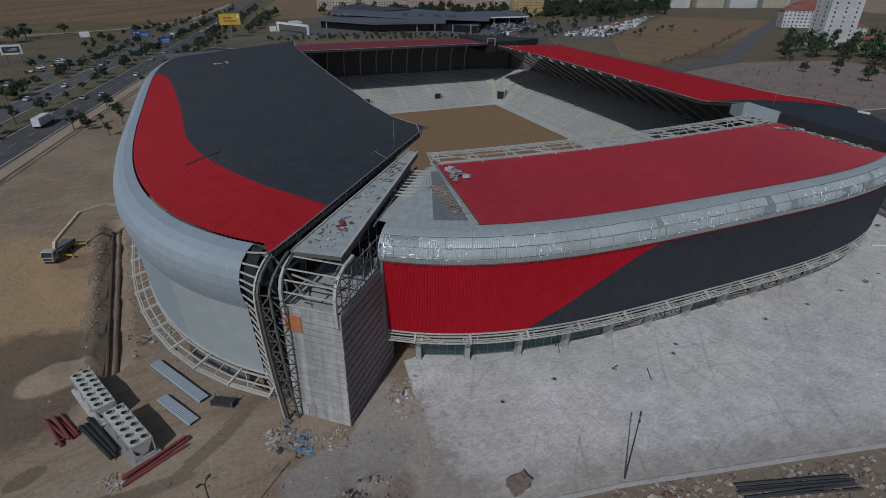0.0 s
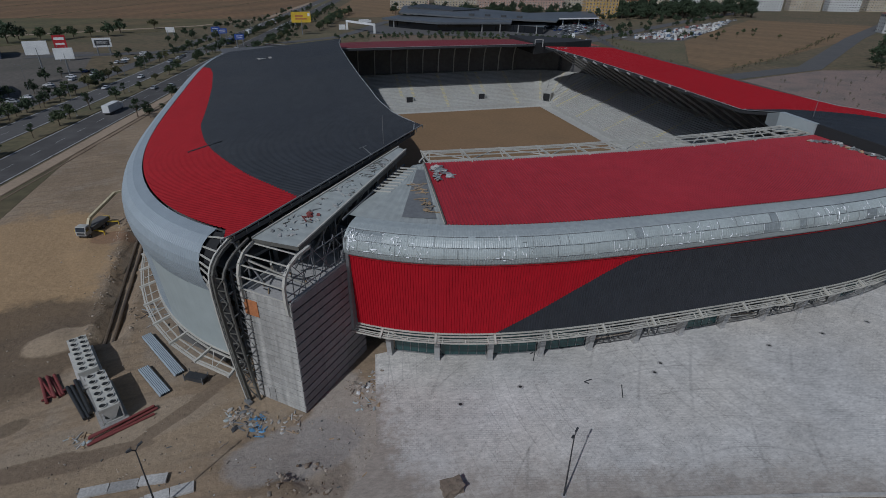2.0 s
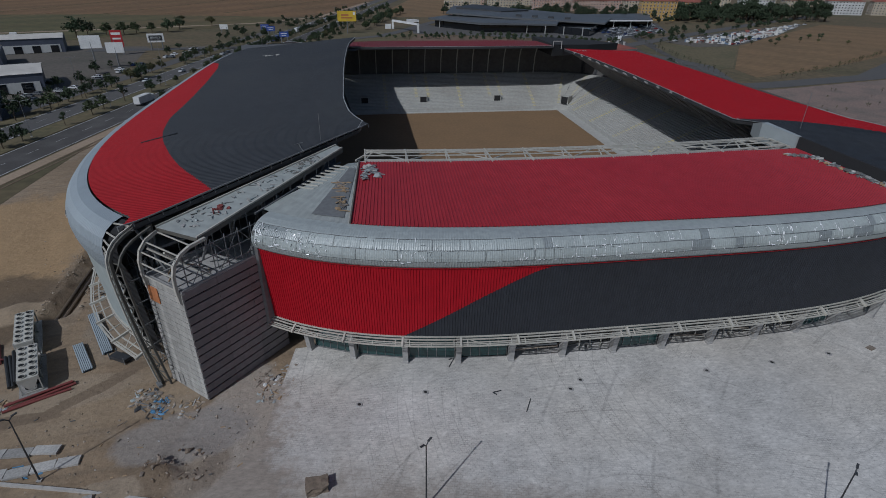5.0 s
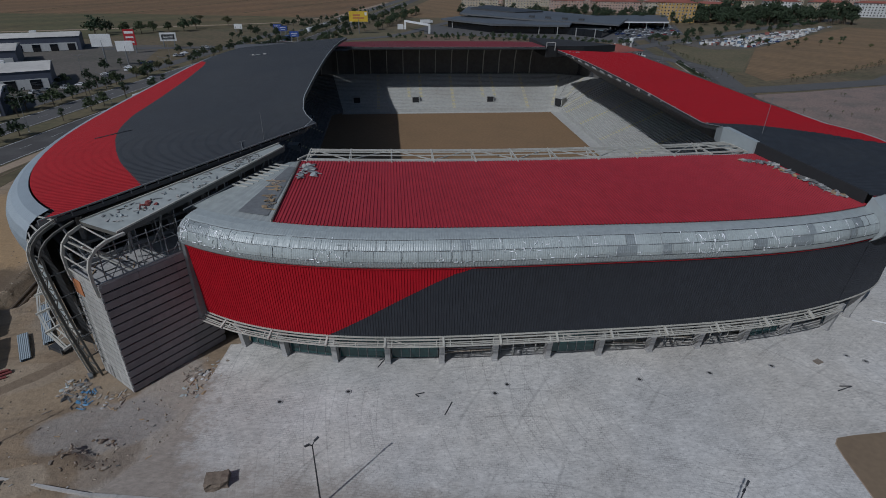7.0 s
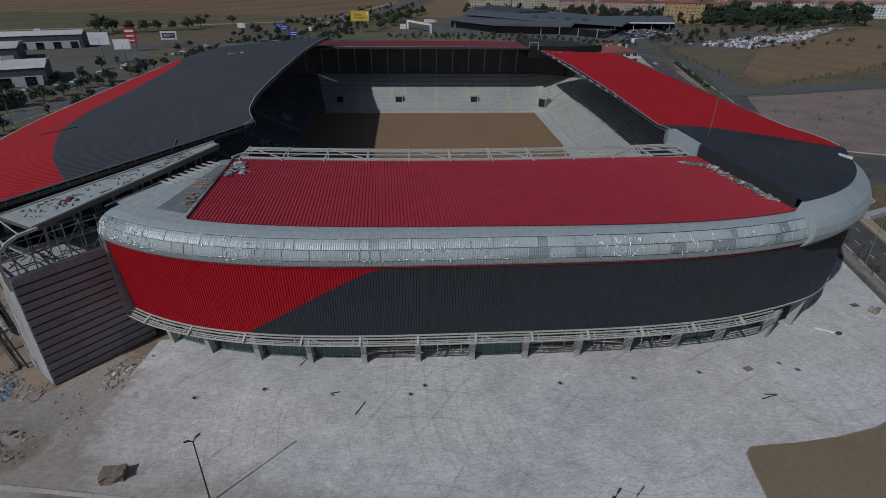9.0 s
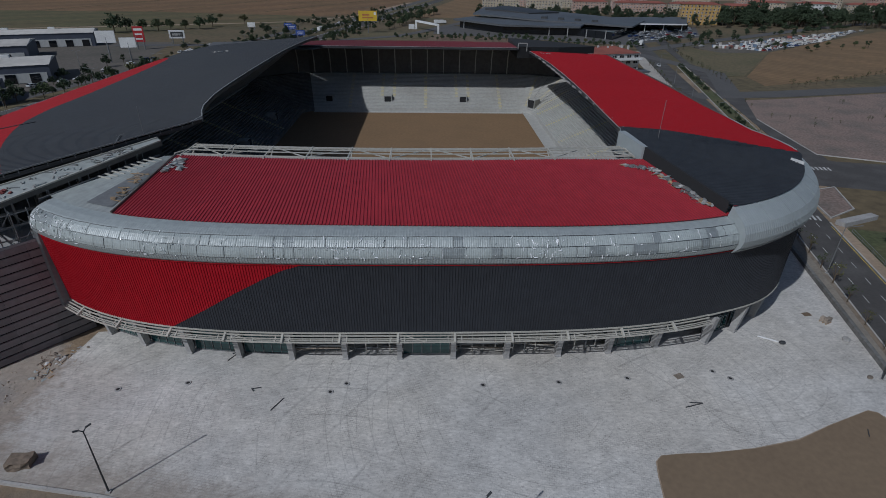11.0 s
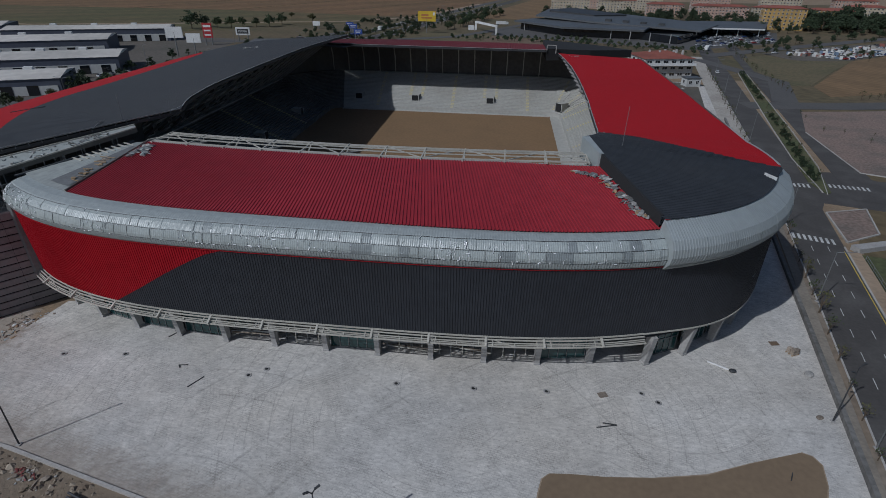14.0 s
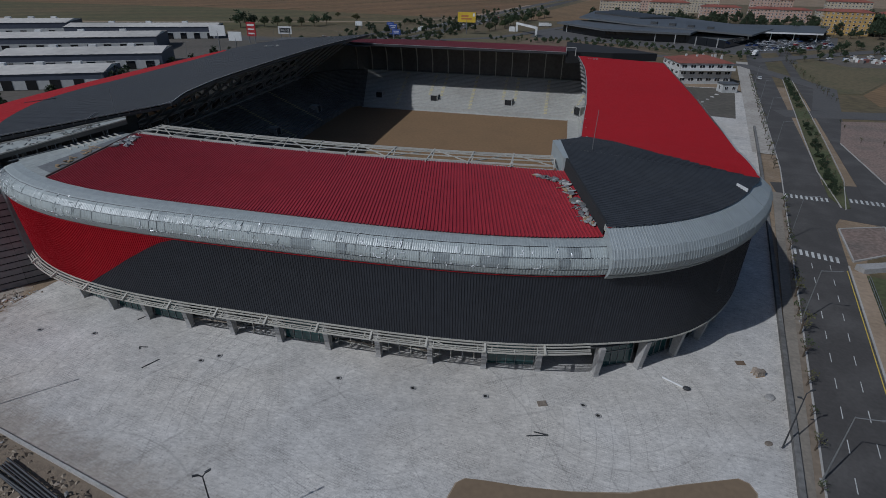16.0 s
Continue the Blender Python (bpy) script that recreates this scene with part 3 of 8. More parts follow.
    for a, b in zip(vs, vs[1:]):
        for i in range(len(a) - 1):
            if (a[i].co - a[i + 1].co).length + (b[i].co - b[i + 1].co).length > 0.02:
                bm.faces.new((a[i], b[i], b[i + 1], a[i + 1]))


def rail_along(bm, at, s0, s1, out, z, w, step=2.0, lean=None, sink=None):
    n = max(1, int((s1 - s0) / step))
    pts = []
    for i in range(n + 1):
        p, nn = at(lerp(s0, s1, i / n))
        q = p + nn * (out + (lean(lerp(0, s1 - s0, i / n)) if lean else 0))
        pts.append((q.x, q.y, z - (sink(lerp(0, s1 - s0, i / n)) if sink else 0)))
    run(bm, pts, w)


south_at, south_len = sampler(plan_curve((68, 74), 86, 3.5, 0.5, 226, 300))
east_at, east_len = sampler(plan_curve(71.3, 86, 3.7, 0.5, 296.5, 430))
north_at, north_len = sampler(plan_curve(74, 88, 3.5, 0.5, 64, 122))
west_at, west_len = sampler(plan_curve(81.0, 91.5, 4, 0.5, 128, 232.2))


def length_where(at, total, test):
    for i in range(int(total / 0.1)):
        if test(at(i * 0.1)[0]):
            return i * 0.1
    return total


S0 = length_where(south_at, south_len, lambda p: p.x > -49.0)
S1 = length_where(south_at, south_len, lambda p: p.x > 42.6)
E0 = length_where(east_at, east_len, lambda p: p.x > 42.6)
W1 = length_where(west_at, west_len, lambda p: p.y < -81.2)

RING = [(-0.15, 16.9), (0.25, 17.3), (0.42, 17.9), (0.40, 18.6), (0.12, 19.3), (-0.45, 19.95), (-1.2, 20.4), (-2.1, 20.68), (-3.3, 20.85)]
EAST_RING = [(-0.3, 16.35), (0.35, 17.0), (0.85, 17.7), (1.1, 18.6), (0.95, 19.6), (0.4, 20.6), (-0.6, 21.35), (-1.5, 21.95), (-2.0, 22.3)]
WEST_RING = [(-0.3, 15.8), (0.02, 16.7), (0.27, 17.6), (0.42, 18.7), (0.33, 19.8), (-0.05, 20.8), (-0.7, 21.6), (-1.6, 22.2), (-2.9, 22.57)]
WALL = [(-0.9, 6.2), (-0.15, 17.0)]
WEST_WALL = [(-1.0, 6.3), (-0.3, 15.8)]


def split_z(x):
    """Height at which the red sheets of the south front end, above the anthracite ones."""
    return table(x, [-31.0, -26.3, -21.3, -17.2, -14.7, -12.4, -10.7], [6.2, 9.1, 12.3, 14.7, 16.0, 16.75, 17.0])


def east_lean(s):
    return 0.7 * smooth_step(s / 20)


def east_sink(s):
    return 0.85 * smooth_step(s / 16)


south = thing("south_stand", "end stand clad in red and anthracite sheets, red roof", "grandstand")
east = thing("east_stand", "stadium side stand with curved anthracite front and red and anthracite roof", "grandstand")
north = thing("north_stand", "far stadium end stand with a red roof over pale terraces", "grandstand")
west = thing("west_stand", "main stadium stand with blue-grey curved cladding, unfinished at its end", "grandstand")

# fronts
bm = bmesh.new()
wrap(bm, south_at, S0, length_where(south_at, south_len, lambda p: p.x > -10.7), WALL, depth=0.08, low=split_z)
part("red_cladding", bm, RED, south, "ribbed bright red wall sheets")
bm = bmesh.new()
wrap(bm, south_at, length_where(south_at, south_len, lambda p: p.x > -31.0), S1 + 0.25, WALL, depth=0.055, high=split_z)
part("black_cladding", bm, BLACK, south, "ribbed anthracite wall sheets")
bm = bmesh.new()
wrap(bm, east_at, E0 + 0.1, east_len, [(-0.9, 6.2), (-0.15, 17.0)], depth=0.055, lean=east_lean, sink=east_sink)
part("black_cladding", bm, BLACK, east, "ribbed anthracite wall sheets")
bm = bmesh.new()
wrap(bm, north_at, 0, north_len, WALL, pitch=1.0)
part("black_cladding", bm, BLACK, north)
bm = bmesh.new()
wrap(bm, west_at, 0, W1 - 15, WEST_WALL, depth=0.03)
part("sheet_cladding", bm, WEST_SHEET, west, "blue-grey wall sheets")
bm = bmesh.new()
wrap(bm, west_at, W1 - 15, W1 - 1.7, WEST_WALL, depth=0.012, pitch=1.2)
part("membrane_cladding", bm, PALE_SHEET, west, "pale green-grey wall boards near the open end")

# rounded eaves
bm = bmesh.new()
wrap(bm, south_at, S0, S1, RING, depth=0.035)
part("eaves_cladding", bm, GALV, south, "bright galvanised rounded eaves with peeling film", False)
bm = bmesh.new()
E_CUT = length_where(east_at, east_len, lambda p: p.y > -56.0)
wrap(bm, east_at, E0, E_CUT, EAST_RING, depth=0.03, pitch=0.4)
part("eaves_cladding", bm, EAST_SHEET, east, "blue-grey ribbed rounded eaves")
bm = bmesh.new()
wrap(bm, north_at, 0, north_len, [(o, z + 1.4) for o, z in RING], depth=0.03, pitch=1.0)
part("eaves_cladding", bm, GALV, north)
bm = bmesh.new()
wrap(bm, west_at, 0, W1 - 1.6, WEST_RING, depth=0.035)
part("eaves_cladding", bm, WEST_SHEET, west, "blue-grey rounded eaves")

# thin red line under the south eaves, drip edges below the sheets
bm = bmesh.new()
rail_along(bm, south_at, S0, S1, -0.02, 16.87, 0.08)
part("red_trim", bm, ROOF_RED, south, "thin red flashing")
for at, a, b, owner, z, o in ((south_at, S0, S1, south, 6.12, -0.85), (east_at, E0, east_len, east, 6.12, -0.85), (west_at, 0, W1, west, 6.2, -0.95)):
    bm = bmesh.new()
    rail_along(bm, at, a, b, o, z, 0.2, 2.0, east_lean if owner == east else None, east_sink if owner == east else None)
    part("drip_edge", bm, STEEL, owner)


# roofs
def roof_strips(lo, hi, step, edges, height, colour, parent, thick=0.35, proud=0.06):
    """Ribbed roof sheets that run across a stand. lo..hi: the run along it; edges(v): both ends of a strip as points;
    colour(v): where along the strip (0 to 1) the colour changes from the first name to the second, with the names."""
    sets = {}
    vals = []
    k = 0
    while lo + k * step < hi:
        vals += [(lo + (k + f) * step, h) for f, h in RIB_SHAPE]
        k += 1
    for (v0, h0), (v1, h1) in zip(vals, vals[1:]):
        (a0, b0), (a1, b1) = edges(v0), edges(v1)
        cuts = colour(v0)
        for (t0, t1, key) in cuts:
            if t1 - t0 < 1e-4:
                continue
            vl, fl = sets.setdefault(key, ([], []))
            i = len(vl)
            for (a, b, h) in ((a0, b0, h0), (a1, b1, h1)):
                for t in (t0, t1):
                    x, y = lerp(a[0], b[0], t), lerp(a[1], b[1], t)
                    vl.append((x, y, height(x, y, t) + h * proud))
            fl.append((i, i + 1, i + 3, i + 2))
    made = []
    for (name, material, label), (vl, fl) in sets.items():
        me = bpy.data.meshes.new(name)
        me.from_pydata(vl, [], fl)
        me.materials.append(material)
        ob = new(name, me)
        ob.parent = parent
        made.append(tagged(ob, label))
    return made


ROOF_R = ("red_roof", ROOF_RED, "ribbed dark red roof sheets")
ROOF_S = ("red_roof", SOUTH_ROOF, "ribbed dusty crimson roof sheets")
ROOF_N = ("red_roof", NORTH_ROOF, "dull red roof sheets")
ROOF_B = ("black_roof", ROOF_BLACK, "ribbed anthracite roof sheets")


def front_y(at, total):
    xs, ys = [], []
    for i in range(int(total / 0.5)):
        p, n = at(i * 0.5)
        q = p - n * 3.2
        xs.append(q.x)
        ys.append(q.y)
    return xs, ys


SX, SY = front_y(south_at, south_len)


def south_edges(v):
    xo, xi = lerp(-36.75, 42.2, v), lerp(-35.4, 37.1, v)
    return (xi, -62.2 - 2.0 * (1 - (xi / 36) ** 2)), (xo, table(xo, SX, SY) - 0.95 * smooth_step(v))


def south_height(x, y, t):
    return lerp(22.8 - 0.35 * smooth_step((x - 22) / 14), 20.87, t)


roof_strips(0, 1, 0.45 / 78, south_edges, south_height, lambda v: [(0, 1, ROOF_S)], south, proud=0.1)
NXY = sorted((q.x, q.y) for q in ((lambda p, n: p - n * 3.2)(*north_at(i * 0.5)) for i in range(int(north_len / 0.5))))
NX, NY = [a for a, b in NXY], [b for a, b in NXY]


def north_edges(v):
    x = lerp(-62, 36, v)
    yo = table(x, NX, NY)
    return (x, min(60.4 + 0.95 * max(0, -42 - x), yo - 0.5)), (x, yo)


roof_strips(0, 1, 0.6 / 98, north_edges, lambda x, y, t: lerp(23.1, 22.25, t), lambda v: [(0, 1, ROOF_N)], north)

EXY = sorted((q.y, q.x) for q in ((lambda p, n: p - n * 1.8)(*east_at(i * 0.5)) for i in range(int(east_len / 0.5))))
EY, EX = [a for a, b in EXY], [b for a, b in EXY]
# past the corner the roof ends straight, without eaves
CORNER_Y = -57.5
EY_SIDE, EX_SIDE = [CORNER_Y, -50, -28, 0, 12, 63], [64.9, 65.5, 67.0, 68.0, 68.2, 68.6]
WXY = sorted((q.y, q.x) for q in ((lambda p, n: p - n * 3.1)(*west_at(i * 0.5)) for i in range(int(west_len / 0.5))))
WY, WX = [a for a, b in WXY], [b for a, b in WXY]


def east_edges(y):
    inner = lerp(41.9, 35.1, (y + 79.7) / 24.1) if y < -55.6 else table(y, [-55.6, -50, -46, -42, -28, -15, 0, 14, 33, 50, 60], [35.1, 37.2, 38.6, 39.7, 40.4, 41.2, 41.7, 42.0, 42.0, 41.1, 40.2])
    outer = lerp(table(y, EY, EX), table(y, EY_SIDE, EX_SIDE), smooth_step((y + 62) / 5))
    return (inner, y), (max(outer, inner), y)


def east_colour(y):
    a, b = east_edges(y)
    xd = table(y, [-58.2, -57.6, -56.6, -54.3, -50.5, -46.3, -41.5], [64.8, 61.5, 57.2, 51.2, 47.2, 44.9, 42.0]) if y < -41.5 else a[0]
    xd = b[0] if y < -58.2 else xd
    t = min(1, max(0, (xd - a[0]) / max(0.01, b[0] - a[0])))
    return [(0, t, ROOF_B), (t, 1, ROOF_R)]


def inward(x, y, a, b, n):
    """1 at the outer edge of a roof, falling inward."""
    return (abs(x / a) ** n + abs(y / b) ** n) ** (1 / n)


def east_height(x, y, t):
    corner = 22.4 + 9.4 * min(0.28, max(0, 1 - inward(x, y, 70.2, 84.0, 3.6)))
    side = lerp(22.05, 21.9 - 0.9 * min(1, max(0, (y + 57) / 37)), t)
    return lerp(corner, side, min(1, max(0, (y + 55.6) / 13.6)))


roof_strips(-80.6, 60, ROOF_RIB, east_edges, east_height, east_colour, east, proud=0.1)


def west_edges(y):
    inner = -62.2 + (y + 81.6) * 28.4 / 27.7 if y < -53.9 else table(y, [-53.9, -50, -45, -36, -25, -10, 10, 35, 50, 62], [-33.8, -35.6, -37.0, -38.1, -38.3, -38.6, -38.7, -38.4, -37.8, -36.2])
    return (inner, y), (min(table(y, WY, WX), inner), y)


def west_division(y):
    return table(y, [-81, -73.2, -69, -64.8, -58.6, -52.6, -47, -42, -36, -18.6, 0, 20, 30, 35, 60], [-49, -54.0, -57.0, -60.0, -63.2, -65.8, -67.6, -68.6, -69.6, -70.4, -71.6, -73.6, -75.4, -80, -82])


def west_colour(y):
    a, b = west_edges(y)
    xd = sum(west_division(y + 0.6 * k) for k in range(-3, 4)) / 7
    t = min(1, max(0, (a[0] - xd) / max(0.01, a[0] - b[0])))
    return [(0, t, ROOF_B), (t, 1, ROOF_R)]


def west_height(x, y, t):
    corner = 22.65 + 3.55 * min(1, max(0, (1 - inward(x, y, 79, 88.5, 4)) / 0.36))
    return lerp(corner, lerp(26.6 - 0.5 * smooth_step((y - 15) / 40), 22.6, t), smooth_step((y + 54) / 30))


roof_strips(-81.4, 62, ROOF_RIB, west_edges, west_height, west_colour, west, proud=0.1)


# roof linings, a little below the sheets
def lining(lo, hi, n, edges, height, parent, drop=0.9):
    rows = []
    for i in range(n + 1):
        v = lerp(lo, hi, i / n)
        a, b = edges(v)
        rows.append([(lerp(a[0], b[0], t), lerp(a[1], b[1], t), height(lerp(a[0], b[0], t), lerp(a[1], b[1], t), t) - drop) for t in (0.02, 0.5, 0.98)])
    bm = bmesh.new()
    grid(bm, rows)
    part("roof_lining", bm, SOFFIT, parent, "dark roof lining")
    # the edge beam along the inner rim
    bm = bmesh.new()
    pts = []
    for i in range(n + 1):
        a, b = edges(lerp(lo, hi, i / n))
        pts.append((a[0], a[1], height(a[0], a[1], 0) - 0.45))
    run(bm, pts, 0.2, 0.55)
    part("edge_beam", bm, DARKSTEEL, parent)
    bm = bmesh.new()
    run(bm, [(x, y, z + 0.5) for x, y, z in pts], 0.14, 0.1)
    part("gutter", bm, UNITGREY, parent)


lining(0, 1, 24, south_edges, south_height, south)
lining(0, 1, 24, north_edges, lambda x, y, t: lerp(23.1, 22.25, t), north)
lining(-55.5, 60, 40, east_edges, east_height, east)
lining(-80.5, 62, 40, west_edges, west_height, west)

# the step between the south roof and the raised east roof
def step_at(t):
    return lerp(41.9, 35.1, t), lerp(-79.7, -55.6, t)


def step_foot(t):
    return lerp(41.8, 35.0, t), lerp(-79.72, -55.62, t)


# The gap's shade is put into the near-black colour of these faces.
bm = bmesh.new()
for t0, t1 in ((0.0, 0.36), (0.36, 0.73)):
    (xa, ya), (xb, yb) = step_at(t0), step_at(t1)
    (xe, ye), (xf, yf) = step_foot(t0), step_foot(t1)
    za, zb = east_height(xa, ya, 0) + 0.12, east_height(xb, yb, 0) + 0.12
    quad(bm, (xe, ye, 20.4), (xf, yf, 20.4), (xb, yb, zb), (xa, ya, za))
    quad(bm, (xa, ya, za), (xb, yb, zb), (xb + 0.3, yb + 0.1, zb), (xa + 0.3, ya + 0.1, za))
part("roof_step", bm, HOLE, east, "upstand between two roofs, coloured near-black as a shaded gap")
bm = bmesh.new()
(xa, ya), (xb, yb) = step_at(0.73), step_at(1.0)
za, zb = east_height(xa, ya, 0) + 0.18, east_height(xb, yb, 0) + 0.12
quad(bm, (xa - 0.3, ya - 0.1, 21.6), (xb - 0.3, yb - 0.1, 21.7), (xb - 0.3, yb - 0.1, zb), (xa - 0.3, ya - 0.1, za))
quad(bm, (xa - 0.3, ya - 0.1, za), (xb - 0.3, yb - 0.1, zb), (xb + 0.9, yb + 0.1, zb), (xa + 0.4, ya - 0.1, za))
quad(bm, (xa - 0.3, ya - 0.1, 21.6), (xa - 0.3, ya - 0.1, za), (xa + 0.4, ya - 0.1, za), (xa + 0.4, ya - 0.1, 21.6))
quad(bm, (xb - 0.3, yb - 0.1, 21.7), (xb + 1.2, yb + 4.0, 21.9), (xb + 1.2, yb + 4.0, 23.9), (xb - 0.3, yb - 0.1, zb))
part("end_cap", bm, EAST_SHEET, east, "pale sheet end cap of the roof")
# end cap of the east eaves where they stand above the south ones
bm = bmesh.new()
p, n = east_at(E0)
cap = [bm.verts.new((p.x + n.x * o, p.y + n.y * o, z)) for o, z in EAST_RING] + [bm.verts.new((p.x + n.x * -3.4, p.y + n.y * -3.4, 16.6))]
bm.faces.new(cap)
part("eaves_end", bm, EAST_SHEET, east, "pale end plate of the rounded eaves")
# where the eaves stop at the side: their end plate, then a bare wall head below the roof's rim
bm = bmesh.new()
p, n = east_at(E_CUT)
cap = [bm.verts.new((p.x + n.x * o, p.y + n.y * o, z)) for o, z in EAST_RING] + [bm.verts.new((p.x + n.x * -3.4, p.y + n.y * -3.4, 16.6))]
bm.faces.new(cap)
part("eaves_end", bm, EAST_SHEET, east, "pale end plate of the rounded eaves")
SIDE_Y = [lerp(-57, 60, i / 40) for i in range(41)]
bm = bmesh.new()
grid(bm, [[(table(y, EY_SIDE, EX_SIDE) - 0.15, y, z) for z in (17.0, 21.45)] for y in SIDE_Y])
grid(bm, [[(table(y, EY_SIDE, EX_SIDE) - 0.15, y, 17.0), (table(y, EY, EX) + 1.9, y, 17.0)] for y in SIDE_Y])
part("wall_head", bm, DARKWALL, east, "bare dark wall head under the roof rim")
bm = bmesh.new()
run(bm, [(table(y, EY_SIDE, EX_SIDE) + 0.05, y, east_height(table(y, EY_SIDE, EX_SIDE), y, 1) + 0.05) for y in SIDE_Y], 0.3, 0.2)
part("roof_rim", bm, UNITGREY, east, "thin pale rim along the roof edge")
# raised anthracite corner at the far end
bm = bmesh.new()
corner_plan = [(36.0, 60.8), (52, 66.0), (68.5, 76.2), (60, 82), (46, 86), (36.0, 87)]
low = [bm.verts.new((x, y, 19.5)) for x, y in corner_plan]
top = [bm.verts.new((x, y, lerp(23.5, 22.0, (x - 36) / 32.5))) for x, y in corner_plan]
bm.faces.new(top)
for i in range(6):
    bm.faces.new((low[i], low[(i + 1) % 6], top[(i + 1) % 6], top[i]))
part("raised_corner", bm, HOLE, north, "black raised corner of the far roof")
bm = bmesh.new()
beam(bm, (36.0, 60.6, 22.5), (36.0, 60.6, 24.7), 0.25)
beam(bm, (39.2, 60.6, 22.0), (39.2, 60.6, 24.7), 0.25)
beam(bm, (36.0, 60.6, 24.7), (39.2, 60.6, 24.7), 0.25)
part("corner_frame", bm, CONCRETE, north, "grey frame at the roof corner")

# seating bowl: stepped terraces round the pitch
bowl = thing("seating_bowl", "stepped precast concrete terraces round the pitch, without seats", "terrace")
STEP_D, STEP_H, STEPS = 0.79, 0.36, 25


def bowl_ring(d, z, hx=43.0, hy=59.8, r=5.0, arc=7):
    pts = []
    for cx, cy, a0 in ((hx - r, -hy + r, -90), (hx - r, hy - r, 0), (-hx + r, hy - r, 90), (-hx + r, -hy + r, 180)):
        for i in range(arc + 1):
            f = radians(a0 + 90 * i / arc)
            pts.append((cx + (r + d) * math.cos(f), cy + (r + d) * math.sin(f), z))
    return pts


def bowl_part(name, d_z, first, last, material, label=""):
    """A band of the bowl between two points of its ring, through pairs of depth and height."""
    bm = bmesh.new()
    grid(bm, [bowl_ring(d, z)[first:last] for d, z in d_z])
    return part(name, bm, material, bowl, label)


def step_line(n):
    out = [(0, 0.0), (0, 1.4)]
    for k in range(n):
        z = 1.4 + k * STEP_H
        out += [(0.9 + k * STEP_D, z), (0.9 + k * STEP_D, z + STEP_H)]
    return out + [(0.9 + n * STEP_D + 1.2, 1.4 + n * STEP_H)]


bowl_part("east_terrace", step_line(STEPS), 4, 12, TERRACE)
bowl_part("north_terrace", step_line(STEPS), 11, 18, TERRACE)
# The shaded corner and west side take the darkened terrace tone.
bowl_part("corner_terrace", step_line(STEPS), 17, 21, SHADETERRACE, "rough concrete steps, darkened for the shade under the roof")
bowl_part("west_terrace", step_line(STEPS), 20, 25, SHADETERRACE, "rough concrete steps, darkened for the shade under the roof")
bm = bmesh.new()
grid(bm, [[(x, -59.8 - d, z) for x in (34, -33)] for d, z in step_line(20)])
part("south_terrace", bm, TERRACE, bowl)
# yellow stair aisles with half steps
aisle_bm = bmesh.new()


def aisle(x, y, dx, dy, first=0, last=STEPS):
    for k in range(first, last):
        d = 0.9 + k * STEP_D
        z = 1.4 + k * STEP_H
        c = (x + dx * (d - 0.21), y + dy * (d - 0.21), z + 0.09)
        box(aisle_bm, c, (1.15 if dy else 0.42, 1.15 if dx else 0.42, 0.18))


for x in (-26, -14.2, -9.6, 2.6, 14.5, 19.1, 31):
    aisle(x, 59.8, 0, 1, 0 if abs(x) in (26, 2.6, 31) else 8)
for y in (-40, -21, -2, 17, 36, 52):
    aisle(43.0, y, 1, 0)
for y in (-30, -10, 10, 30):
    aisle(-43.0, y, -1, 0)
# entrance tunnels: a near-black box stands in for each shaded opening
def tunnel(x, y, dx, dy):
    t = 0.9 + 4 * STEP_D
    c = Vector((x + dx * (t + 1.4), y + dy * (t + 1.4), 0))
    bm = bmesh.new()
    s = (2.4, 3.2, 0) if dy else (3.2, 2.4, 0)
    for sx in (-1, 1):
        off = (sx * 1.35, 0) if dy else (0, sx * 1.35)
        box(bm, (c.x + off[0], c.y + off[1], 3.3), ((0.25, 3.4, 2.9) if dy else (3.4, 0.25, 2.9)))
    box(bm, (c.x + dx * 0.3, c.y + dy * 0.3, 4.85), ((2.95, 2.8, 0.22) if dy else (2.8, 2.95, 0.22)))
    ob = part("tunnel_wall", bm, TERRACE, bowl)
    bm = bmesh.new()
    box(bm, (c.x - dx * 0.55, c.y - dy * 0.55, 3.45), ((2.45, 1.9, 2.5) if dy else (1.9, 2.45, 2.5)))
    part("tunnel_mouth", bm, HOLE, bowl, "solid near-black box in place of a shaded opening")


for x in (-34, -11.9, 16.8):
    tunnel(x, 59.8, 0, 1)
for y in (-24, 6, 36):
    tunnel(-43.0, y, -1, 0)
# corner entrance with stair flights and a handrail; a near-black box paints its shade
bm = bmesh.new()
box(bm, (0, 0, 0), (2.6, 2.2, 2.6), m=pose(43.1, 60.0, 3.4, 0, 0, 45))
part("tunnel_mouth", bm, HOLE, bowl, "solid near-black box in place of a shaded opening")
bm = bmesh.new()
for sgn in (-1, 1):
    box(bm, (0, 0, 0), (3.6, 0.25, 3.0), m=pose(43.4 - sgn * 1.05, 60.3 + sgn * 1.05, 3.5, 0, 0, 45))
box(bm, (0, 0, 0), (3.2, 2.8, 0.22), m=pose(43.6, 60.5, 4.85, 0, 0, 45))
part("tunnel_wall", bm, TERRACE, bowl)
for a in (22, 45, 68):
    for k in range(8 if a == 45 else 2, STEPS):
        d, zz = 0.9 + k * STEP_D + 4.79, 1.4 + k * STEP_H + 0.09
        box(aisle_bm, (0, 0, 0), (0.4, 0.9, 0.18), m=pose(38 + d * math.cos(radians(a)), 54.8 + d * math.sin(radians(a)), zz, 0, 0, a))
tagged(part("aisle_steps", aisle_bm, AISLE, bowl, "faded yellow steps of the stair aisles"), kind="stuff")
for a in (34, 56):
    bm = bmesh.new()
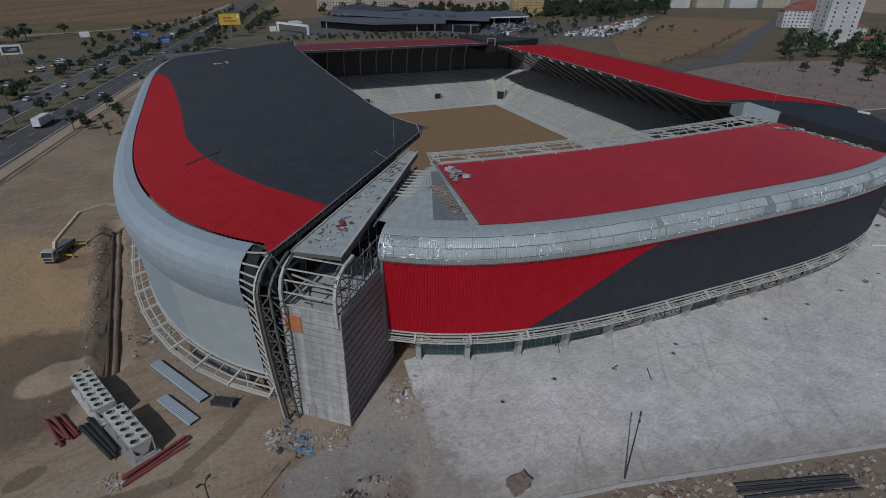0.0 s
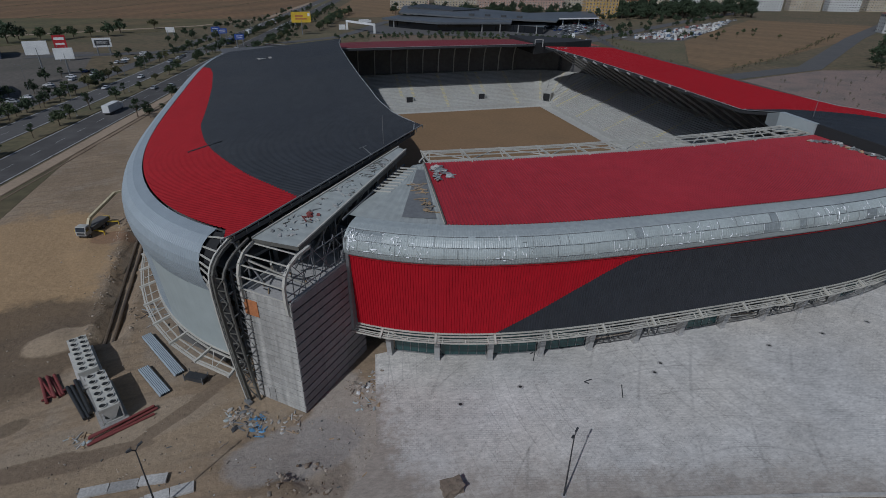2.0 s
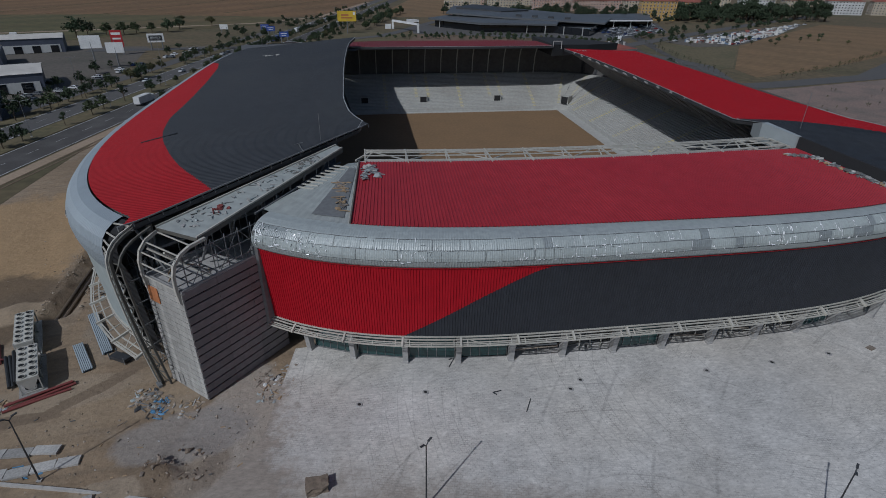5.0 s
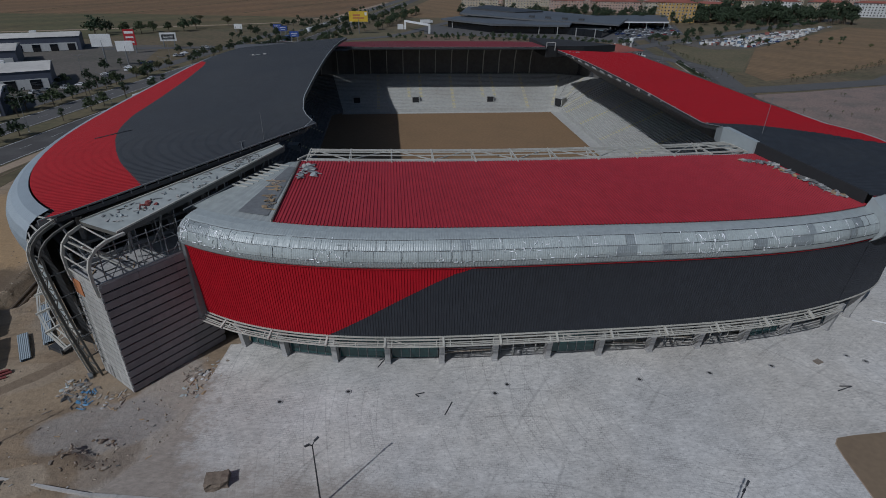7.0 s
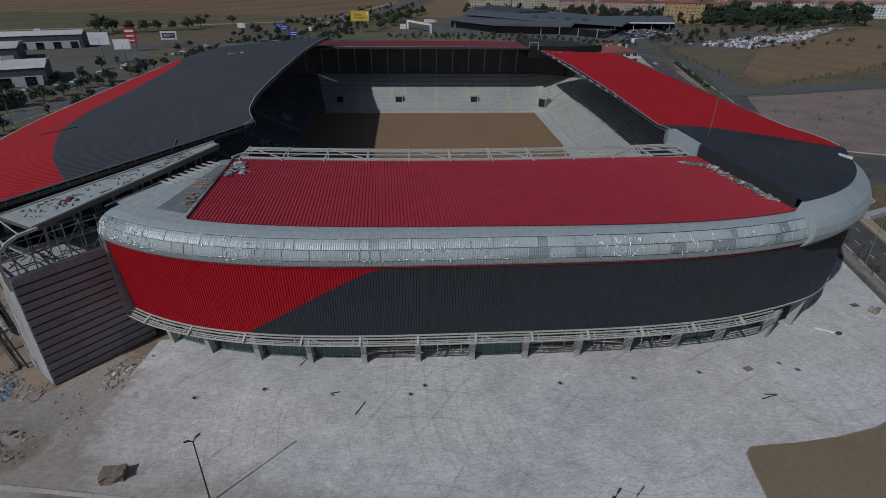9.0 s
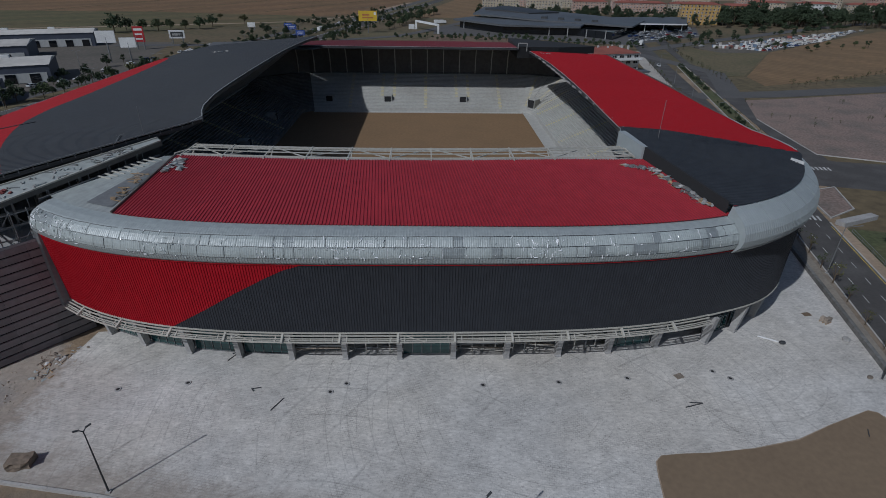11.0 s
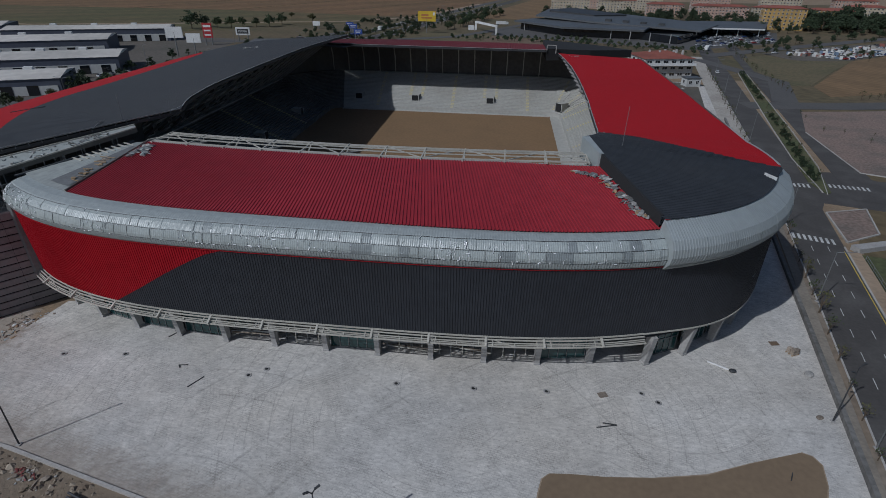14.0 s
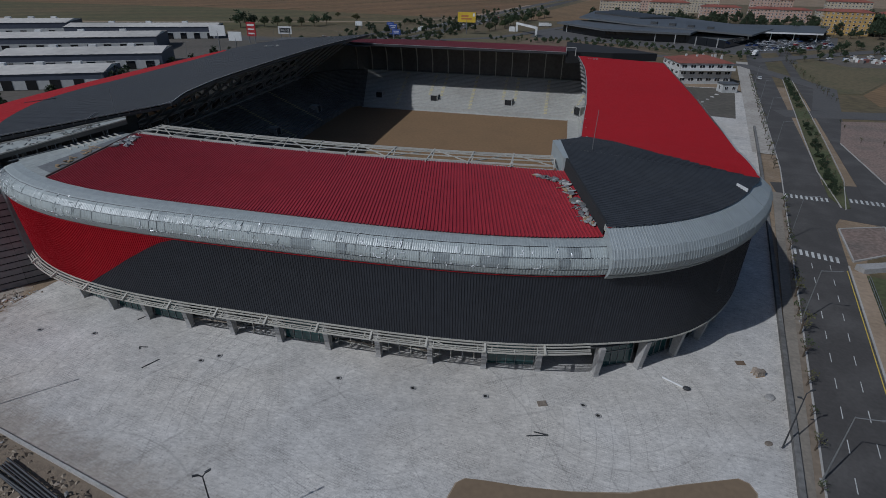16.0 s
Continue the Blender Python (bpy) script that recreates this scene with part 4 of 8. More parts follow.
    pts = [(38 + (5.9 + k * STEP_D) * math.cos(radians(a)), 54.8 + (5.9 + k * STEP_D) * math.sin(radians(a)), 2.4 + k * STEP_H) for k in (0, 12, 22)]
    run(bm, pts, 0.09)
    for p in pts:
        beam(bm, p, (p[0], p[1], p[2] - 1.0), 0.08)
    part("handrail", bm, GREYSTEEL, bowl, "grey steel handrail")
# dark walls behind the top row
back_top = 1.4 + STEPS * STEP_H
bowl_part("back_wall", [(21.7, back_top - 0.2), (21.7, 20.0)], 4, 25, DARKWALL, "dark wall behind the top row")


# inclined rafters and posts under the roofs
def rafters(places, top_z, parent):
    for (ax, ay), (bx, by) in places:
        bm = bmesh.new()
        beam(bm, (ax, ay, back_top - 0.6), (bx, by, top_z - 1.3), 0.28, 0.45)
        part("rafter", bm, CONCRETE, parent, "grey inclined roof strut")


for x in np.arange(-48, 37, 6.4):
    bm = bmesh.new()
    run(bm, [(x, 79.6, back_top - 0.5), (x, 79.0, 16.5), (x, 77.6, 19.6), (x, 74.5, 21.6)], 0.3, 0.4)
    part("rafter", bm, STEEL, north, "pale curved roof strut")
# Plate added below the roofs to stop sunlight through the gap between them.
bm = bmesh.new()
prism(bm, [(-35, 60.6), (-43, 60.6), (-60, 77), (-77, 72), (-74, 57), (-37, 57)], 22.2, 22.5)
part("corner_sun_block", bm, SOFFIT, west, "added dark plate that keeps sun off the far corner")
rafters([((62.6, y), (40.6, y)) for y in np.arange(-48, 58, 6.6)], 23.3, east)
rafters([((-62.6, y), (-41.5, y)) for y in np.arange(-48, 58, 6.6)], 26.0, west)

gallery = part("gallery_wall", (lambda b: (box(b, (-60.5, 0, 16.0), (0.4, 100, 9.5)), b)[1])(bmesh.new()), DARKWALL, west, "dark wall of the boxes")
bm = bmesh.new()
box(bm, (0, 0, 0), (0.1, 4.6, 1.9))
BOX_PANE = mesh_of("box_window", bm, DARKGLASS)
bm = bmesh.new()
for yy in (-2.4, 2.4):
    box(bm, (0.1, yy, 0), (0.25, 0.2, 2.2))
for zz in (-1.05, 1.05):
    box(bm, (0.1, 0, zz), (0.25, 5.0, 0.2))
BOX_FRAME = mesh_of("box_frame", bm, CONCRETE)
for zz in (13.6, 17.2):
    for i in range(16):
        g = piece("box_window", BOX_PANE, west, pose(-60.25, -46 + 6.1 * i, zz))
        piece("box_frame", BOX_FRAME, g)
for zz in (11.6, 15.4, 19.0):
    bm = bmesh.new()
    box(bm, (-59.8, 0, zz), (1.4, 100, 0.3))
    part("gallery_slab", bm, CONCRETE, west)

pitch = flat("ground_pitch", [(-43, -59.8), (43, -59.8), (43, 59.8), (-43, 59.8)], 0.05, PITCH, "graded brown earth of the unfinished football pitch", "pitch")
bm = bmesh.new()
for a, b, c, d in ((39.3, 43.2, -59.5, 59.5), (-39.3, 39.2, 58.0, 59.9)):
    box(bm, ((a + b) / 2, (c + d) / 2, 0.0), (b - a, d - c, 0.16))
structure("pavement_touchline", bm, TERRACE, "pale concrete strip between pitch and terrace", "pavement")

# ---- ground floor of the south and east fronts ----
def front_place(at, s, out):
    p, n = at(s)
    q = p + n * out
    return q, n


def column_mesh():
    """A leaning concrete blade: x along the front, y outward."""
    bm = bmesh.new()
    w0, w1 = 0.42, 0.36
    low = [(-w0, -0.7), (w0, -0.7), (w0, 0.35), (-w0, 0.35)]
    mid = [(-w1, -0.6), (w1, -0.6), (w1, 0.3), (-w1, 0.3)]
    top = [(-w1, -0.4), (w1, -0.4), (w1, 1.0), (-w1, 1.0)]
    vs = [[bm.verts.new((x, y, z)) for x, y in ring] for ring, z in ((low, -0.1), (low, 0.35), (mid, 0.4), (top, 5.2))]
    for a, b in zip(vs, vs[1:]):
        for i in range(4):
            bm.faces.new((a[i], a[(i + 1) % 4], b[(i + 1) % 4], b[i]))
    bm.faces.new(vs[0][::-1])
    bm.faces.new(vs[-1])
    return mesh_of("column", bm, CONCRETE)


COLUMN = column_mesh()


def columns(at, places, parent, out):
    for s in places:
        q, n = front_place(at, s, out)
        m = pose(q.x, q.y, 0, 0, 0, math.degrees(math.atan2(-n.x, n.y)))
        piece("column", COLUMN, parent, m)


COL_S = [length_where(south_at, south_len, lambda p, x=x: p.x > x) for x in [-45.4] + [-38.75 + 7.55 * k for k in range(0, 11)]]
columns(south_at, COL_S, south, -3.0)
COL_E = [E0 + 2.0 + 6.9 * k for k in range(0, 24)]
columns(east_at, COL_E, east, -1.6)

# steel ring of the canopy that will run above the ground floor
def canopy(at, s0, s1, parent, places, z=5.35, reach=1.5, inner=-0.7, straight=False):
    for o, zz, w, name in ((inner + 0.25, z + 0.35, 0.14, "canopy_rail"), (lerp(inner, reach, 0.55), z + 0.07, 0.11, "canopy_rail"), (reach - 0.3, z - 0.12, 0.1, "canopy_rail"), (reach, z - 0.2, 0.16, "canopy_rail")):
        bm = bmesh.new()
        if straight:
            ends = [front_place(at, s, o)[0] for s in places]
            run(bm, [(q.x, q.y, zz) for q in ends], w * 1.35)
        else:
            rail_along(bm, at, s0, s1, o, zz, w, 2.5)
        part(name, bm, STEEL, parent, "cream steel rail of the canopy")
    for i, s in enumerate(places):
        a, n = front_place(at, s, inner)
        b, n = front_place(at, s, reach + 0.25)
        bm = bmesh.new()
        beam(bm, (a.x, a.y, z + 0.45), (b.x, b.y, z - 0.12), 0.26, 0.34)
        part("canopy_bracket", bm, STEEL, parent)
        if i + 1 < len(places):
            gap = places[i + 1] - s
            for k, (o0, o1) in ((0.5, (inner + 0.2, reach - 0.35)),) if straight else ((0.12, (inner + 0.2, reach)), (0.5, (lerp(inner, reach, 0.55), reach)), (0.88, (inner + 0.2, reach))):
                c, n = front_place(at, s + gap * k, o0)
                d, n = front_place(at, s + gap * k, o1)
                bm = bmesh.new()
                beam(bm, (c.x, c.y, lerp(z + 0.35, z - 0.2, (o0 - inner) / (reach - inner))), (d.x, d.y, z - 0.2), 0.11)
                part("canopy_crosspiece", bm, STEEL, parent)
            if i % 3 == 0:
                c, n = front_place(at, s + gap * 0.12, inner + 0.2)
                d, n = front_place(at, s + gap * 0.5, reach)
                bm = bmesh.new()
                beam(bm, (c.x, c.y, z + 0.33), (d.x, d.y, z - 0.15), 0.08)
                part("canopy_brace", bm, STEEL, parent)


canopy(south_at, S0 - 1.5, S1, south, COL_S, z=5.6, reach=0.25)
canopy(west_at, 20, W1 + 0.5, west, [W1 + 0.3 - 5.6 * k for k in range(0, 14)][::-1], z=5.2, reach=1.25, inner=-1.1, straight=True)

# set-back wall, floor soffit, glazing and open bays
def band(bm, at, s0, s1, o0, z0, o1, z1, step=3.0):
    n = max(1, int((s1 - s0) / step))
    rows = []
    for i in range(n + 1):
        s = lerp(s0, s1, i / n)
        a, _ = front_place(at, s, o0)
        b, _ = front_place(at, s, o1)
        rows.append([(a.x, a.y, z0), (b.x, b.y, z1)])
    grid(bm, rows)


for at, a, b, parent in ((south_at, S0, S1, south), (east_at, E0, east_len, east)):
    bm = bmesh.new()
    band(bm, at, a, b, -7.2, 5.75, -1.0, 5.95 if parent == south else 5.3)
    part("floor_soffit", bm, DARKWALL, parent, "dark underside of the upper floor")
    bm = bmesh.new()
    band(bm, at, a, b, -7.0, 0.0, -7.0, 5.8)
    part("set_back_wall", bm, DARKWALL, parent, "dark wall behind the columns")

GLAZED = {0, 1, 2, 3, 6, 10, 11}


def glazed_bay(at, s0, s1, parent, out=-3.85):
    a, n = front_place(at, s0 + 0.5, out)
    b, n = front_place(at, s1 - 0.5, out)
    bm = bmesh.new()
    quad(bm, (a.x, a.y, 0.3), (b.x, b.y, 0.3), (b.x, b.y, 3.9), (a.x, a.y, 3.9))
    g = part("glazing", bm, GLASS, parent, "tinted shop-front glazing")
    bm = bmesh.new()
    for i in range(6):
        p, q = lerp(a.x, b.x, i / 5), lerp(a.y, b.y, i / 5)
        beam(bm, (p + n.x * 0.05, q + n.y * 0.05, 0.1), (p + n.x * 0.05, q + n.y * 0.05, 4.0), 0.08)
    for z in (0.2, 2.7, 4.0):
        beam(bm, (a.x + n.x * 0.05, a.y + n.y * 0.05, z), (b.x + n.x * 0.05, b.y + n.y * 0.05, z), 0.1)
    part("mullion_frame", bm, GREYSTEEL, g, "grey mullions")
    bm = bmesh.new()
    m = (a + b) / 2
    box(bm, (m.x, m.y, 4.9), ((b - a).length, 0.25, 1.7), math.degrees(math.atan2((b - a).y, (b - a).x)))
    part("spandrel", bm, CONCRETE, parent)


def open_bay(at, s0, s1, parent, seed):
    rng = random.Random(seed)
    for k in range(5):
        z = 0.5 + rng.random() * 3.4
        a, n = front_place(at, s0 + 0.4, -3.7 - rng.random() * 1.6)
        b, n = front_place(at, s1 - 0.4, -3.7 - rng.random() * 1.6)
        bm = bmesh.new()
        beam(bm, (a.x, a.y, z), (b.x, b.y, z), 0.14)
        part("bay_rail", bm, (STEEL, GREYSTEEL, RUBBLE)[(seed + k) % 3], parent, "rail of an unfinished bay")
    for k in range(4):
        a, n = front_place(at, lerp(s0, s1, 0.15 + 0.22 * k), -3.9 - rng.random())
        bm = bmesh.new()
        beam(bm, (a.x, a.y, 0), (a.x, a.y, 4.2), 0.12)
        part("bay_post", bm, (STEEL, GREYSTEEL)[(seed + k) % 2], parent, "post of an unfinished bay")


for k in range(len(COL_S) - 1):
    if k in GLAZED:
        glazed_bay(south_at, COL_S[k], COL_S[k + 1], south)
    else:
        open_bay(south_at, COL_S[k], COL_S[k + 1], south, k)
for k in range(6):
    glazed_bay(east_at, COL_E[k], COL_E[k + 1], east, -2.9)

# south end plate beside the stair tower
p0, n0 = south_at(S0)
e_in = Vector((0.62, 0.78))
bm = bmesh.new()
q = p0 - n0 * 0.1
prism(bm, [(q.x - 0.1, q.y - 0.5), (q.x + 0.25, q.y - 0.45), (q.x + 7.5, q.y + 9.5), (q.x + 7.0, q.y + 9.8)], 5.6, 19.5)
part("end_wall", bm, GREYSTEEL, south, "grey sheet end wall")
bm = bmesh.new()
beam(bm, (q.x - 0.45, q.y + 0.2, 5.0), (q.x - 0.35, q.y + 0.2, 17.2), 0.9, 0.5)
part("end_flange", bm, GREYSTEEL, south, "grey end flange of the front")
# A plate closes the eaves; its dark tone stands in for a shaded opening.
bm = bmesh.new()
p, n = south_at(S0)
cap = [bm.verts.new((p.x + n.x * o, p.y + n.y * o, z)) for o, z in RING] + [bm.verts.new((p.x + n.x * -3.3, p.y + n.y * -3.3, 16.9))]
bm.faces.new(cap)
part("eaves_end", bm, DARKSTEEL, south, "dark plate toned as the shaded open end of the eaves")

# seams and loose protective film on the south eaves
def ring_point(at, s, ring, f, lift=0.0):
    p, n = at(s)
    i = min(len(ring) - 2, int(f))
    t = f - i
    o, z = lerp(ring[i][0], ring[i + 1][0], t), lerp(ring[i][1], ring[i + 1][1], t)
    do, dz = ring[i + 1][0] - ring[i][0], ring[i + 1][1] - ring[i][1]
    k = lift / math.hypot(do, dz)
    o, z = o + dz * k, z - do * k
    return (p.x + n.x * o, p.y + n.y * o, z)


for f, w in ((2.2, 0.035), (4.05, 0.035), (5.7, 0.05)):
    rng = random.Random(int(f * 10))
    s = S0 + 0.2
    while s < S1 - 0.4:
        e = min(S1, s + rng.uniform(4, 11))
        n = max(2, int((e - s) / 1.2))
        bm = bmesh.new()
        run(bm, [ring_point(south_at, lerp(s, e, i / n), RING, f + rng.uniform(-0.05, 0.05), 0.05) for i in range(n + 1)], w)
        part("sheet_seam", bm, DARKSTEEL if (s - S0) / (S1 - S0) > 0.6 and rng.random() < 0.7 else GREYSTEEL, south, "dark lapped seam between sheets")
        s = e + rng.choice((0.0, 0.0, 0.9))
# wrinkled film on two rows of sheets, with open joints; towards the east it has come off in places and bare sheet shows
rng = random.Random(4)
for row, (lo, hi) in enumerate(((2.28, 3.97), (4.13, 5.6))):
    s = S0 + 0.4
    while s < S1 - 1.2:
        w = rng.choice((1.1, 1.5, 1.9, 2.6, 3.2))
        east_part = (s - S0) / (S1 - S0) > 0.55
        bare = rng.random() < ((0.3 if row == 0 else 0.1) if east_part else 0.02)
        n = max(4, int(w / 0.13))
        sag = rng.uniform(0.05, 0.5) if row == 0 and east_part and rng.random() < 0.5 else 0.0
        rows = [[ring_point(south_at, s + w * i / n, RING, lerp(lo + sag * math.sin(math.pi * i / n) * rng.uniform(0.8, 1.1) * (0 if bare else 1), hi, j / 3), 0.045 + (0.024 if i % 2 else 0.0) + (0.0 if bare else 0.018 * rng.random())) for j in range(4)] for i in range(n + 1)]
        bm = bmesh.new()
        grid(bm, rows)
        if bare:
            part("bare_sheet", bm, BARE_SHEET, south, "darker bare sheet where the film is gone")
        else:
            part("film_sheet", bm, FILM, south, "shiny protective film peeling from the eaves")
        if rng.random() < 0.45:
            bm = bmesh.new()
            run(bm, [ring_point(south_at, s + rng.uniform(-0.04, 0.04), RING, f, 0.09) for f in (lo, lerp(lo, hi, 0.5), hi)], 0.028)
            part("sheet_joint", bm, GREYSTEEL if rng.random() < 0.6 else FOIL, south)
        s += w + rng.uniform(0.02, 0.12)
for k in range(330):
    # scraps gather in a few places along the front; most are whitened to read as glints
    c = rng.choice((0.01, 0.02, 0.03, 0.05, 0.06, 0.08, 0.1, 0.2, 0.24, 0.3, 0.38, 0.45, 0.47, 0.5, 0.56, 0.63, 0.71, 0.72, 0.73, 0.79, 0.84, 0.92))
    s = lerp(S0, S1, min(0.985, max(0.008, rng.gauss(c, 0.018))))
    f = rng.choice((2.1, 2.2, 2.3, 2.9, 3.6, 4.0, 4.4, 4.9))
    f += rng.uniform(-0.15, 0.3)
    wd, ln = rng.uniform(0.04, 0.11), rng.uniform(0.15, 0.8)
    if rng.random() < 0.3:
        wd, ln = ln * 0.7, 0.12
    bend = rng.uniform(-0.15, 0.15)
    bm = bmesh.new()
    grid(bm, [[ring_point(south_at, s + wd * i + bend * j, RING, f + ln * j / 2, 0.06 + 0.14 * rng.random()) for j in range(3)] for i in range(2)])
    part("foil_scrap", bm, FOIL if rng.random() < 0.75 else FILM, south, "loose scrap of film drawn as a glint")
# joints across the east eaves
for i in range(1, 8):
    s = lerp(E0, E_CUT, i / 8)
    bm = bmesh.new()
    run(bm, [ring_point(east_at, s, EAST_RING, f, 0.06) for f in (1, 2, 3, 4, 5, 6, 7, 8)], 0.03)
    part("sheet_joint", bm, GALV, east)
# torn strip of film below the east eaves
bm = bmesh.new()
rng = random.Random(8)
rows = []
for i in range(80):
    s = lerp(E0, E0 + 40, i / 79)
    rows.append([ring_point(east_at, s, EAST_RING, 0.15 + 0.2 * rng.random(), 0.06), ring_point(east_at, s, EAST_RING, 1.1 + 0.5 * rng.random(), 0.08)])
grid(bm, rows)
part("film_strip", bm, FILM, east, "crumpled film along the lower edge")

# white lattice along the inner edge of the south roof
def inner_y(x):
    return -62.2 - 2.0 * (1 - (x / 36) ** 2)


XS = [lerp(-34.6, 35.4, i / 11) for i in range(12)]
for o, z, w in ((0.35, 22.95, 0.22), (2.3, 23.0, 0.15), (4.1, 22.9, 0.15), (5.1, 22.8, 0.12), (5.7, 22.75, 0.22), (3.0, 21.5, 0.18)):
    bm = bmesh.new()
    run(bm, [(lerp(-34.6, 35.4, i / 30), inner_y(lerp(-34.6, 35.4, i / 30)) + o, z) for i in range(31)], w)
    part("lattice_chord", bm, STEEL, south, "long cream steel chord")
for i, x in enumerate(XS):
    y = inner_y(x)
    bm = bmesh.new()
    beam(bm, (x, y - 0.4, 22.9), (x, y + 6.0, 22.75), 0.2, 0.28)
    beam(bm, (x, y + 3.0, 21.5), (x, y + 5.8, 22.7), 0.16)
    beam(bm, (x, y + 3.0, 21.5), (x, y + 0.3, 22.8), 0.16)
    part("lattice_arm", bm, STEEL, south)
    if i < 11:
        x2 = XS[i + 1]
        bm = bmesh.new()
        if i % 2:
            beam(bm, (x, y + 0.4, 22.9), (x2, inner_y(x2) + 5.7, 22.75), 0.14)
        else:
            beam(bm, (x, y + 5.7, 22.75), (x2, inner_y(x2) + 0.4, 22.9), 0.14)
        part("lattice_brace", bm, STEEL, south)
bm = bmesh.new()
beam(bm, (-36.0, -61.6, 22.8), (-33.2, -56.6, 22.7), 0.24)
beam(bm, (-34.6, -62.0, 22.8), (-33.2, -56.6, 22.7), 0.18)
part("lattice_end", bm, STEEL, south)

# unfinished deck in the corner beside the red roof
bm = bmesh.new()
rows = []
for i in range(25):
    t = i / 24
    xo, xi = lerp(-48.2, -36.9, t), lerp(-37.2, -35.6, t)
    yo = table(xo, SX, SY)
    yi = lerp(-62.6, -62.2, t)
    rows.append([(lerp(xi, xo, u), lerp(yi, yo, u), lerp(22.7, 20.82, u) + (0.05 if i % 2 else 0)) for u in (0, 0.25, 0.5, 0.75, 1)])
grid(bm, rows)
part("bare_deck", bm, DECK, south, "bare grey roof deck not yet covered")
bm = bmesh.new()
rows = []
for i in range(5):
    t = lerp(0.55, 0.93, i / 4)
    xo, xi = lerp(-48.2, -36.9, t), lerp(-37.2, -35.6, t)
    rows.append([(lerp(xi, xo, u), lerp(-62.4, table(xo, SX, SY), u), lerp(22.7, 20.82, u) + 0.1) for u in (0.12, 0.5, 0.93)])
grid(bm, rows)
part("insulation_sheet", bm, GREYSTEEL, south, "dark underlay sheet on the deck")
bm = bmesh.new()
run(bm, [(-35.5, -62.1, 22.95), (-36.8, -79.7, 21.05)], 0.18, 0.25)
part("roof_verge", bm, DULLSTEEL, south, "dull grey verge of the red roof")
for i in range(9):
    t = 0.08 + i * 0.055
    x, y, z = lerp(-37.4, -48.2, t), lerp(-62.2, -75.5, t), lerp(22.7, 20.8, t)
    bm = bmesh.new()
    beam(bm, (x + 1.3, y - 0.6, z), (x - 1.1, y + 0.4, z + 0.05), 0.2, 0.16)
    part("purlin", bm, STEEL, south, "projecting cream purlin")
bm = bmesh.new()
run(bm, [(-38.3, -61.7, 22.6), (-42.5, -66.9, 21.95), (-48.8, -74.9, 20.7)], 0.22)
part("deck_edge", bm, GREYSTEEL, south)

# ---- open corner: stair tower, gutter slab and end of the west stand ----
E1, E2 = Vector((0.761, -0.649)), Vector((0.649, 0.761))
TB = Vector((-55.8, -85.5))
TURN_T = math.degrees(math.atan2(E1.y, E1.x))


def tp(a, b, z):
    """A place on the tower: a metres from its front corner along the front, b along the side, z up."""
    q = TB - E1 * a + E2 * b
    return (q.x, q.y, z)


tower = thing("stair_tower", "raw concrete stair tower with exposed steel frame on top", "tower")
# Core coloured near-black so that the gaps between panels read as shade.
bm = bmesh.new()
prism(bm, [tp(7.3, 0.15, 0)[:2], tp(0.15, 0.15, 0)[:2], tp(0.15, 13.4, 0)[:2], tp(7.3, 13.4, 0)[:2]], -0.3, 15.5)
part("core", bm, HOLE, tower, "near-black core, the joints' shade put into its colour")
bm = bmesh.new()
prism(bm, [tp(7.2, 0.3, 0)[:2], tp(0.3, 0.3, 0)[:2], tp(0.3, 13.3, 0)[:2], tp(7.2, 13.3, 0)[:2]], 15.5, 15.62)
part("top_slab", bm, CONCRETE, tower)
rng = random.Random(12)
ROWS_T = 14
for k in range(19):
    z0, z1 = k * 16.0 / 19, (k + 1) * 16.0 / 19
    for j in range(2):
        a0, a1 = 7.4 * j / 2, 7.4 * (j + 1) / 2
        bm = bmesh.new()
        d = rng.random() * 0.03
        box(bm, (0, 0, 0), (a1 - a0 - 0.006, 0.18, z1 - z0 - 0.12), m=Matrix.Translation(tp((a0 + a1) / 2, 0.06 + d, (z0 + z1) / 2)) @ pose(0, 0, 0, 0, 0, TURN_T))
        part("concrete_panel", bm, TOWER, tower)
for k in range(ROWS_T):
    z0, z1 = k * 16.0 / ROWS_T, (k + 1) * 16.0 / ROWS_T
    for j in range(3):
        b0, b1 = 13.5 * j / 3, 13.5 * (j + 1) / 3
        bm = bmesh.new()
        d = rng.random() * 0.03
        box(bm, (0, 0, 0), (0.18, b1 - b0 - 0.03, z1 - z0 - 0.2), m=Matrix.Translation(tp(0.06 + d, (b0 + b1) / 2 + 0.1, (z0 + z1) / 2)) @ pose(0, 0, 0, 0, 0, TURN_T))
        part("stone_panel", bm, CLADBOARD, tower)
bm = bmesh.new()
box(bm, (0, 0, 0), (7.5, 0.3, 0.5), m=Matrix.Translation(tp(3.7, 0.2, 15.95)) @ pose(0, 0, 0, 0, 0, TURN_T))
box(bm, (0, 0, 0), (0.3, 13.4, 0.5), m=Matrix.Translation(tp(0.2, 6.8, 15.95)) @ pose(0, 0, 0, 0, 0, TURN_T))
box(bm, (0, 0, 0), (0.3, 13.4, 0.5), m=Matrix.Translation(tp(7.2, 6.8, 15.95)) @ pose(0, 0, 0, 0, 0, TURN_T))
part("parapet", bm, CONCRETE, tower)
bm = bmesh.new()
box(bm, (0, 0, 0), (2.0, 0.08, 2.1), m=Matrix.Translation(tp(5.9, -0.08, 13.9)) @ pose(0, 0, 0, 0, 0, TURN_T))
part("orange_sheet", bm, ORANGE, tower, "orange plastic sheet fixed to the wall")
for a in (4.9, 5.9):
    bm = bmesh.new()
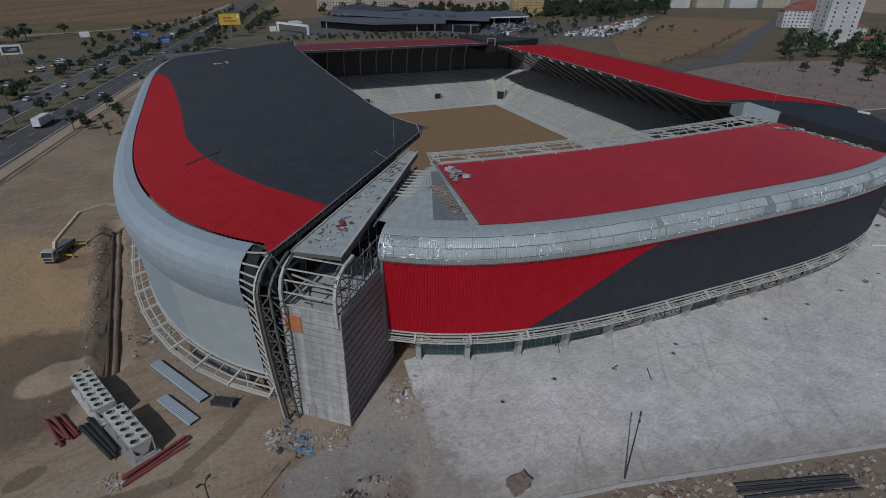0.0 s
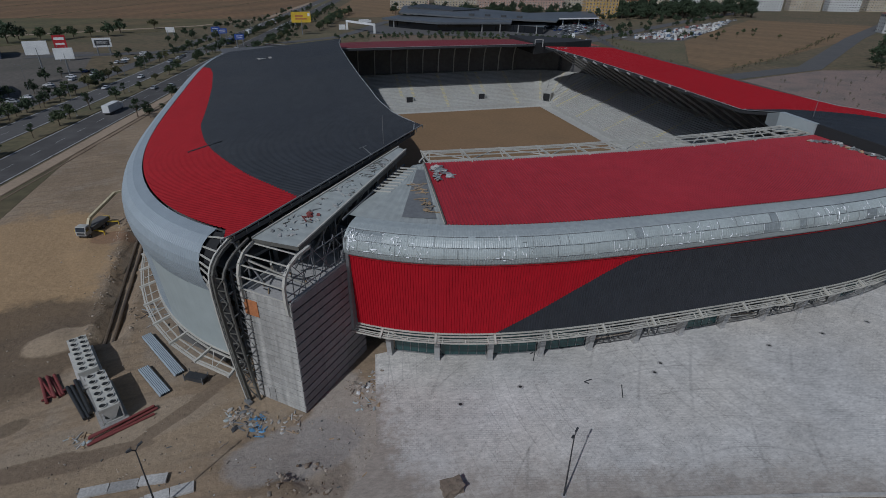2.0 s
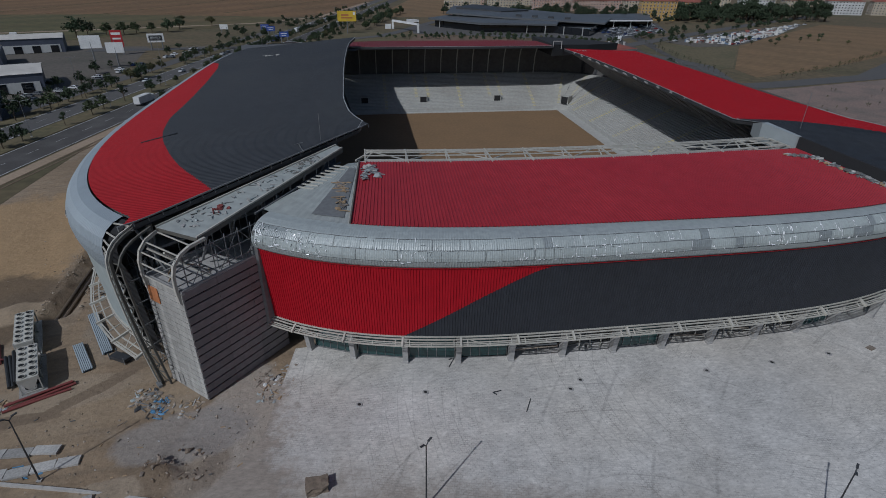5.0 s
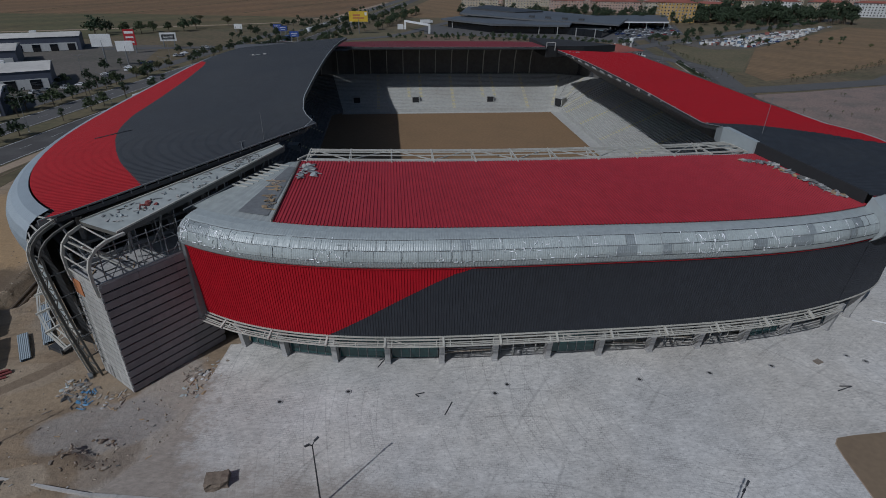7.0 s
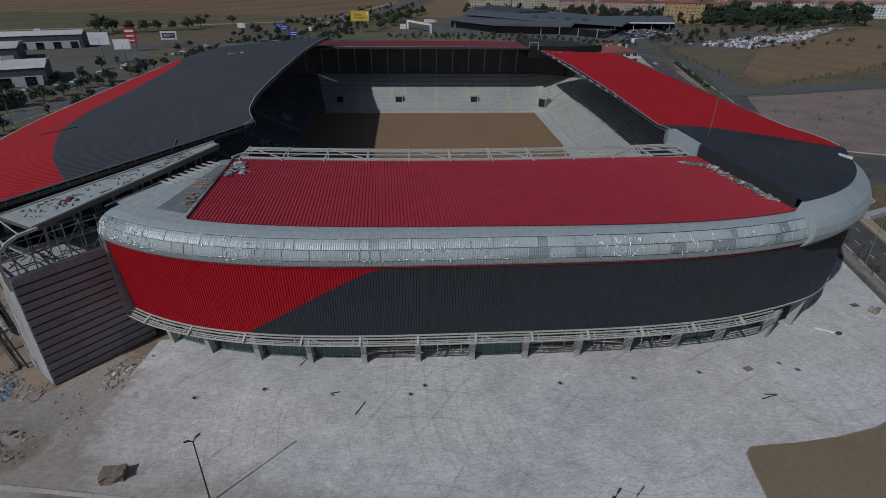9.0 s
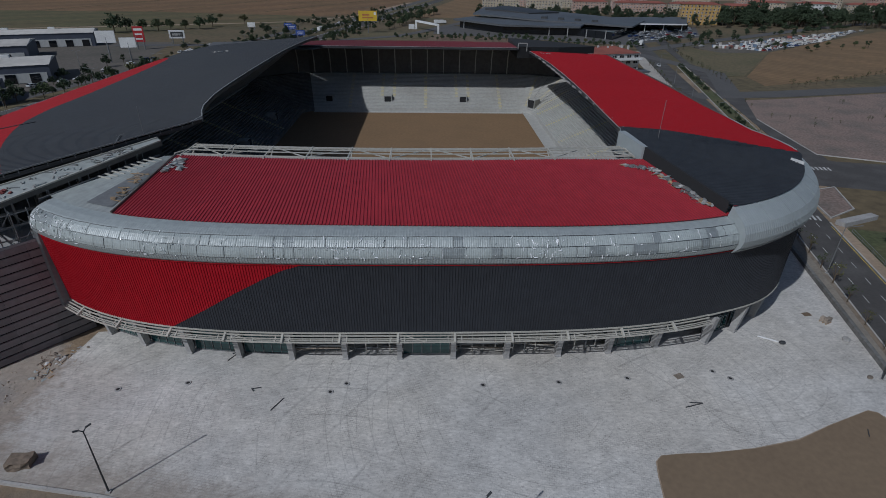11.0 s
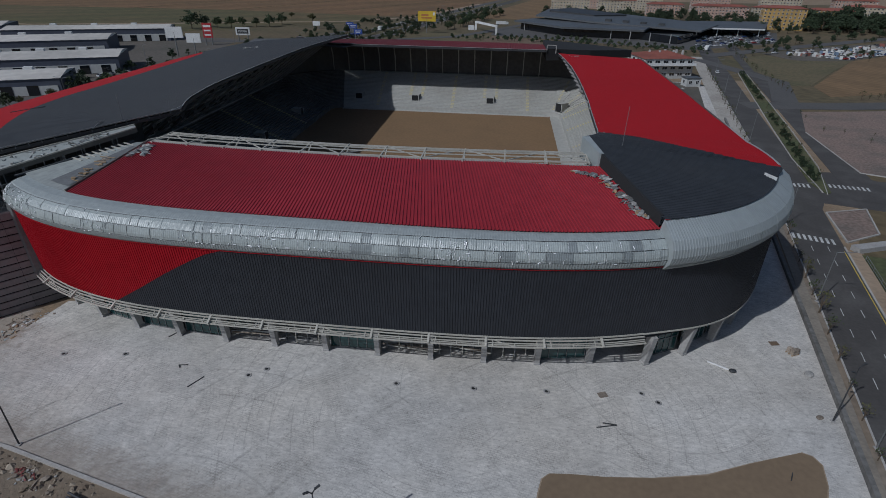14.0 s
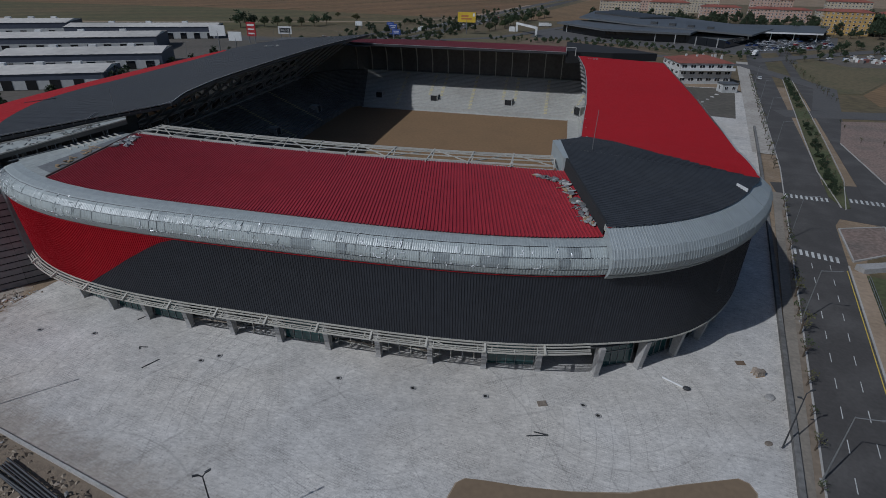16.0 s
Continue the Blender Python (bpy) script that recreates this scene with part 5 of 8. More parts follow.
    box(bm, (0, 0, 0), (0.8, 0.06, 1.9), m=Matrix.Translation(tp(a, -0.07, 1.2)) @ pose(0, 0, 0, 0, 0, TURN_T))
    part("shuttering_board", bm, PALE_RUBBLE, tower, "pale board leaning at the foot")


# steel frame above the tower, with two curved ribs at the front
def curved_rib(a, parent, w=0.34):
    pts = [tp(a, -0.1, 14.6), tp(a, -0.25, 16.4), tp(a, -0.2, 18.2), tp(a, 0.2, 19.4), tp(a, 1.1, 20.3), tp(a, 2.4, 20.8), tp(a, 4.5, 21.0)]
    bm = bmesh.new()
    run(bm, pts, w, w)
    part("curved_rib", bm, STEEL, parent, "cream curved steel rib")


curved_rib(0.35, tower)
curved_rib(6.8, tower)
for b, z in ((-0.25, 16.4), (-0.2, 18.0), (0.15, 19.3), (1.0, 20.2), (2.6, 20.85)):
    bm = bmesh.new()
    beam(bm, tp(0.3, b, z), tp(6.9, b, z), 0.13)
    part("cross_rail", bm, STEEL, tower)
bm = bmesh.new()
beam(bm, tp(1.0, 4.8, 15.4), tp(5.5, 0.4, 20.0), 0.2)
beam(bm, tp(6.4, 4.8, 15.7), tp(2.5, 0.6, 20.2), 0.2)
part("diagonal_brace", bm, STEEL, tower)
for k in range(7):
    b = 1.2 + k * 1.9
    bm = bmesh.new()
    beam(bm, tp(0.35, b, 15.2), tp(0.35, b, 20.6), 0.1)
    part("frame_post", bm, GREYSTEEL, tower)
for z in (16.8, 18.5, 20.1):
    bm = bmesh.new()
    beam(bm, tp(0.35, 0, z), tp(0.35, 13.2, z), 0.09)
    part("frame_rail", bm, GREYSTEEL, tower)
for k in range(3):
    bm = bmesh.new()
    beam(bm, tp(0.35, 1.2 + 3.8 * k, 15.4), tp(0.35, 5.0 + 3.8 * k, 20.4), 0.07)
    beam(bm, tp(0.35, 5.0 + 3.8 * k, 15.4), tp(0.35, 1.2 + 3.8 * k, 20.4), 0.07)
    part("cross_brace", bm, GREYSTEEL, tower)
rng = random.Random(5)
for k in range(10):
    bm = bmesh.new()
    a, b = rng.uniform(1, 6.3), rng.uniform(1, 6)
    ang = rng.uniform(0, 3)
    beam(bm, (tp(a, b, 15.68)), tp(a + 1.0 * math.cos(ang), b + 1.5 * math.sin(ang), 15.72), 0.1)
    part("stray_bar", bm, TIMBER if k % 2 else DARKSTEEL, tower)

# gutter slab between the two roofs
slab = thing("gutter_slab", "grey sheet-covered gutter slab littered with offcuts", "roof gutter")
L0, R0, L1, R1 = Vector((-59.3, -79.0, 21.35)), Vector((-54.3, -81.2, 20.75)), Vector((-38.8, -60.0, 24.75)), Vector((-37.9, -61.0, 24.6))
bm = bmesh.new()
rows = []
for i in range(41):
    t = i / 40
    a, b = L0.lerp(L1, t), R0.lerp(R1, t)
    k = 0.03 if i % 2 else 0
    rows.append([(a.x, a.y, a.z + k), (b.x, b.y, b.z + k)])
grid(bm, rows)
part("top_sheet", bm, DECK, slab)
# Dark tone on these faces stands in for shade under the open slab.
bm = bmesh.new()
grid(bm, [[R0 + Vector((0, 0, 0.05)), R0 - Vector((-0.2, -0.2, 0.6))], [R1 + Vector((0, 0, 0.05)), R1 - Vector((-0.1, -0.1, 0.7))]])
grid(bm, [[L0 - Vector((0, 0, 0.5)), R0 - Vector((-0.2, -0.2, 0.6))], [L1 - Vector((0, 0, 0.5)), R1 - Vector((-0.1, -0.1, 0.7))]])
grid(bm, [[L0, L0 - Vector((0, 0, 0.5))], [R0, R0 - Vector((0, 0, 0.5))]])
part("fascia", bm, DULLSTEEL, slab, "fascia and underside, darkened for the shade below the slab")
bm = bmesh.new()
for a, b in ((L0, L1), (R0, R1)):
    beam(bm, a + Vector((0, 0, 0.1)), b + Vector((0, 0, 0.1)), 0.2)
part("edge_angle", bm, STEEL, slab)
for k in range(6):
    t = 0.05 + k * 0.16
    a = R0.lerp(R1, t)
    bm = bmesh.new()
    beam(bm, a - Vector((0, 0, 0.5)), a + Vector((-1.6, 2.0, -4.5)), 0.22)
    part("slab_strut", bm, GREYSTEEL, slab)


def litter(name, label, lo, hi, count, seed, mats, size=(0.5, 1.6), bars=0.5, parent=None):
    rng = random.Random(seed)
    holder = thing(name, label, "waste")
    for k in range(count):
        c = Vector((0, 0, 0))
        u, v = rng.random(), rng.random()
        c = lo(u, v) if callable(lo) else None
        bm = bmesh.new()
        s = rng.uniform(*size)
        if rng.random() < bars:
            box(bm, (0, 0, 0), (s * 1.6, 0.12, 0.08), m=Matrix.Translation(c + Vector((0, 0, 0.07))) @ pose(0, 0, 0, rng.uniform(-6, 6), rng.uniform(-6, 6), rng.uniform(0, 180)))
            nm = "offcut"
        else:
            bmesh.ops.create_icosphere(bm, subdivisions=1, radius=s * 0.4, matrix=Matrix.Translation(c + Vector((0, 0, s * 0.1))) @ pose(0, 0, 0, 0, 0, rng.uniform(0, 180)) @ Matrix.Diagonal((rng.uniform(0.8, 1.6), rng.uniform(0.5, 1), rng.uniform(0.25, 0.6), 1)))
            for vv in bm.verts:
                vv.co += Vector((rng.uniform(-1, 1), rng.uniform(-1, 1), rng.uniform(-0.5, 0.5))) * s * 0.12
            nm = "lump"
        part(nm, bm, rng.choice(mats), holder)
    return holder


def on_slab(u, v):
    return L0.lerp(L1, 0.05 + 0.8 * u).lerp(R0.lerp(R1, 0.05 + 0.8 * u), 0.1 + 0.75 * v)


litter("roofing_offcuts", "scattered pale and dark roofing offcuts on the gutter slab", on_slab, None, 110, 21, [PALE_RUBBLE, GALV, GREYSTEEL, CONCRETE, DULLSTEEL], (0.25, 0.8), 0.7)
litter("red_offcuts", "heap of red sheet offcuts on the gutter slab", lambda u, v: L0.lerp(L1, 0.2 + 0.05 * u).lerp(R0.lerp(R1, 0.2 + 0.05 * u), 0.35 + 0.4 * v), None, 12, 22, [REDPIPE], (0.5, 1.1), 0.5)

# open end of the west stand: curved end frame
west_end = thing("end_frame", "curved cream and grey steel end frame of the main stand", "steel frame")
prof = [(o, z) for o, z in WEST_WALL[:1]] + WEST_RING
base_p, base_n = west_at(W1)
tan = Vector((-base_n.y, base_n.x))


def end_point(o, z, shift):
    q = base_p + base_n * o + tan * shift
    return Vector((q.x, q.y, z))


inner_line = [(-1.5, 0.3), (-1.3, 3.2), (-1.05, 6.3), (-0.65, 11)] + WEST_RING
chord = [(-0.05, 0.1), (0.35, 3.0), (0.85, 7.0), (1.25, 11.0), (1.5, 14.5), (1.62, 17.0), (1.6, 18.4), (1.4, 19.5), (0.95, 20.4), (0.2, 21.15), (-0.8, 21.7), (-2.0, 22.1), (-3.2, 22.4)]


def out_at(line, z):
    """Outward place of a line of the end at a height."""
    return table(z, [q[1] for q in line], [q[0] for q in line])


for sh, w, mt, nm, inset in ((0.75, 0.18, STEEL, "outer_chord", 0.1), (0.95, 0.34, DULLSTEEL, "inner_chord", 0.45), (2.1, 0.24, DULLSTEEL, "back_chord", 0.9)):
    bm = bmesh.new()
    run(bm, [end_point(o - inset * (1 if z < 19 else 0.6), z - (inset * 0.8 if z > 19 else 0), sh) for o, z in chord], w, w)
    part(nm, bm, mt, west_end)
for k in range(12):
    z0, z1 = 0.8 + 1.5 * k, 0.8 + 1.5 * (k + 1)
    a, b = (0.95, 2.1) if k % 2 else (2.1, 0.95)
    bm = bmesh.new()
    beam(bm, end_point(out_at(chord, z0) - 0.6, z0, a), end_point(out_at(chord, z1) - 0.6, z1, b), 0.11)
    beam(bm, end_point(out_at(chord, z1) - 0.6, z1, 0.95), end_point(out_at(chord, z1) - 0.8, z1, 2.1), 0.1)
    part("lacing", bm, DULLSTEEL, west_end, "thin lacing bars")
z = 3.4
while z < 22.2:
    bm = bmesh.new()
    beam(bm, end_point(out_at(inner_line, z) - 0.25, z, -1.8), end_point(out_at(chord, z) - 0.2, z + 0.05, 0.75), 0.16, 0.14)
    part("rung", bm, STEEL, west_end)
    z += 1.12 if z < 19 else 0.75
# Added sheet; its near-black colour is the shade of the gap behind the rungs.
bm = bmesh.new()
vs = [[bm.verts.new(end_point(out_at(inner_line, z) - 0.5, z, -2.6)), bm.verts.new(end_point(out_at(inner_line, z) - 0.9, z, -0.2))] for z in np.linspace(3.4, 22.3, 20)]
for a, b in zip(vs, vs[1:]):
    bm.faces.new((a[0], a[1], b[1], b[0]))
part("back_sheet", bm, HOLE, west_end, "near-black sheet in place of the shaded gap behind the rungs")
bm = bmesh.new()
beam(bm, end_point(-0.1, 0.15, 0.5), end_point(0.2, 0.15, 1.6), 0.5)
part("foot_plate", bm, GREYSTEEL, west_end)
bm = bmesh.new()
beam(bm, end_point(-2.6, 21.6, 0.9), end_point(-3.5, 16.5, 3.4), 0.22)
part("top_strut", bm, GREYSTEEL, west_end)
# lattice post beside the tower
lattice = thing("lattice_post", "grey lattice steel post beside the stair tower", "steel frame")
for a, b in ((7.8, 0.9), (7.8, 2.3), (9.2, 0.9), (9.2, 2.3)):
    bm = bmesh.new()
    beam(bm, tp(a, b, 0), tp(a, b, 17.5), 0.2)
    part("leg", bm, GREYSTEEL, lattice)
for k in range(10):
    z = 0.8 + 1.7 * k
    bm = bmesh.new()
    beam(bm, tp(7.8, 0.9, z), tp(9.2, 0.9, z + 1.5), 0.1)
    beam(bm, tp(9.2, 2.3, z), tp(7.8, 2.3, z + 1.5), 0.1)
    beam(bm, tp(7.8, 0.9, z), tp(9.2, 0.9, z), 0.1)
    beam(bm, tp(9.2, 0.9, z), tp(9.2, 2.3, z + 1.5), 0.1)
    part("lacing", bm, GREYSTEEL, lattice)
for k in range(5):
    bm = bmesh.new()
    z = 2 + 3.2 * k
    beam(bm, tp(9.2, 1.6, z), end_point(out_at(chord, z + 0.8) - 0.6, z + 0.8, 0.8), 0.13)
    part("tie", bm, GREYSTEEL, lattice)
# tube scaffold between the end frame and the tower, and posts under the gutter slab
scaffold = thing("scaffold", "grey tube scaffold standing in the open corner", "scaffold")
for i in range(3):
    for j in range(3):
        bm = bmesh.new()
        tube(bm, tp(9.9 + 1.3 * i, 1.2 + 1.6 * j, 0), tp(9.9 + 1.3 * i, 1.2 + 1.6 * j, 16.5), 0.05, 6)
        part("standard", bm, UNITGREY, scaffold)
for k in range(8):
    z = 1.9 * (k + 1)
    for j in range(3):
        bm = bmesh.new()
        tube(bm, tp(9.6, 1.2 + 1.6 * j, z), tp(12.8, 1.2 + 1.6 * j, z), 0.05, 6)
        part("ledger", bm, UNITGREY, scaffold)
    for i in range(3):
        bm = bmesh.new()
        tube(bm, tp(9.9 + 1.3 * i, 0.9, z + 0.1), tp(9.9 + 1.3 * i, 4.7, z + 0.1), 0.05, 6)
        part("transom", bm, UNITGREY, scaffold)
    bm = bmesh.new()
    tube(bm, tp(9.9, 1.2, z), tp(12.5, 1.2, z + 1.9 if k % 2 else z - 1.9), 0.045, 6)
    part("brace", bm, UNITGREY, scaffold)
    if k % 2:
        bm = bmesh.new()
        box(bm, (0, 0, 0), (2.6, 0.7, 0.06), m=Matrix.Translation(tp(11.2, 2.0, z + 0.2)) @ pose(0, 0, 0, 0, 0, TURN_T))
        part("scaffold_board", bm, TIMBER, scaffold, "timber scaffold board")
for k in range(9):
    t = 0.06 + 0.1 * k
    for a in (L0.lerp(L1, t), R0.lerp(R1, t)):
        bm = bmesh.new()
        tube(bm, (a.x + 0.3, a.y + 0.3, 4.5), (a.x + 0.3, a.y + 0.3, a.z - 0.45), 0.06, 6)
        part("slab_prop", bm, GREYSTEEL, slab, "grey steel prop")
# dark inner walls added to close the corner and keep it in shade
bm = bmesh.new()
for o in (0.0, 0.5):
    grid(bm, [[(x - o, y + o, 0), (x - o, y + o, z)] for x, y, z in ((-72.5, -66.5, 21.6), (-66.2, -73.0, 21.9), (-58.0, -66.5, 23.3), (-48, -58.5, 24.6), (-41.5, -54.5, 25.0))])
part("inner_end_wall", bm, DARKWALL, west, "added dark wall that keeps sun out of the stand end")
for k in range(4):
    z = 4.5 + 4.2 * k
    bm = bmesh.new()
    prism(bm, [(-66.0, -74.5), (-62.5, -78.2), (-46.5, -62.5), (-50, -58.8)], z, z + 0.35)
    part("floor_slab", bm, CONCRETE, west)
for k in range(4):
    t = 0.1 + 0.25 * k
    bm = bmesh.new()
    x, y = lerp(-63.0, -47.5, t), lerp(-77.0, -62.2, t)
    beam(bm, (x, y, 0), (x, y, 20.5), 0.55)
    part("corner_column", bm, CONCRETE, west)

# pale flashing along the open west edge of the red roof
bm = bmesh.new()
(xa, ya), (xb, yb) = south_edges(0)
run(bm, [(lerp(xa, xb, i / 8) - 0.12, lerp(ya, yb, i / 8), lerp(22.8, 20.87, i / 8) + 0.12) for i in range(9)], 0.24, 0.1)
part("verge_flashing", bm, STEEL, south, "pale flashing along the roof edge")

# rails and clutter on the west roof
bm = bmesh.new()
for i in range(24):
    t = i / 23
    x, y = lerp(-62.2, -33.9, t), lerp(-81.6, -54.0, t)
    z = west_height(x, y, 0)
    beam(bm, (x + 0.1, y - 0.1, z - 0.4), (x + 0.1, y - 0.1, z + 0.2), 0.1)
run(bm, [(lerp(-62.1, -33.8, i / 20), lerp(-81.7, -54.1, i / 20), west_height(lerp(-62.1, -33.8, i / 20), lerp(-81.7, -54.1, i / 20), 0) + 0.16) for i in range(21)], 0.14)
part("edge_rail", bm, GREYSTEEL, west, "low grey rail along the roof edge")
bm = bmesh.new()
beam(bm, (-43.25, -63.7, west_height(-43.25, -63.7, 0.1) + 0.18), (-44.15, -60.6, west_height(-44.15, -60.6, 0.1) + 0.22), 0.1)
beam(bm, (-44.7, -60.95, west_height(-44.7, -60.95, 0.1) + 0.26), (-43.6, -60.25, west_height(-43.6, -60.25, 0.1) + 0.26), 0.1)
part("roof_anchor", bm, GREYSTEEL, west)
bm = bmesh.new()
z = west_height(-41.0, -59.6, 0.05)
tube(bm, (-41.0, -59.6, z), (-41.0, -59.6, z + 4.2), 0.04, 6)
part("roof_mast", bm, GREYSTEEL, west, "thin mast on the roof")
litter("roof_debris", "pale sheet offcuts left on the dark roof", lambda u, v: Vector((-62.5 + 4 * u, 31.5 + 3.5 * v, west_height(-62.5 + 4 * u, 33, 0.55) + 0.1)), None, 9, 61, [PALE_RUBBLE, GALV], (0.6, 1.5), 0.5)
litter("far_roof_debris", "pale offcuts on the far end of the red roof", lambda u, v: Vector((43.0 + 3.5 * u, 53.0 + 3.0 * v, east_height(44, 55, 0.1) + 0.1)), None, 6, 62, [PALE_RUBBLE, GALV], (0.5, 1.2), 0.6)
bm = bmesh.new()
beam(bm, (-69.5, -51.5, west_height(-69.5, -51.5, 0.85) + 0.1), (-64.8, -48.5, west_height(-64.8, -48.5, 0.7) + 0.1), 0.3, 0.12)
part("dark_strip", bm, DARKSTEEL, west)
litter("roof_waste", "line of crumpled sheets and packing along the roof step", lambda u, v: Vector((table(u, [0, 0.25, 1], [33.4, 36.9, 40.8]) + 1.1 * v - 0.7, table(u, [0, 0.25, 1], [-65.0, -66.2, -77.8]), table(u, [0, 0.25, 1], [22.35, 22.2, 21.15]))), None, 110, 31, [PALE_RUBBLE, GALV, CONCRETE, GREYSTEEL, GREYSTEEL, DARKWALL, TIMBER], (0.5, 1.4), 0.4)
litter("packing_heap", "grey heap of plastic packing on the red roof corner", lambda u, v: Vector((-35.2 + 2.9 * v * (1 - 0.4 * u), -68.4 + 4.4 * u, lerp(22.3, 22.75, u))), None, 38, 32, [PALE_RUBBLE, GALV, GREYSTEEL, CONCRETE], (0.6, 1.4), 0.25)
litter("deck_timber", "timber battens and scraps on the bare deck", lambda u, v: Vector((-38.6 + 1.3 * u, -77.0 + 9.0 * v, lerp(21.25, 22.1, v))), None, 26, 33, [TIMBER, TIMBER, RUBBLE], (0.5, 1.3), 0.7)
bm = bmesh.new()
z = east_height(60.6, -63.6, 0.9) + 0.2
beam(bm, (60.5, -62.6, z), (61.4, -64.6, z), 0.06, 0.5)
part("white_panel", bm, WHITE, east, "loose white panel lying on the roof")
bm = bmesh.new()
tube(bm, (40.8, -57.6, 24.3), (40.93, -57.45, 30.6), 0.045, 6)
part("roof_mast", bm, GREYSTEEL, east, "thin mast on the roof")

# ---- building site beside the stand ----
def ground_at(x, y):
    return ground_z(x, y)


def fan_mesh(r=0.36):
    bm = bmesh.new()
    n = 12
    for r0, r1, z0, z1 in ((r + 0.06, r + 0.06, 0, 0.16), (r + 0.06, r, 0.16, 0.16), (r, r, 0.16, 0.03)):
        a = [bm.verts.new((r0 * math.cos(i * math.tau / n), r0 * math.sin(i * math.tau / n), z0)) for i in range(n)]
        b = [bm.verts.new((r1 * math.cos(i * math.tau / n), r1 * math.sin(i * math.tau / n), z1)) for i in range(n)]
        for i in range(n):
            bm.faces.new((a[i], a[(i + 1) % n], b[(i + 1) % n], b[i]))
    me = mesh_of("fan_ring", bm, ENAMEL)
    # Wells and blades are black: the shade inside the fan openings is in the colour.
    bm = bmesh.new()
    bmesh.ops.create_circle(bm, cap_ends=True, segments=12, radius=r, matrix=Matrix.Translation((0, 0, 0.04)))
    well = mesh_of("fan_well", bm, BLACKPIPE)
    bm = bmesh.new()
    for k in range(5):
        box(bm, None, (r * 0.8, 0.16, 0.02), m=pose(0, 0, 0.09, 0, 0, 72 * k) @ pose(r * 0.5, 0, 0, 25, 0, 0))
    blades = mesh_of("fan_blade", bm, BLACKPIPE)
    return me, well, blades


FAN, WELL, BLADES = fan_mesh()


def chiller(near, far, rows, label):
    """An air-cooled chiller: two inclined coil banks under a deck with two rows of fans, on a plinth."""
    near, far = Vector(near), Vector(far)
    c, d = (near + far) / 2, far - near
    length, w, h = d.length, 2.3, 2.7
    ob = thing("chiller", label, "chiller", "chillers on the site", at=(c.x, c.y, 0))
    ob.rotation_euler = (0, 0, math.atan2(d.y, d.x))
    bm = bmesh.new()
    box(bm, (0, 0, 0.15), (length + 0.8, w + 0.7, 0.5))
    part("plinth", bm, PALE_RUBBLE, ob, "pale concrete plinth")
    bm = bmesh.new()
    box(bm, (0, 0, h - 0.15), (length, w, 0.3))
    part("deck", bm, ENAMEL, ob)
    bm = bmesh.new()
    n = max(2, round(length / 2.9))
    for i in range(n + 1):
        x = lerp(-length / 2 + 0.1, length / 2 - 0.1, i / n)
        for y in (-w / 2 + 0.08, w / 2 - 0.08):
            box(bm, (x, y, h / 2 + 0.2), (0.16, 0.14, h - 0.4))
        box(bm, (x, 0, 0.5), (0.16, w, 0.16))
    part("post_frame", bm, ENAMEL, ob)
    for sgn in (-1, 1):
        for i in range(n):
            x0, x1 = lerp(-length / 2, length / 2, i / n) + 0.2, lerp(-length / 2, length / 2, (i + 1) / n) - 0.2
            bm = bmesh.new()
            quad(bm, (x0, sgn * 0.15, 0.9), (x1, sgn * 0.15, 0.9), (x1, sgn * (w / 2 - 0.1), h - 0.3), (x0, sgn * (w / 2 - 0.1), h - 0.3))
            part("coil", bm, DARKSTEEL, ob, "dark finned coil")
    for sgn in (-1, 1):
        bm = bmesh.new()
        x = sgn * (length / 2 - 0.02)
        v = [bm.verts.new(q) for q in ((x, -w / 2 + 0.1, h - 0.3), (x, w / 2 - 0.1, h - 0.3), (x, 0.3, 1.0), (x, -0.3, 1.0))]
        bm.faces.new(v)
        part("end_panel", bm, ENAMEL, ob)
    bm = bmesh.new()
    tube(bm, (-length / 2 + 0.8, 0.5, 0.75), (length / 2 - 0.8, 0.5, 0.75), 0.28)
    tube(bm, (-length / 2 + 1.5, -0.5, 0.75), (length / 2 - 1.5, -0.5, 0.75), 0.28)
    part("vessel", bm, BLACKPIPE, ob, "dark pressure vessels")
    for i in range(rows):
        for y in (-0.55, 0.55):
            m = pose(lerp(-length / 2 + 0.62, length / 2 - 0.62, i / (rows - 1)), y, h + 0.005)
            f = piece("fan_ring", FAN, ob, m)
            piece("fan_well", WELL, f)
            piece("fan_blade", BLADES, f)
    return ob


chiller((-82.3, -73.8), (-86.0, -66.0), 7, "grey rooftop chiller with fourteen fans standing on the site")
chiller((-77.9, -81.6), (-81.4, -74.6), 6, "grey rooftop chiller with twelve fans on a pale plinth")


def stack_of_pipes(name, label, p, q, count, r, material, spread, seed, category="pipe stack"):
    rng = random.Random(seed)
    p, q = Vector(p), Vector(q)
    side = Vector((-(q - p).y, (q - p).x)).normalized()
    ob = thing(name, label, category)
    for k in range(count):
        o = side * (spread * (k / max(1, count - 1) - 0.5))
        j = rng.uniform(-0.5, 0.5)
        sk = side * rng.uniform(-0.25, 0.25)
        a, b = p + o + (q - p).normalized() * j + sk, q + o + (q - p).normalized() * j - sk
        z = max(ground_at(a.x, a.y), ground_at(b.x, b.y)) + r + (2 * r * 0.85 if k % 3 == 2 else 0)
        bm = bmesh.new()
        tube(bm, (a.x, a.y, z), (b.x, b.y, z), r, 8)
        part("pipe", bm, material, ob)
    return ob


stack_of_pipes("red_pipes", "red oxide steel pipes laid in front of a chiller", (-80.0, -84.0), (-73.8, -80.3), 4, 0.17, REDPIPE, 1.1, 1)
stack_of_pipes("red_tubes", "bundle of red oxide steel sections on the ground", (-88.9, -70.6), (-86.3, -75.0), 5, 0.19, REDPIPE, 1.7, 2)
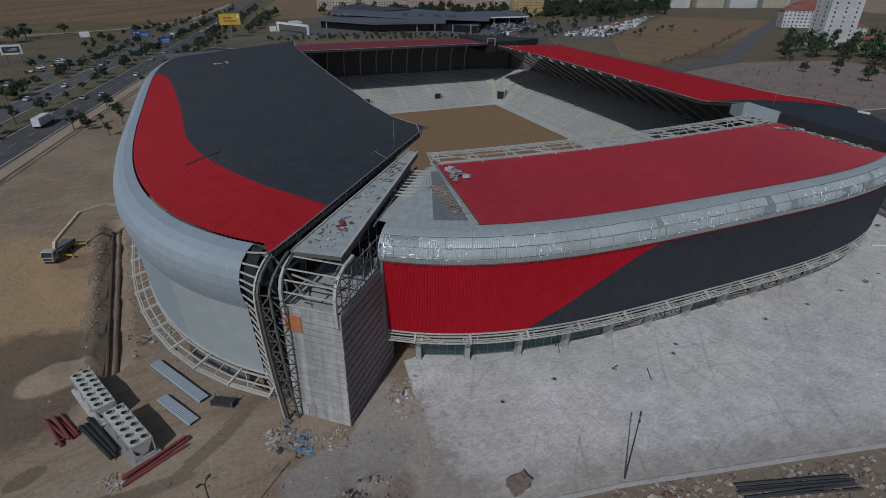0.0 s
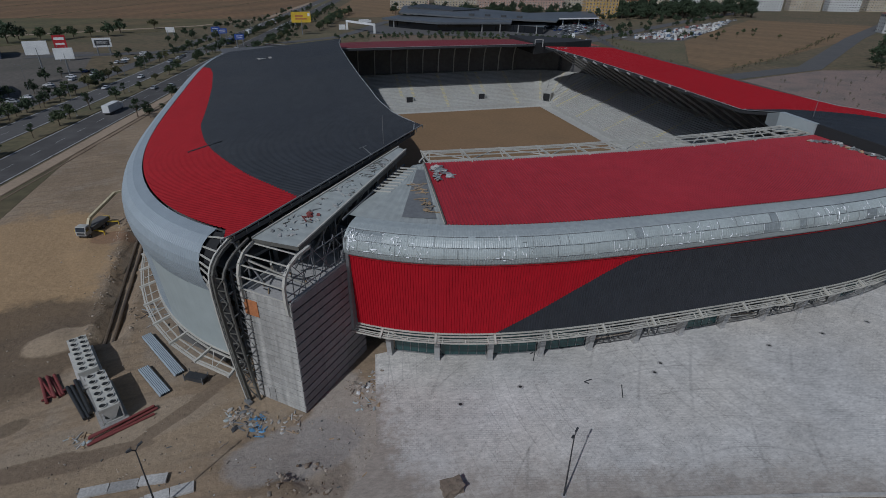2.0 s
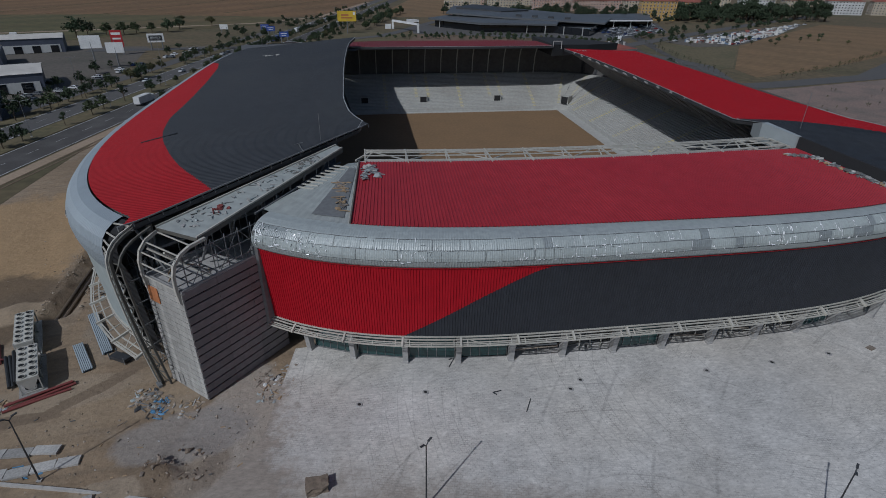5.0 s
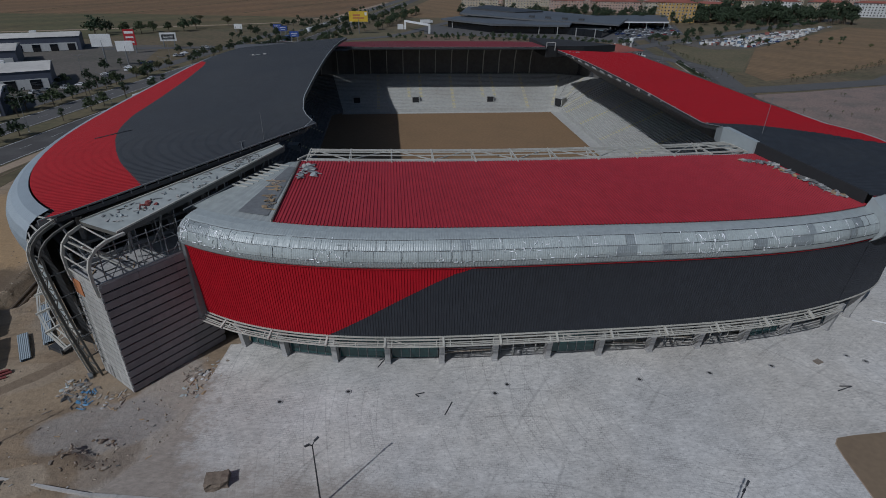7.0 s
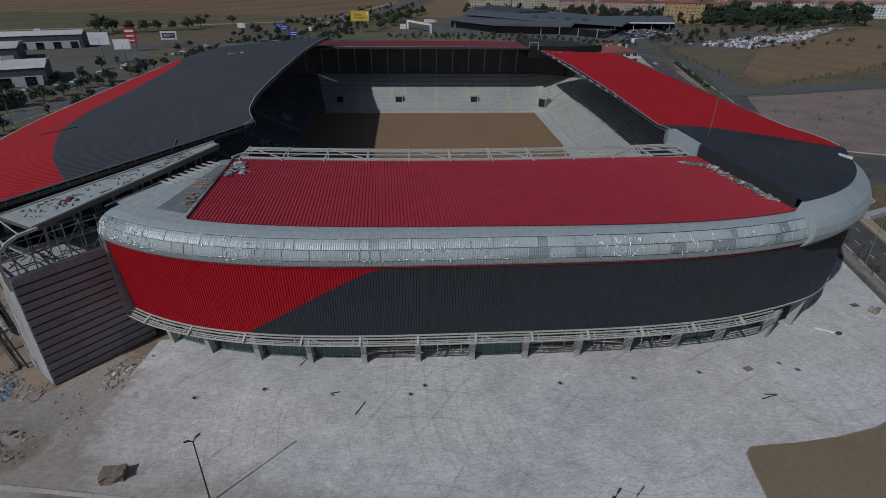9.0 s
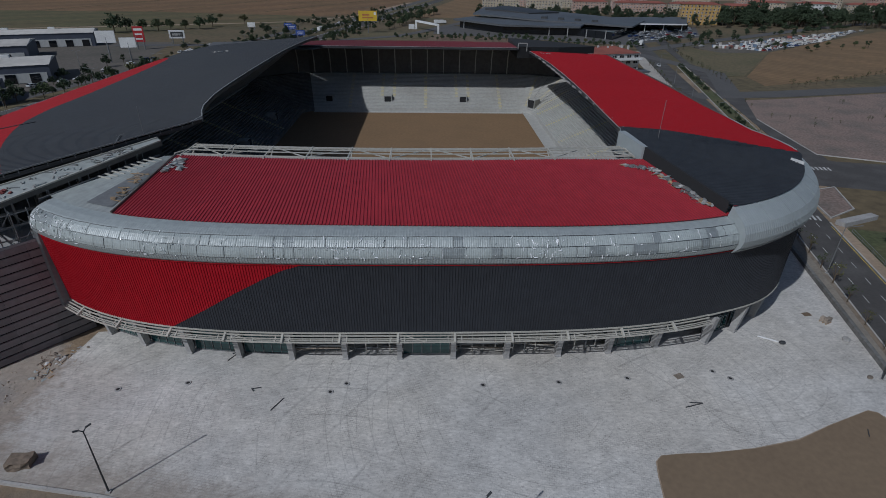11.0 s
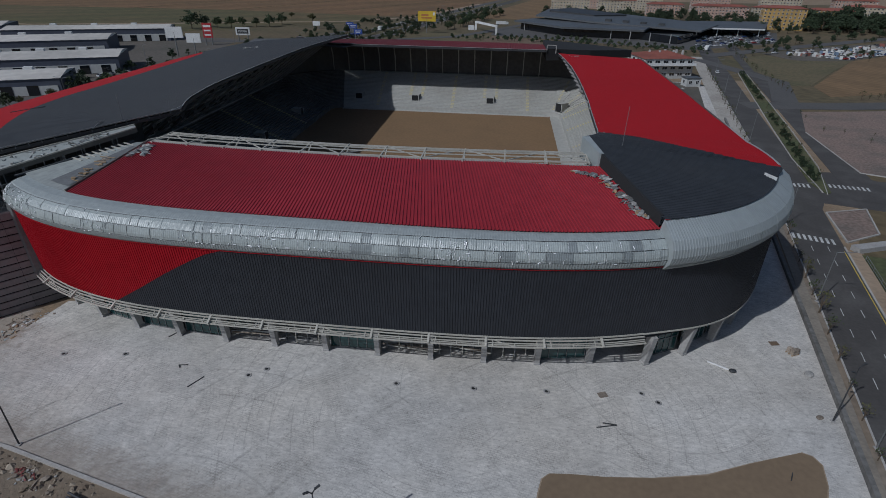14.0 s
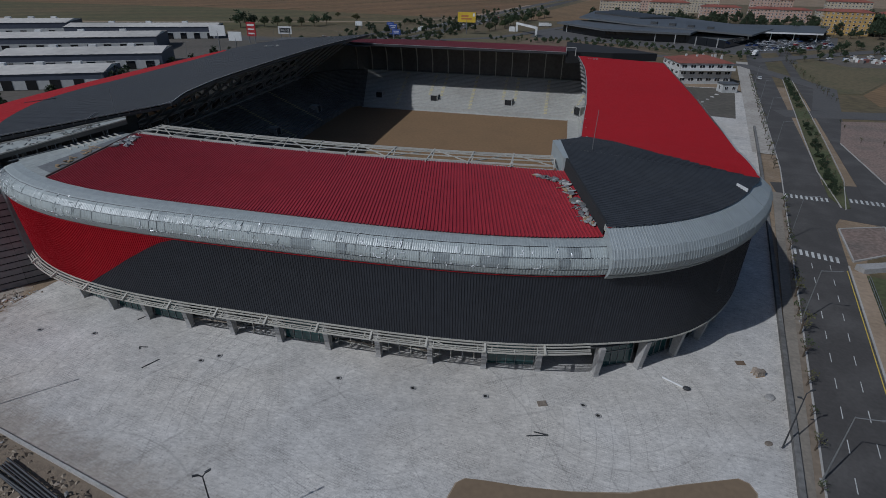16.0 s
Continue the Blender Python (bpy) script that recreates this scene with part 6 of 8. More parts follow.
stack_of_pipes("red_bar", "single red steel pipe lying across the bundle", (-87.6, -75.2), (-83.7, -72.4), 1, 0.15, REDPIPE, 0, 3)
stack_of_pipes("dark_pipes", "dark pipes lying beside a chiller", (-84.8, -73.4), (-81.2, -80.2), 3, 0.24, BLACKPIPE, 0.9, 4)
stack_of_pipes("trench_pipes", "two muddy dark pipes laid in the open trench", (-88.1, -13), (-83.5, -63.5), 2, 0.27, BROWNPIPE, 1.25, 5)
stack_of_pipes("steel_sections", "dark steel sections stacked by the kerb", (-20.0, -110.2), (-7.5, -113.8), 6, 0.13, DARKSTEEL, 1.5, 6, "steel stack")


def sheet_stack(p, q, width, label, material=GALV):
    p, q = Vector(p), Vector(q)
    c, d = (p + q) / 2, q - p
    z = ground_at(c.x, c.y)
    ob = thing("sheet_stack", label, "sheet stack", "stacks of wall sheets", at=(c.x, c.y, z))
    ob.rotation_euler = (0, 0, math.atan2(d.y, d.x))
    for k in range(3):
        bm = bmesh.new()
        rows = []
        for i in range(13):
            y = lerp(-width / 2, width / 2, i / 12)
            zz = 0.18 + k * 0.16 + (0.06 if i % 2 else 0)
            rows.append([(-d.length / 2 + 0.1 * k, y, zz), (d.length / 2 + 0.06 * k, y + 0.03 * k, zz)])
        grid(bm, rows)
        part("sheet", bm, material, ob)
    for t in (-0.35, 0, 0.35):
        bm = bmesh.new()
        box(bm, (d.length * t, 0, 0.08), (0.15, width + 0.2, 0.2))
        part("bearer", bm, TIMBER, ob)
    return ob


sheet_stack((-78.0, -64.2), (-71.9, -74.4), 1.3, "long stack of blue-grey ribbed sheets on timber bearers", WEST_SHEET)
sheet_stack((-76.9, -71.8), (-73.1, -77.9), 1.3, "short stack of blue-grey ribbed sheets on the earth", WEST_SHEET)


def skip(x, y, turn):
    ob = thing("steel_frame_crate", "dark steel crate of fittings under the cladding", "crate", at=(x, y, ground_at(x, y)))
    ob.rotation_euler = (0, 0, radians(turn))
    bm = bmesh.new()
    box(bm, (0, 0, 0.4), (2.8, 1.2, 0.5))
    part("contents", bm, DARKSTEEL, ob)
    for sx in (-1.4, 1.4):
        for sy in (-0.6, 0.6):
            bm = bmesh.new()
            beam(bm, (sx, sy, 0), (sx, sy, 1.1), 0.1)
            part("post", bm, GREYSTEEL, ob)


skip(-69.6, -75.9, -30)


def wheel(parent, x, y, r=0.5, w=0.32):
    bm = bmesh.new()
    tube(bm, (x, y - w / 2, r), (x, y + w / 2, r), r, 14)
    t = part("tyre", bm, BLACKPIPE, parent, "black tyre")
    bm = bmesh.new()
    tube(bm, (x, y - w / 2 - 0.02, r), (x, y + w / 2 + 0.02, r), r * 0.5, 10)
    part("rim", bm, GREYSTEEL, t, "grey rim")


def pump_truck():
    ob = thing("concrete_pump_truck", "white concrete pump truck with unfolded cream boom on outriggers", "truck", at=(-95.8, -23.4, ground_at(-95.8, -23.4) - 0.08))
    ob.rotation_euler = (0, 0, math.atan2(-8.5, -2.7))
    bm = bmesh.new()
    box(bm, (0, 0, 0.95), (8.6, 1.0, 0.3))
    part("chassis", bm, DARKSTEEL, ob)
    bm = bmesh.new()
    prism_pts = [(2.6, 0.9), (4.6, 0.9), (4.6, 1.9), (4.2, 3.0), (2.6, 3.05)]
    a = [bm.verts.new((x, -1.2, z)) for x, z in prism_pts]
    b = [bm.verts.new((x, 1.2, z)) for x, z in prism_pts]
    bm.faces.new(a)
    bm.faces.new(b[::-1])
    for i in range(5):
        bm.faces.new((a[i], b[i], b[(i + 1) % 5], a[(i + 1) % 5]))
    bmesh.ops.bevel(bm, geom=bm.edges[:], offset=0.08, segments=2, affect="EDGES")
    cab = part("cab", bm, DIRTYWHITE, ob, "dusty white cab")
    bm = bmesh.new()
    quad(bm, (4.62, -1.05, 1.95), (4.62, 1.05, 1.95), (4.27, 1.05, 2.88), (4.27, -1.05, 2.88))
    part("windscreen", bm, DARKGLASS, cab, "dark windscreen")
    bm = bmesh.new()
    box(bm, (4.63, 0, 1.45), (0.06, 1.7, 0.5))
    part("grille", bm, DARKSTEEL, cab, "dark grille")
    for sgn in (-1, 1):
        bm = bmesh.new()
        quad(bm, (4.35, sgn * 1.22, 1.9), (3.2, sgn * 1.22, 1.9), (3.2, sgn * 1.22, 2.7), (4.15, sgn * 1.22, 2.7))
        part("side_window", bm, DARKGLASS, cab, "dark side window")
    bm = bmesh.new()
    box(bm, (-1.2, 0, 1.55), (5.8, 2.3, 0.9))
    part("body", bm, DARKWALL, ob, "dark pump body")
    bm = bmesh.new()
    box(bm, (-4.4, 0, 1.3), (1.1, 1.6, 0.9))
    part("hopper", bm, YELLOW, ob, "yellow hopper")
    for x in (3.5, -1.6, -3.0):
        for y in (-1.05, 1.05):
            wheel(ob, x, y)
    for sx, sy in ((1.8, 1), (1.8, -1), (-3.8, 1), (-3.8, -1)):
        bm = bmesh.new()
        beam(bm, (sx * 0.8, sy * 0.8, 1.0), (sx, sy * 3.4, 0.9), 0.25)
        beam(bm, (sx, sy * 3.4, 0.0), (sx, sy * 3.4, 1.0), 0.18)
        part("outrigger", bm, YELLOW, ob, "yellow outrigger")
    pts = [(1.6, 0, 2.1), (0.6, 0.1, 3.6), (-8.0, 1.6, 6.4), (-12.0, 5.4, 6.6), (-13.4, 8.6, 5.6)]
    for k, (p, q) in enumerate(zip(pts, pts[1:])):
        bm = bmesh.new()
        w = 0.62 - 0.09 * k
        beam(bm, p, q, w, w * 1.2)
        part("boom_section", bm, BOOM, ob, "boom section")
    ob.scale = (0.88, 0.88, 0.88)
    return ob


pump_truck()


def lamp_post(x, y, z, h, label, arms, material=DARKSTEEL, name="lamp_post", reach=0.45):
    ob = thing(name, label, "street lamp", "lamp posts", at=(x, y, z))
    bm = bmesh.new()
    tube(bm, (0, 0, 0), (0, 0, h), 0.1, 8, 0.055)
    part("post", bm, material, ob)
    bm = bmesh.new()
    box(bm, (0, 0, 0.06), (0.5, 0.5, 0.16))
    part("base_plate", bm, CONCRETE, ob)
    for ang, dz in arms:
        dx, dy = math.cos(radians(ang)), math.sin(radians(ang))
        bm = bmesh.new()
        tube(bm, (0, 0, h - dz - 0.1), (dx * reach, dy * reach, h - dz + 0.3), 0.055, 6)
        part("arm", bm, material, ob)
        bm = bmesh.new()
        box(bm, None, (0.55, 0.2, 0.1), m=pose(dx * (reach + 0.2), dy * (reach + 0.2), h - dz + 0.36, 0, -14, ang))
        part("lamp_head", bm, material, ob)
    return ob


lamp_post(-30.3, -104.0, 0.06, 8.8, "dark two-armed lamp post on the kerb", [(42, 0), (222, 0)], reach=0.32)
lamp_post(-70.7, -95.4, 0.0, 8.8, "dark two-armed lamp post beside stacked slabs", [(42, 0), (222, 0)], reach=0.32)
lamp_post(7.8, -112.2, 0.06, 8.8, "dark two-armed lamp post at the kerb near the earth patch", [(42, 0), (222, 0)], reach=0.32)
lamp_post(64.8, -88.2, 0.06, 8.6, "dark two-armed lamp post beside the low wall", [(20, 0), (200, 0.9)])

# rock, slabs, rubble, sheeting
def rock(x, y, s, turn, seed, label, material=RUBBLE, name="boulder", flat_k=0.7, z=None):
    rng = random.Random(seed)
    bm = bmesh.new()
    bmesh.ops.create_icosphere(bm, subdivisions=2, radius=s / 2)
    for v in bm.verts:
        v.co = Vector((v.co.x * 1.25, v.co.y * 0.85, v.co.z * flat_k)) * (1 + 0.28 * noise.noise(v.co * 1.4 + Vector((seed, 0, 0))))
    ob = part(name, bm, material)
    ob.matrix_basis = pose(x, y, (ground_at(x, y) if z is None else z) + s * flat_k * 0.28, 0, 0, turn)
    return tagged(ob, label, "rock")


def concrete_lump(x, y):
    bm = bmesh.new()
    prism(bm, [(-1.5, -0.9), (1.3, -1.0), (1.5, 0.7), (-1.2, 0.9)], 0, 1.3)
    bmesh.ops.subdivide_edges(bm, edges=bm.edges[:], cuts=2, use_grid_fill=True)
    for v in bm.verts:
        v.co += Vector((noise.noise(v.co * 1.1), noise.noise(v.co * 1.1 + Vector((5, 0, 0))), noise.noise(v.co + Vector((0, 7, 0))) * 0.8)) * 0.32
        if v.co.z < 0.3:
            v.co.z = 0.0
    ob = part("concrete_lump", bm, LUMP)
    ob.matrix_basis = pose(x, y, 0.05, 0, 0, 12) @ Matrix.Scale(0.85, 4)
    return tagged(ob, "broken grey-brown lump of concrete on the apron", "rubble")


concrete_lump(-41.4, -100.4)
rock(66.1, -79.5, 1.3, 40, 6, "pale heap of mortar at the low wall", PALE_RUBBLE, flat_k=0.4, z=0.05)
rock(63.5, -87.7, 0.8, 30, 9, "brown clod of earth near the low wall", flat_k=0.35, z=0.05)
rock(64.4, -70.8, 0.9, 10, 5, "flat pale stone on the apron", PALE_RUBBLE, flat_k=0.2, z=0.05)


def block_stack(x, y, turn):
    """Two courses of square stone blocks on a pallet."""
    ob = thing("block_stack", "small stack of brown stone blocks on a pallet", "stone stack", at=(x, y, 0.06))
    ob.rotation_euler = (0, 0, radians(turn))
    bm = bmesh.new()
    for yy in (-0.5, 0, 0.5):
        box(bm, (0, yy, 0.07), (1.4, 0.14, 0.14))
    part("pallet", bm, TIMBER, ob)
    bm = bmesh.new()
    box(bm, (0, 0, 0), (0.6, 0.56, 0.4))
    bmesh.ops.bevel(bm, geom=bm.edges[:], offset=0.03, segments=1, affect="EDGES")
    me = mesh_of("block", bm, RUBBLE)
    for i in range(2):
        for j in range(2):
            for k in range(2):
                if (i, j, k) != (1, 1, 1):
                    piece("block", me, ob, pose(-0.32 + 0.64 * i, -0.3 + 0.6 * j, 0.35 + 0.41 * k, 0, 0, 4 * (i - j)))


block_stack(65.9, -74.9, 25)
bm = bmesh.new()
box(bm, (0, 0, 0.08), (1.3, 0.9, 0.1))
bmesh.ops.bevel(bm, geom=bm.edges[:], offset=0.03, segments=1, affect="EDGES")
ob = part("stone_slab", bm, MUD)
ob.matrix_basis = pose(64.2, -72.9, 0.06, 0, 0, 10)
tagged(ob, "dark flat stone slab lying on the apron", "slab")


def slab_pile(name, label, p, q, w, n, seed):
    rng = random.Random(seed)
    p, q = Vector(p), Vector(q)
    c, d = (p + q) / 2, q - p
    ob = thing(name, label, "slab pile", at=(c.x, c.y, ground_at(c.x, c.y)))
    ob.rotation_euler = (0, 0, math.atan2(d.y, d.x))
    for k in range(n):
        bm = bmesh.new()
        box(bm, (lerp(-d.length / 2, d.length / 2, (k + 0.5) / n), rng.uniform(-0.15, 0.15), 0.2 + 0.05 * rng.random()), (d.length / n - 0.08, w, 0.25), rng.uniform(-4, 4))
        part("slab", bm, PALE_RUBBLE, ob)


slab_pile("precast_slabs", "row of pale precast slabs lying on the earth", (-79.0, -91.2), (-70.5, -91.4), 1.2, 3, 1)
slab_pile("precast_slabs", "pale broken slabs with blue sheeting by a lamp post", (-77.0, -94.6), (-67.6, -93.2), 1.3, 4, 2)
slab_pile("precast_slabs", "pale slab lying by the kerb", (-64.6, -98.4), (-63.6, -101.6), 0.9, 1, 3)


def heap_at(x, y, rx, ry):
    return lambda u, v: Vector((x + rx * (2 * u - 1), y + ry * (2 * v - 1), ground_at(x + rx * (2 * u - 1), y + ry * (2 * v - 1))))


litter("blue_sheeting", "crumpled blue and white plastic sheeting and waste at the tower foot", heap_at(-61.6, -85.9, 1.0, 2.0), None, 80, 41, [BLUEPLASTIC, BLUEPLASTIC, RUBBLE, PALE_RUBBLE, DARKSTEEL], (0.25, 0.75), 0.2)
litter("brown_rubble", "brown and white broken blocks and bags by the tower", heap_at(-63.8, -84.2, 1.5, 1.7), None, 50, 52, [RUBBLE, RUBBLE, PALE_RUBBLE, FILM, DARKSTEEL, TIMBER], (0.3, 0.9), 0.3)
litter("wall_foot_rubble", "tan rubble and timber spread before the tower front", heap_at(-58.2, -86.6, 1.8, 1.6), None, 40, 53, [RUBBLE, SAND, PALE_RUBBLE, TIMBER], (0.2, 0.7), 0.25)
litter("earth_clods", "dark clods of dug earth round a pit", heap_at(-57.2, -95.6, 3.2, 2.2), None, 60, 54, [LUMP, MUD, RUBBLE], (0.25, 0.8), 0.05)
litter("blue_scrap", "blue plastic scraps beside broken slabs", heap_at(-73.0, -94.0, 2.0, 0.9), None, 18, 42, [BLUEPLASTIC, PALE_RUBBLE, DARKSTEEL], (0.3, 0.8), 0.3)
litter("tower_rubble", "rubble, timber and cement bags along the tower wall", heap_at(-47.8, -83.2, 2.4, 3.6), None, 70, 43, [RUBBLE, RUBBLE, PALE_RUBBLE, TIMBER, FILM], (0.2, 0.8), 0.35)
litter("cement_bags", "white torn bags and rubble beside the apron", heap_at(-48.3, -82.6, 1.3, 1.0), None, 16, 44, [WHITE, PALE_RUBBLE, RUBBLE, DARKSTEEL], (0.4, 1.0), 0.15)
litter("scrap_iron", "dark scrap steel at the foot of the end frame", heap_at(-63.5, -84.6, 1.4, 1.6), None, 26, 45, [DARKSTEEL, GREYSTEEL, RUBBLE], (0.4, 1.1), 0.7)
litter("chiller_packing", "packing waste beside a chiller", heap_at(-81.4, -83.4, 1.4, 0.9), None, 22, 46, [PALE_RUBBLE, FILM, TIMBER], (0.3, 0.8), 0.45)
litter("site_scrap", "scattered stones and scrap on the bare earth", lambda u, v: Vector((lerp(-84, -50, u), lerp(-100, -86, v), ground_at(lerp(-84, -50, u), lerp(-100, -86, v)))), None, 110, 47, [RUBBLE, RUBBLE, DARKWALL, PALE_RUBBLE, TIMBER], (0.12, 0.45), 0.2)
litter("yard_scrap", "scattered stones and boards beside the trench", lambda u, v: Vector((lerp(-81, -68, u), lerp(-66, -20, v), ground_at(lerp(-81, -68, u), lerp(-66, -20, v)))), None, 60, 48, [RUBBLE, PALE_RUBBLE, TIMBER, DARKSTEEL], (0.2, 0.7), 0.35)
litter("kerb_rubble", "brown rubble and weeds beyond the kerb", lambda u, v: Vector((lerp(-30, 20, u), -105.3 - 0.25 * (lerp(-30, 20, u) + 30) - 6 * v, ground_at(lerp(-30, 20, u), -105.3 - 0.25 * (lerp(-30, 20, u) + 30) - 6 * v))), None, 120, 49, [RUBBLE, RUBBLE, DIRT, PALE_RUBBLE], (0.2, 0.9), 0.12)
litter("kerb_heap", "heap of red and grey broken blocks beyond the kerb", heap_at(-26.5, -107.6, 1.6, 0.9), None, 26, 50, [RUBBLE, REDPIPE, PALE_RUBBLE], (0.3, 0.8), 0.1)
litter("scrap_sheet", "thin boards and duct ends lying beside the stand", heap_at(-77.5, -57.0, 2.2, 3.0), None, 16, 51, [DARKSTEEL, GALV, TIMBER], (0.5, 1.4), 0.6)

# small stones, clods and chips trodden into the earth
rng = random.Random(77)
vl, fl = [], []
for k in range(3700):
    zone = rng.random()
    if k >= 3000:
        t = rng.random()
        side = rng.choice((-1, 1))
        x, y = lerp(-88.3, -83.4, t) + side * rng.uniform(1.9, 4.4), lerp(-12, -63, t)
    elif k >= 1100:
        x = rng.uniform(-34, 34)
        y = -105.0 - 0.25 * (x + 30) - 7.5 * rng.random() ** 1.3
    elif zone < 0.4:
        x, y = rng.uniform(-88, -46.5), rng.uniform(-101, -80)
    elif zone < 0.6:
        x, y = rng.uniform(-84, -68), rng.uniform(-80, -10)
    elif zone < 0.8:
        x, y = rng.gauss(-49, 2.6), rng.uniform(-97, -78)
    else:
        x, y = rng.uniform(-100, -86), rng.uniform(-78, -5)
    if x > -55.8 and y > -85 and x < -49 and (y + 85.5) > (x + 55.8) * 1.15 - 1:
        continue
    s = 0.06 + (0.18 if k < 1100 else 0.45 if k < 3000 else 0.26) * rng.random() ** 3
    zz, a, i = ground_at(x, y), rng.uniform(0, 3), len(vl)
    for q in range(4):
        w = a + q * math.pi / 2
        vl.append((x + s * math.cos(w) * rng.uniform(0.6, 1.3), y + s * math.sin(w) * rng.uniform(0.6, 1.3), zz - 0.04))
    vl.append((x + s * rng.uniform(-0.3, 0.3), y + s * rng.uniform(-0.3, 0.3), zz + s * rng.uniform(0.4, 0.9)))
    fl += [(i + q, i + (q + 1) % 4, i + 4) for q in range(4)]
me = bpy.data.meshes.new("loose_stones")
me.from_pydata(vl, [], fl)
me.materials.append(CHIPS)
tagged(new("loose_stones", me), "small loose stones and chips strewn over the earth", "stones", "", "stuff")

# drains in the apron; a flat black disc paints the shade of each hollow
def drain(x, y, r=0.55):
    ob = thing("drain_shaft", "open drain shaft with dusty rim in the apron", "drain", "drain shafts", at=(x, y, 0.06))
    bm = bmesh.new()
    n = 10
    for r0, r1, z0, z1 in ((r + 0.22, r + 0.15, 0, 0.1), (r + 0.15, r, 0.1, 0.08)):
        a = [bm.verts.new((r0 * math.cos(i * math.tau / n), r0 * math.sin(i * math.tau / n), z0)) for i in range(n)]
        b = [bm.verts.new((r1 * math.cos(i * math.tau / n), r1 * math.sin(i * math.tau / n), z1)) for i in range(n)]
        for i in range(n):
            bm.faces.new((a[i], a[(i + 1) % n], b[(i + 1) % n], b[i]))
    part("rim", bm, CONCRETE, ob)
    bm = bmesh.new()
    bmesh.ops.create_circle(bm, cap_ends=True, segments=n, radius=r, matrix=Matrix.Translation((0, 0, 0.03)))
    part("shaft", bm, BLACKPIPE, ob, "flat black disc in place of the shaded hollow")


for x, y in ((-28.5, -87.7), (-7.7, -88.1), (-9.6, -89.6), (10.3, -88.6), (30.0, -87.5), (42.3, -86.3), (44.1, -87.7), (-37.0, -88.8), (20.5, -88.2)):
    drain(x, y, 0.24)
bm = bmesh.new()
box(bm, (0, 0, 0.06), (1.15, 0.85, 0.14))
ob = part("stone_slab", bm, RUBBLE)
ob.matrix_basis = pose(37.2, -87.2, 0.06, 0, 0, 20)
tagged(ob, "square brown stone slab lying on the apron", "slab")


def bar_on_apron(x, y, turn, length, bend=0.0):
    """A bar lying on the concrete; bend: how far a second limb runs back from its end."""
    bm = bmesh.new()
    beam(bm, (-length / 2, 0, 0.05), (length / 2, 0, 0.05), 0.1)
    if bend:
        beam(bm, (length / 2, 0, 0.06), (length / 2 - bend, 0.55, 0.1), 0.1)
    ob = part("steel_bar", bm, DARKSTEEL)
    ob.matrix_basis = pose(x, y, 0.06, 0, 0, turn)
    tagged(ob, "bent dark steel bar lying on the apron" if bend else "straight dark steel bar lying on the apron", "steel bar", "bars on the apron")


for x, y, turn, n, bend in ((-19.3, -88.8, 190, 1.2, 0.3), (-15.9, -91.7, 62, 2.4, 0), (36.9, -92.6, 15, 2.6, 1.6), (-24.2, -82.3, 60, 2.2, 0.9), (56.0, -97.4, 60, 1.3, 0.0)):
    bar_on_apron(x, y, turn, n, bend)
lying = thing("fallen_lamp", "white lamp post lying on the apron with dark head", "street lamp", at=(52.9, -78.6, 0.06))
bm = bmesh.new()
tube(bm, (0, 0, 0.15), (2.4, -1.45, 0.15), 0.14, 8)
part("post", bm, WHITE, lying)
bm = bmesh.new()
bmesh.ops.create_icosphere(bm, subdivisions=2, radius=0.42, matrix=Matrix.Translation((2.8, -1.7, 0.25)) @ Matrix.Diagonal((1.2, 0.9, 0.6, 1)))
part("lamp_head", bm, DARKSTEEL, lying)

# kerbs of the apron
def kerb_line(name, pts, w, h, material, label, piece_len=3.0):
    holder = thing(name, label, "kerb", kind="structure")
    for a, b in zip(pts, pts[1:]):
        a, b = Vector(a), Vector(b)
        n = max(1, round((b - a).length / piece_len))
        turn = math.degrees(math.atan2((b - a).y, (b - a).x))
        bm = bmesh.new()
        box(bm, (0, 0, 0), ((b - a).length / n - 0.03, w, h + 0.3))
        me = mesh_of("kerb_stone", bm, material)
        for i in range(n):
            c = a.lerp(b, (i + 0.5) / n)
            piece("kerb_stone", me, holder, pose(c.x, c.y, h / 2 - 0.1, 0, 0, turn))
    return holder


kerb_line("kerb_front", [(-54.2, -100.7), (-31, -104.6), (-1, -111.4), (40, -121.8)], 0.35, 0.22, KERB, "pale kerb along the apron")
kerb_line("kerb_west", [(-76.4, -95.0), (-66.5, -97.3), (-54.2, -100.7)], 0.3, 0.2, KERB, "pale kerb on the bare earth")
kerb_line("wall_low", [(60.2, -112.5), (64.7, -94.3), (73.4, -59.2), (80.5, -31), (92.5, 17.5), (104, 66)], 0.6, 0.75, OLDWALL, "low dark grey wall beside the pavement", 4.0)

# ---- roads, fields and pavements ----
def strip(name, line, width, z, material, label, category):
    """A flat band along a plan line."""
    bm = bmesh.new()
    left, right = [], []
    for i, p in enumerate(line):
        a, b = Vector(line[max(0, i - 1)]), Vector(line[min(len(line) - 1, i + 1)])
        t = (b - a).normalized()
        n = Vector((-t.y, t.x)) * width / 2
        left.append((p[0] + n.x, p[1] + n.y))
        right.append((p[0] - n.x, p[1] - n.y))
    va = [bm.verts.new((x, y, z)) for x, y in left]
    vb = [bm.verts.new((x, y, z)) for x, y in right]
    wa = [bm.verts.new((x, y, z - 0.4)) for x, y in left]
    wb = [bm.verts.new((x, y, z - 0.4)) for x, y in right]
    for i in range(len(line) - 1):
        bm.faces.new((vb[i], vb[i + 1], va[i + 1], va[i]))
        bm.faces.new((va[i], va[i + 1], wa[i + 1], wa[i]))
        bm.faces.new((wb[i], wb[i + 1], vb[i + 1], vb[i]))
    return structure(name, bm, material, label, category)


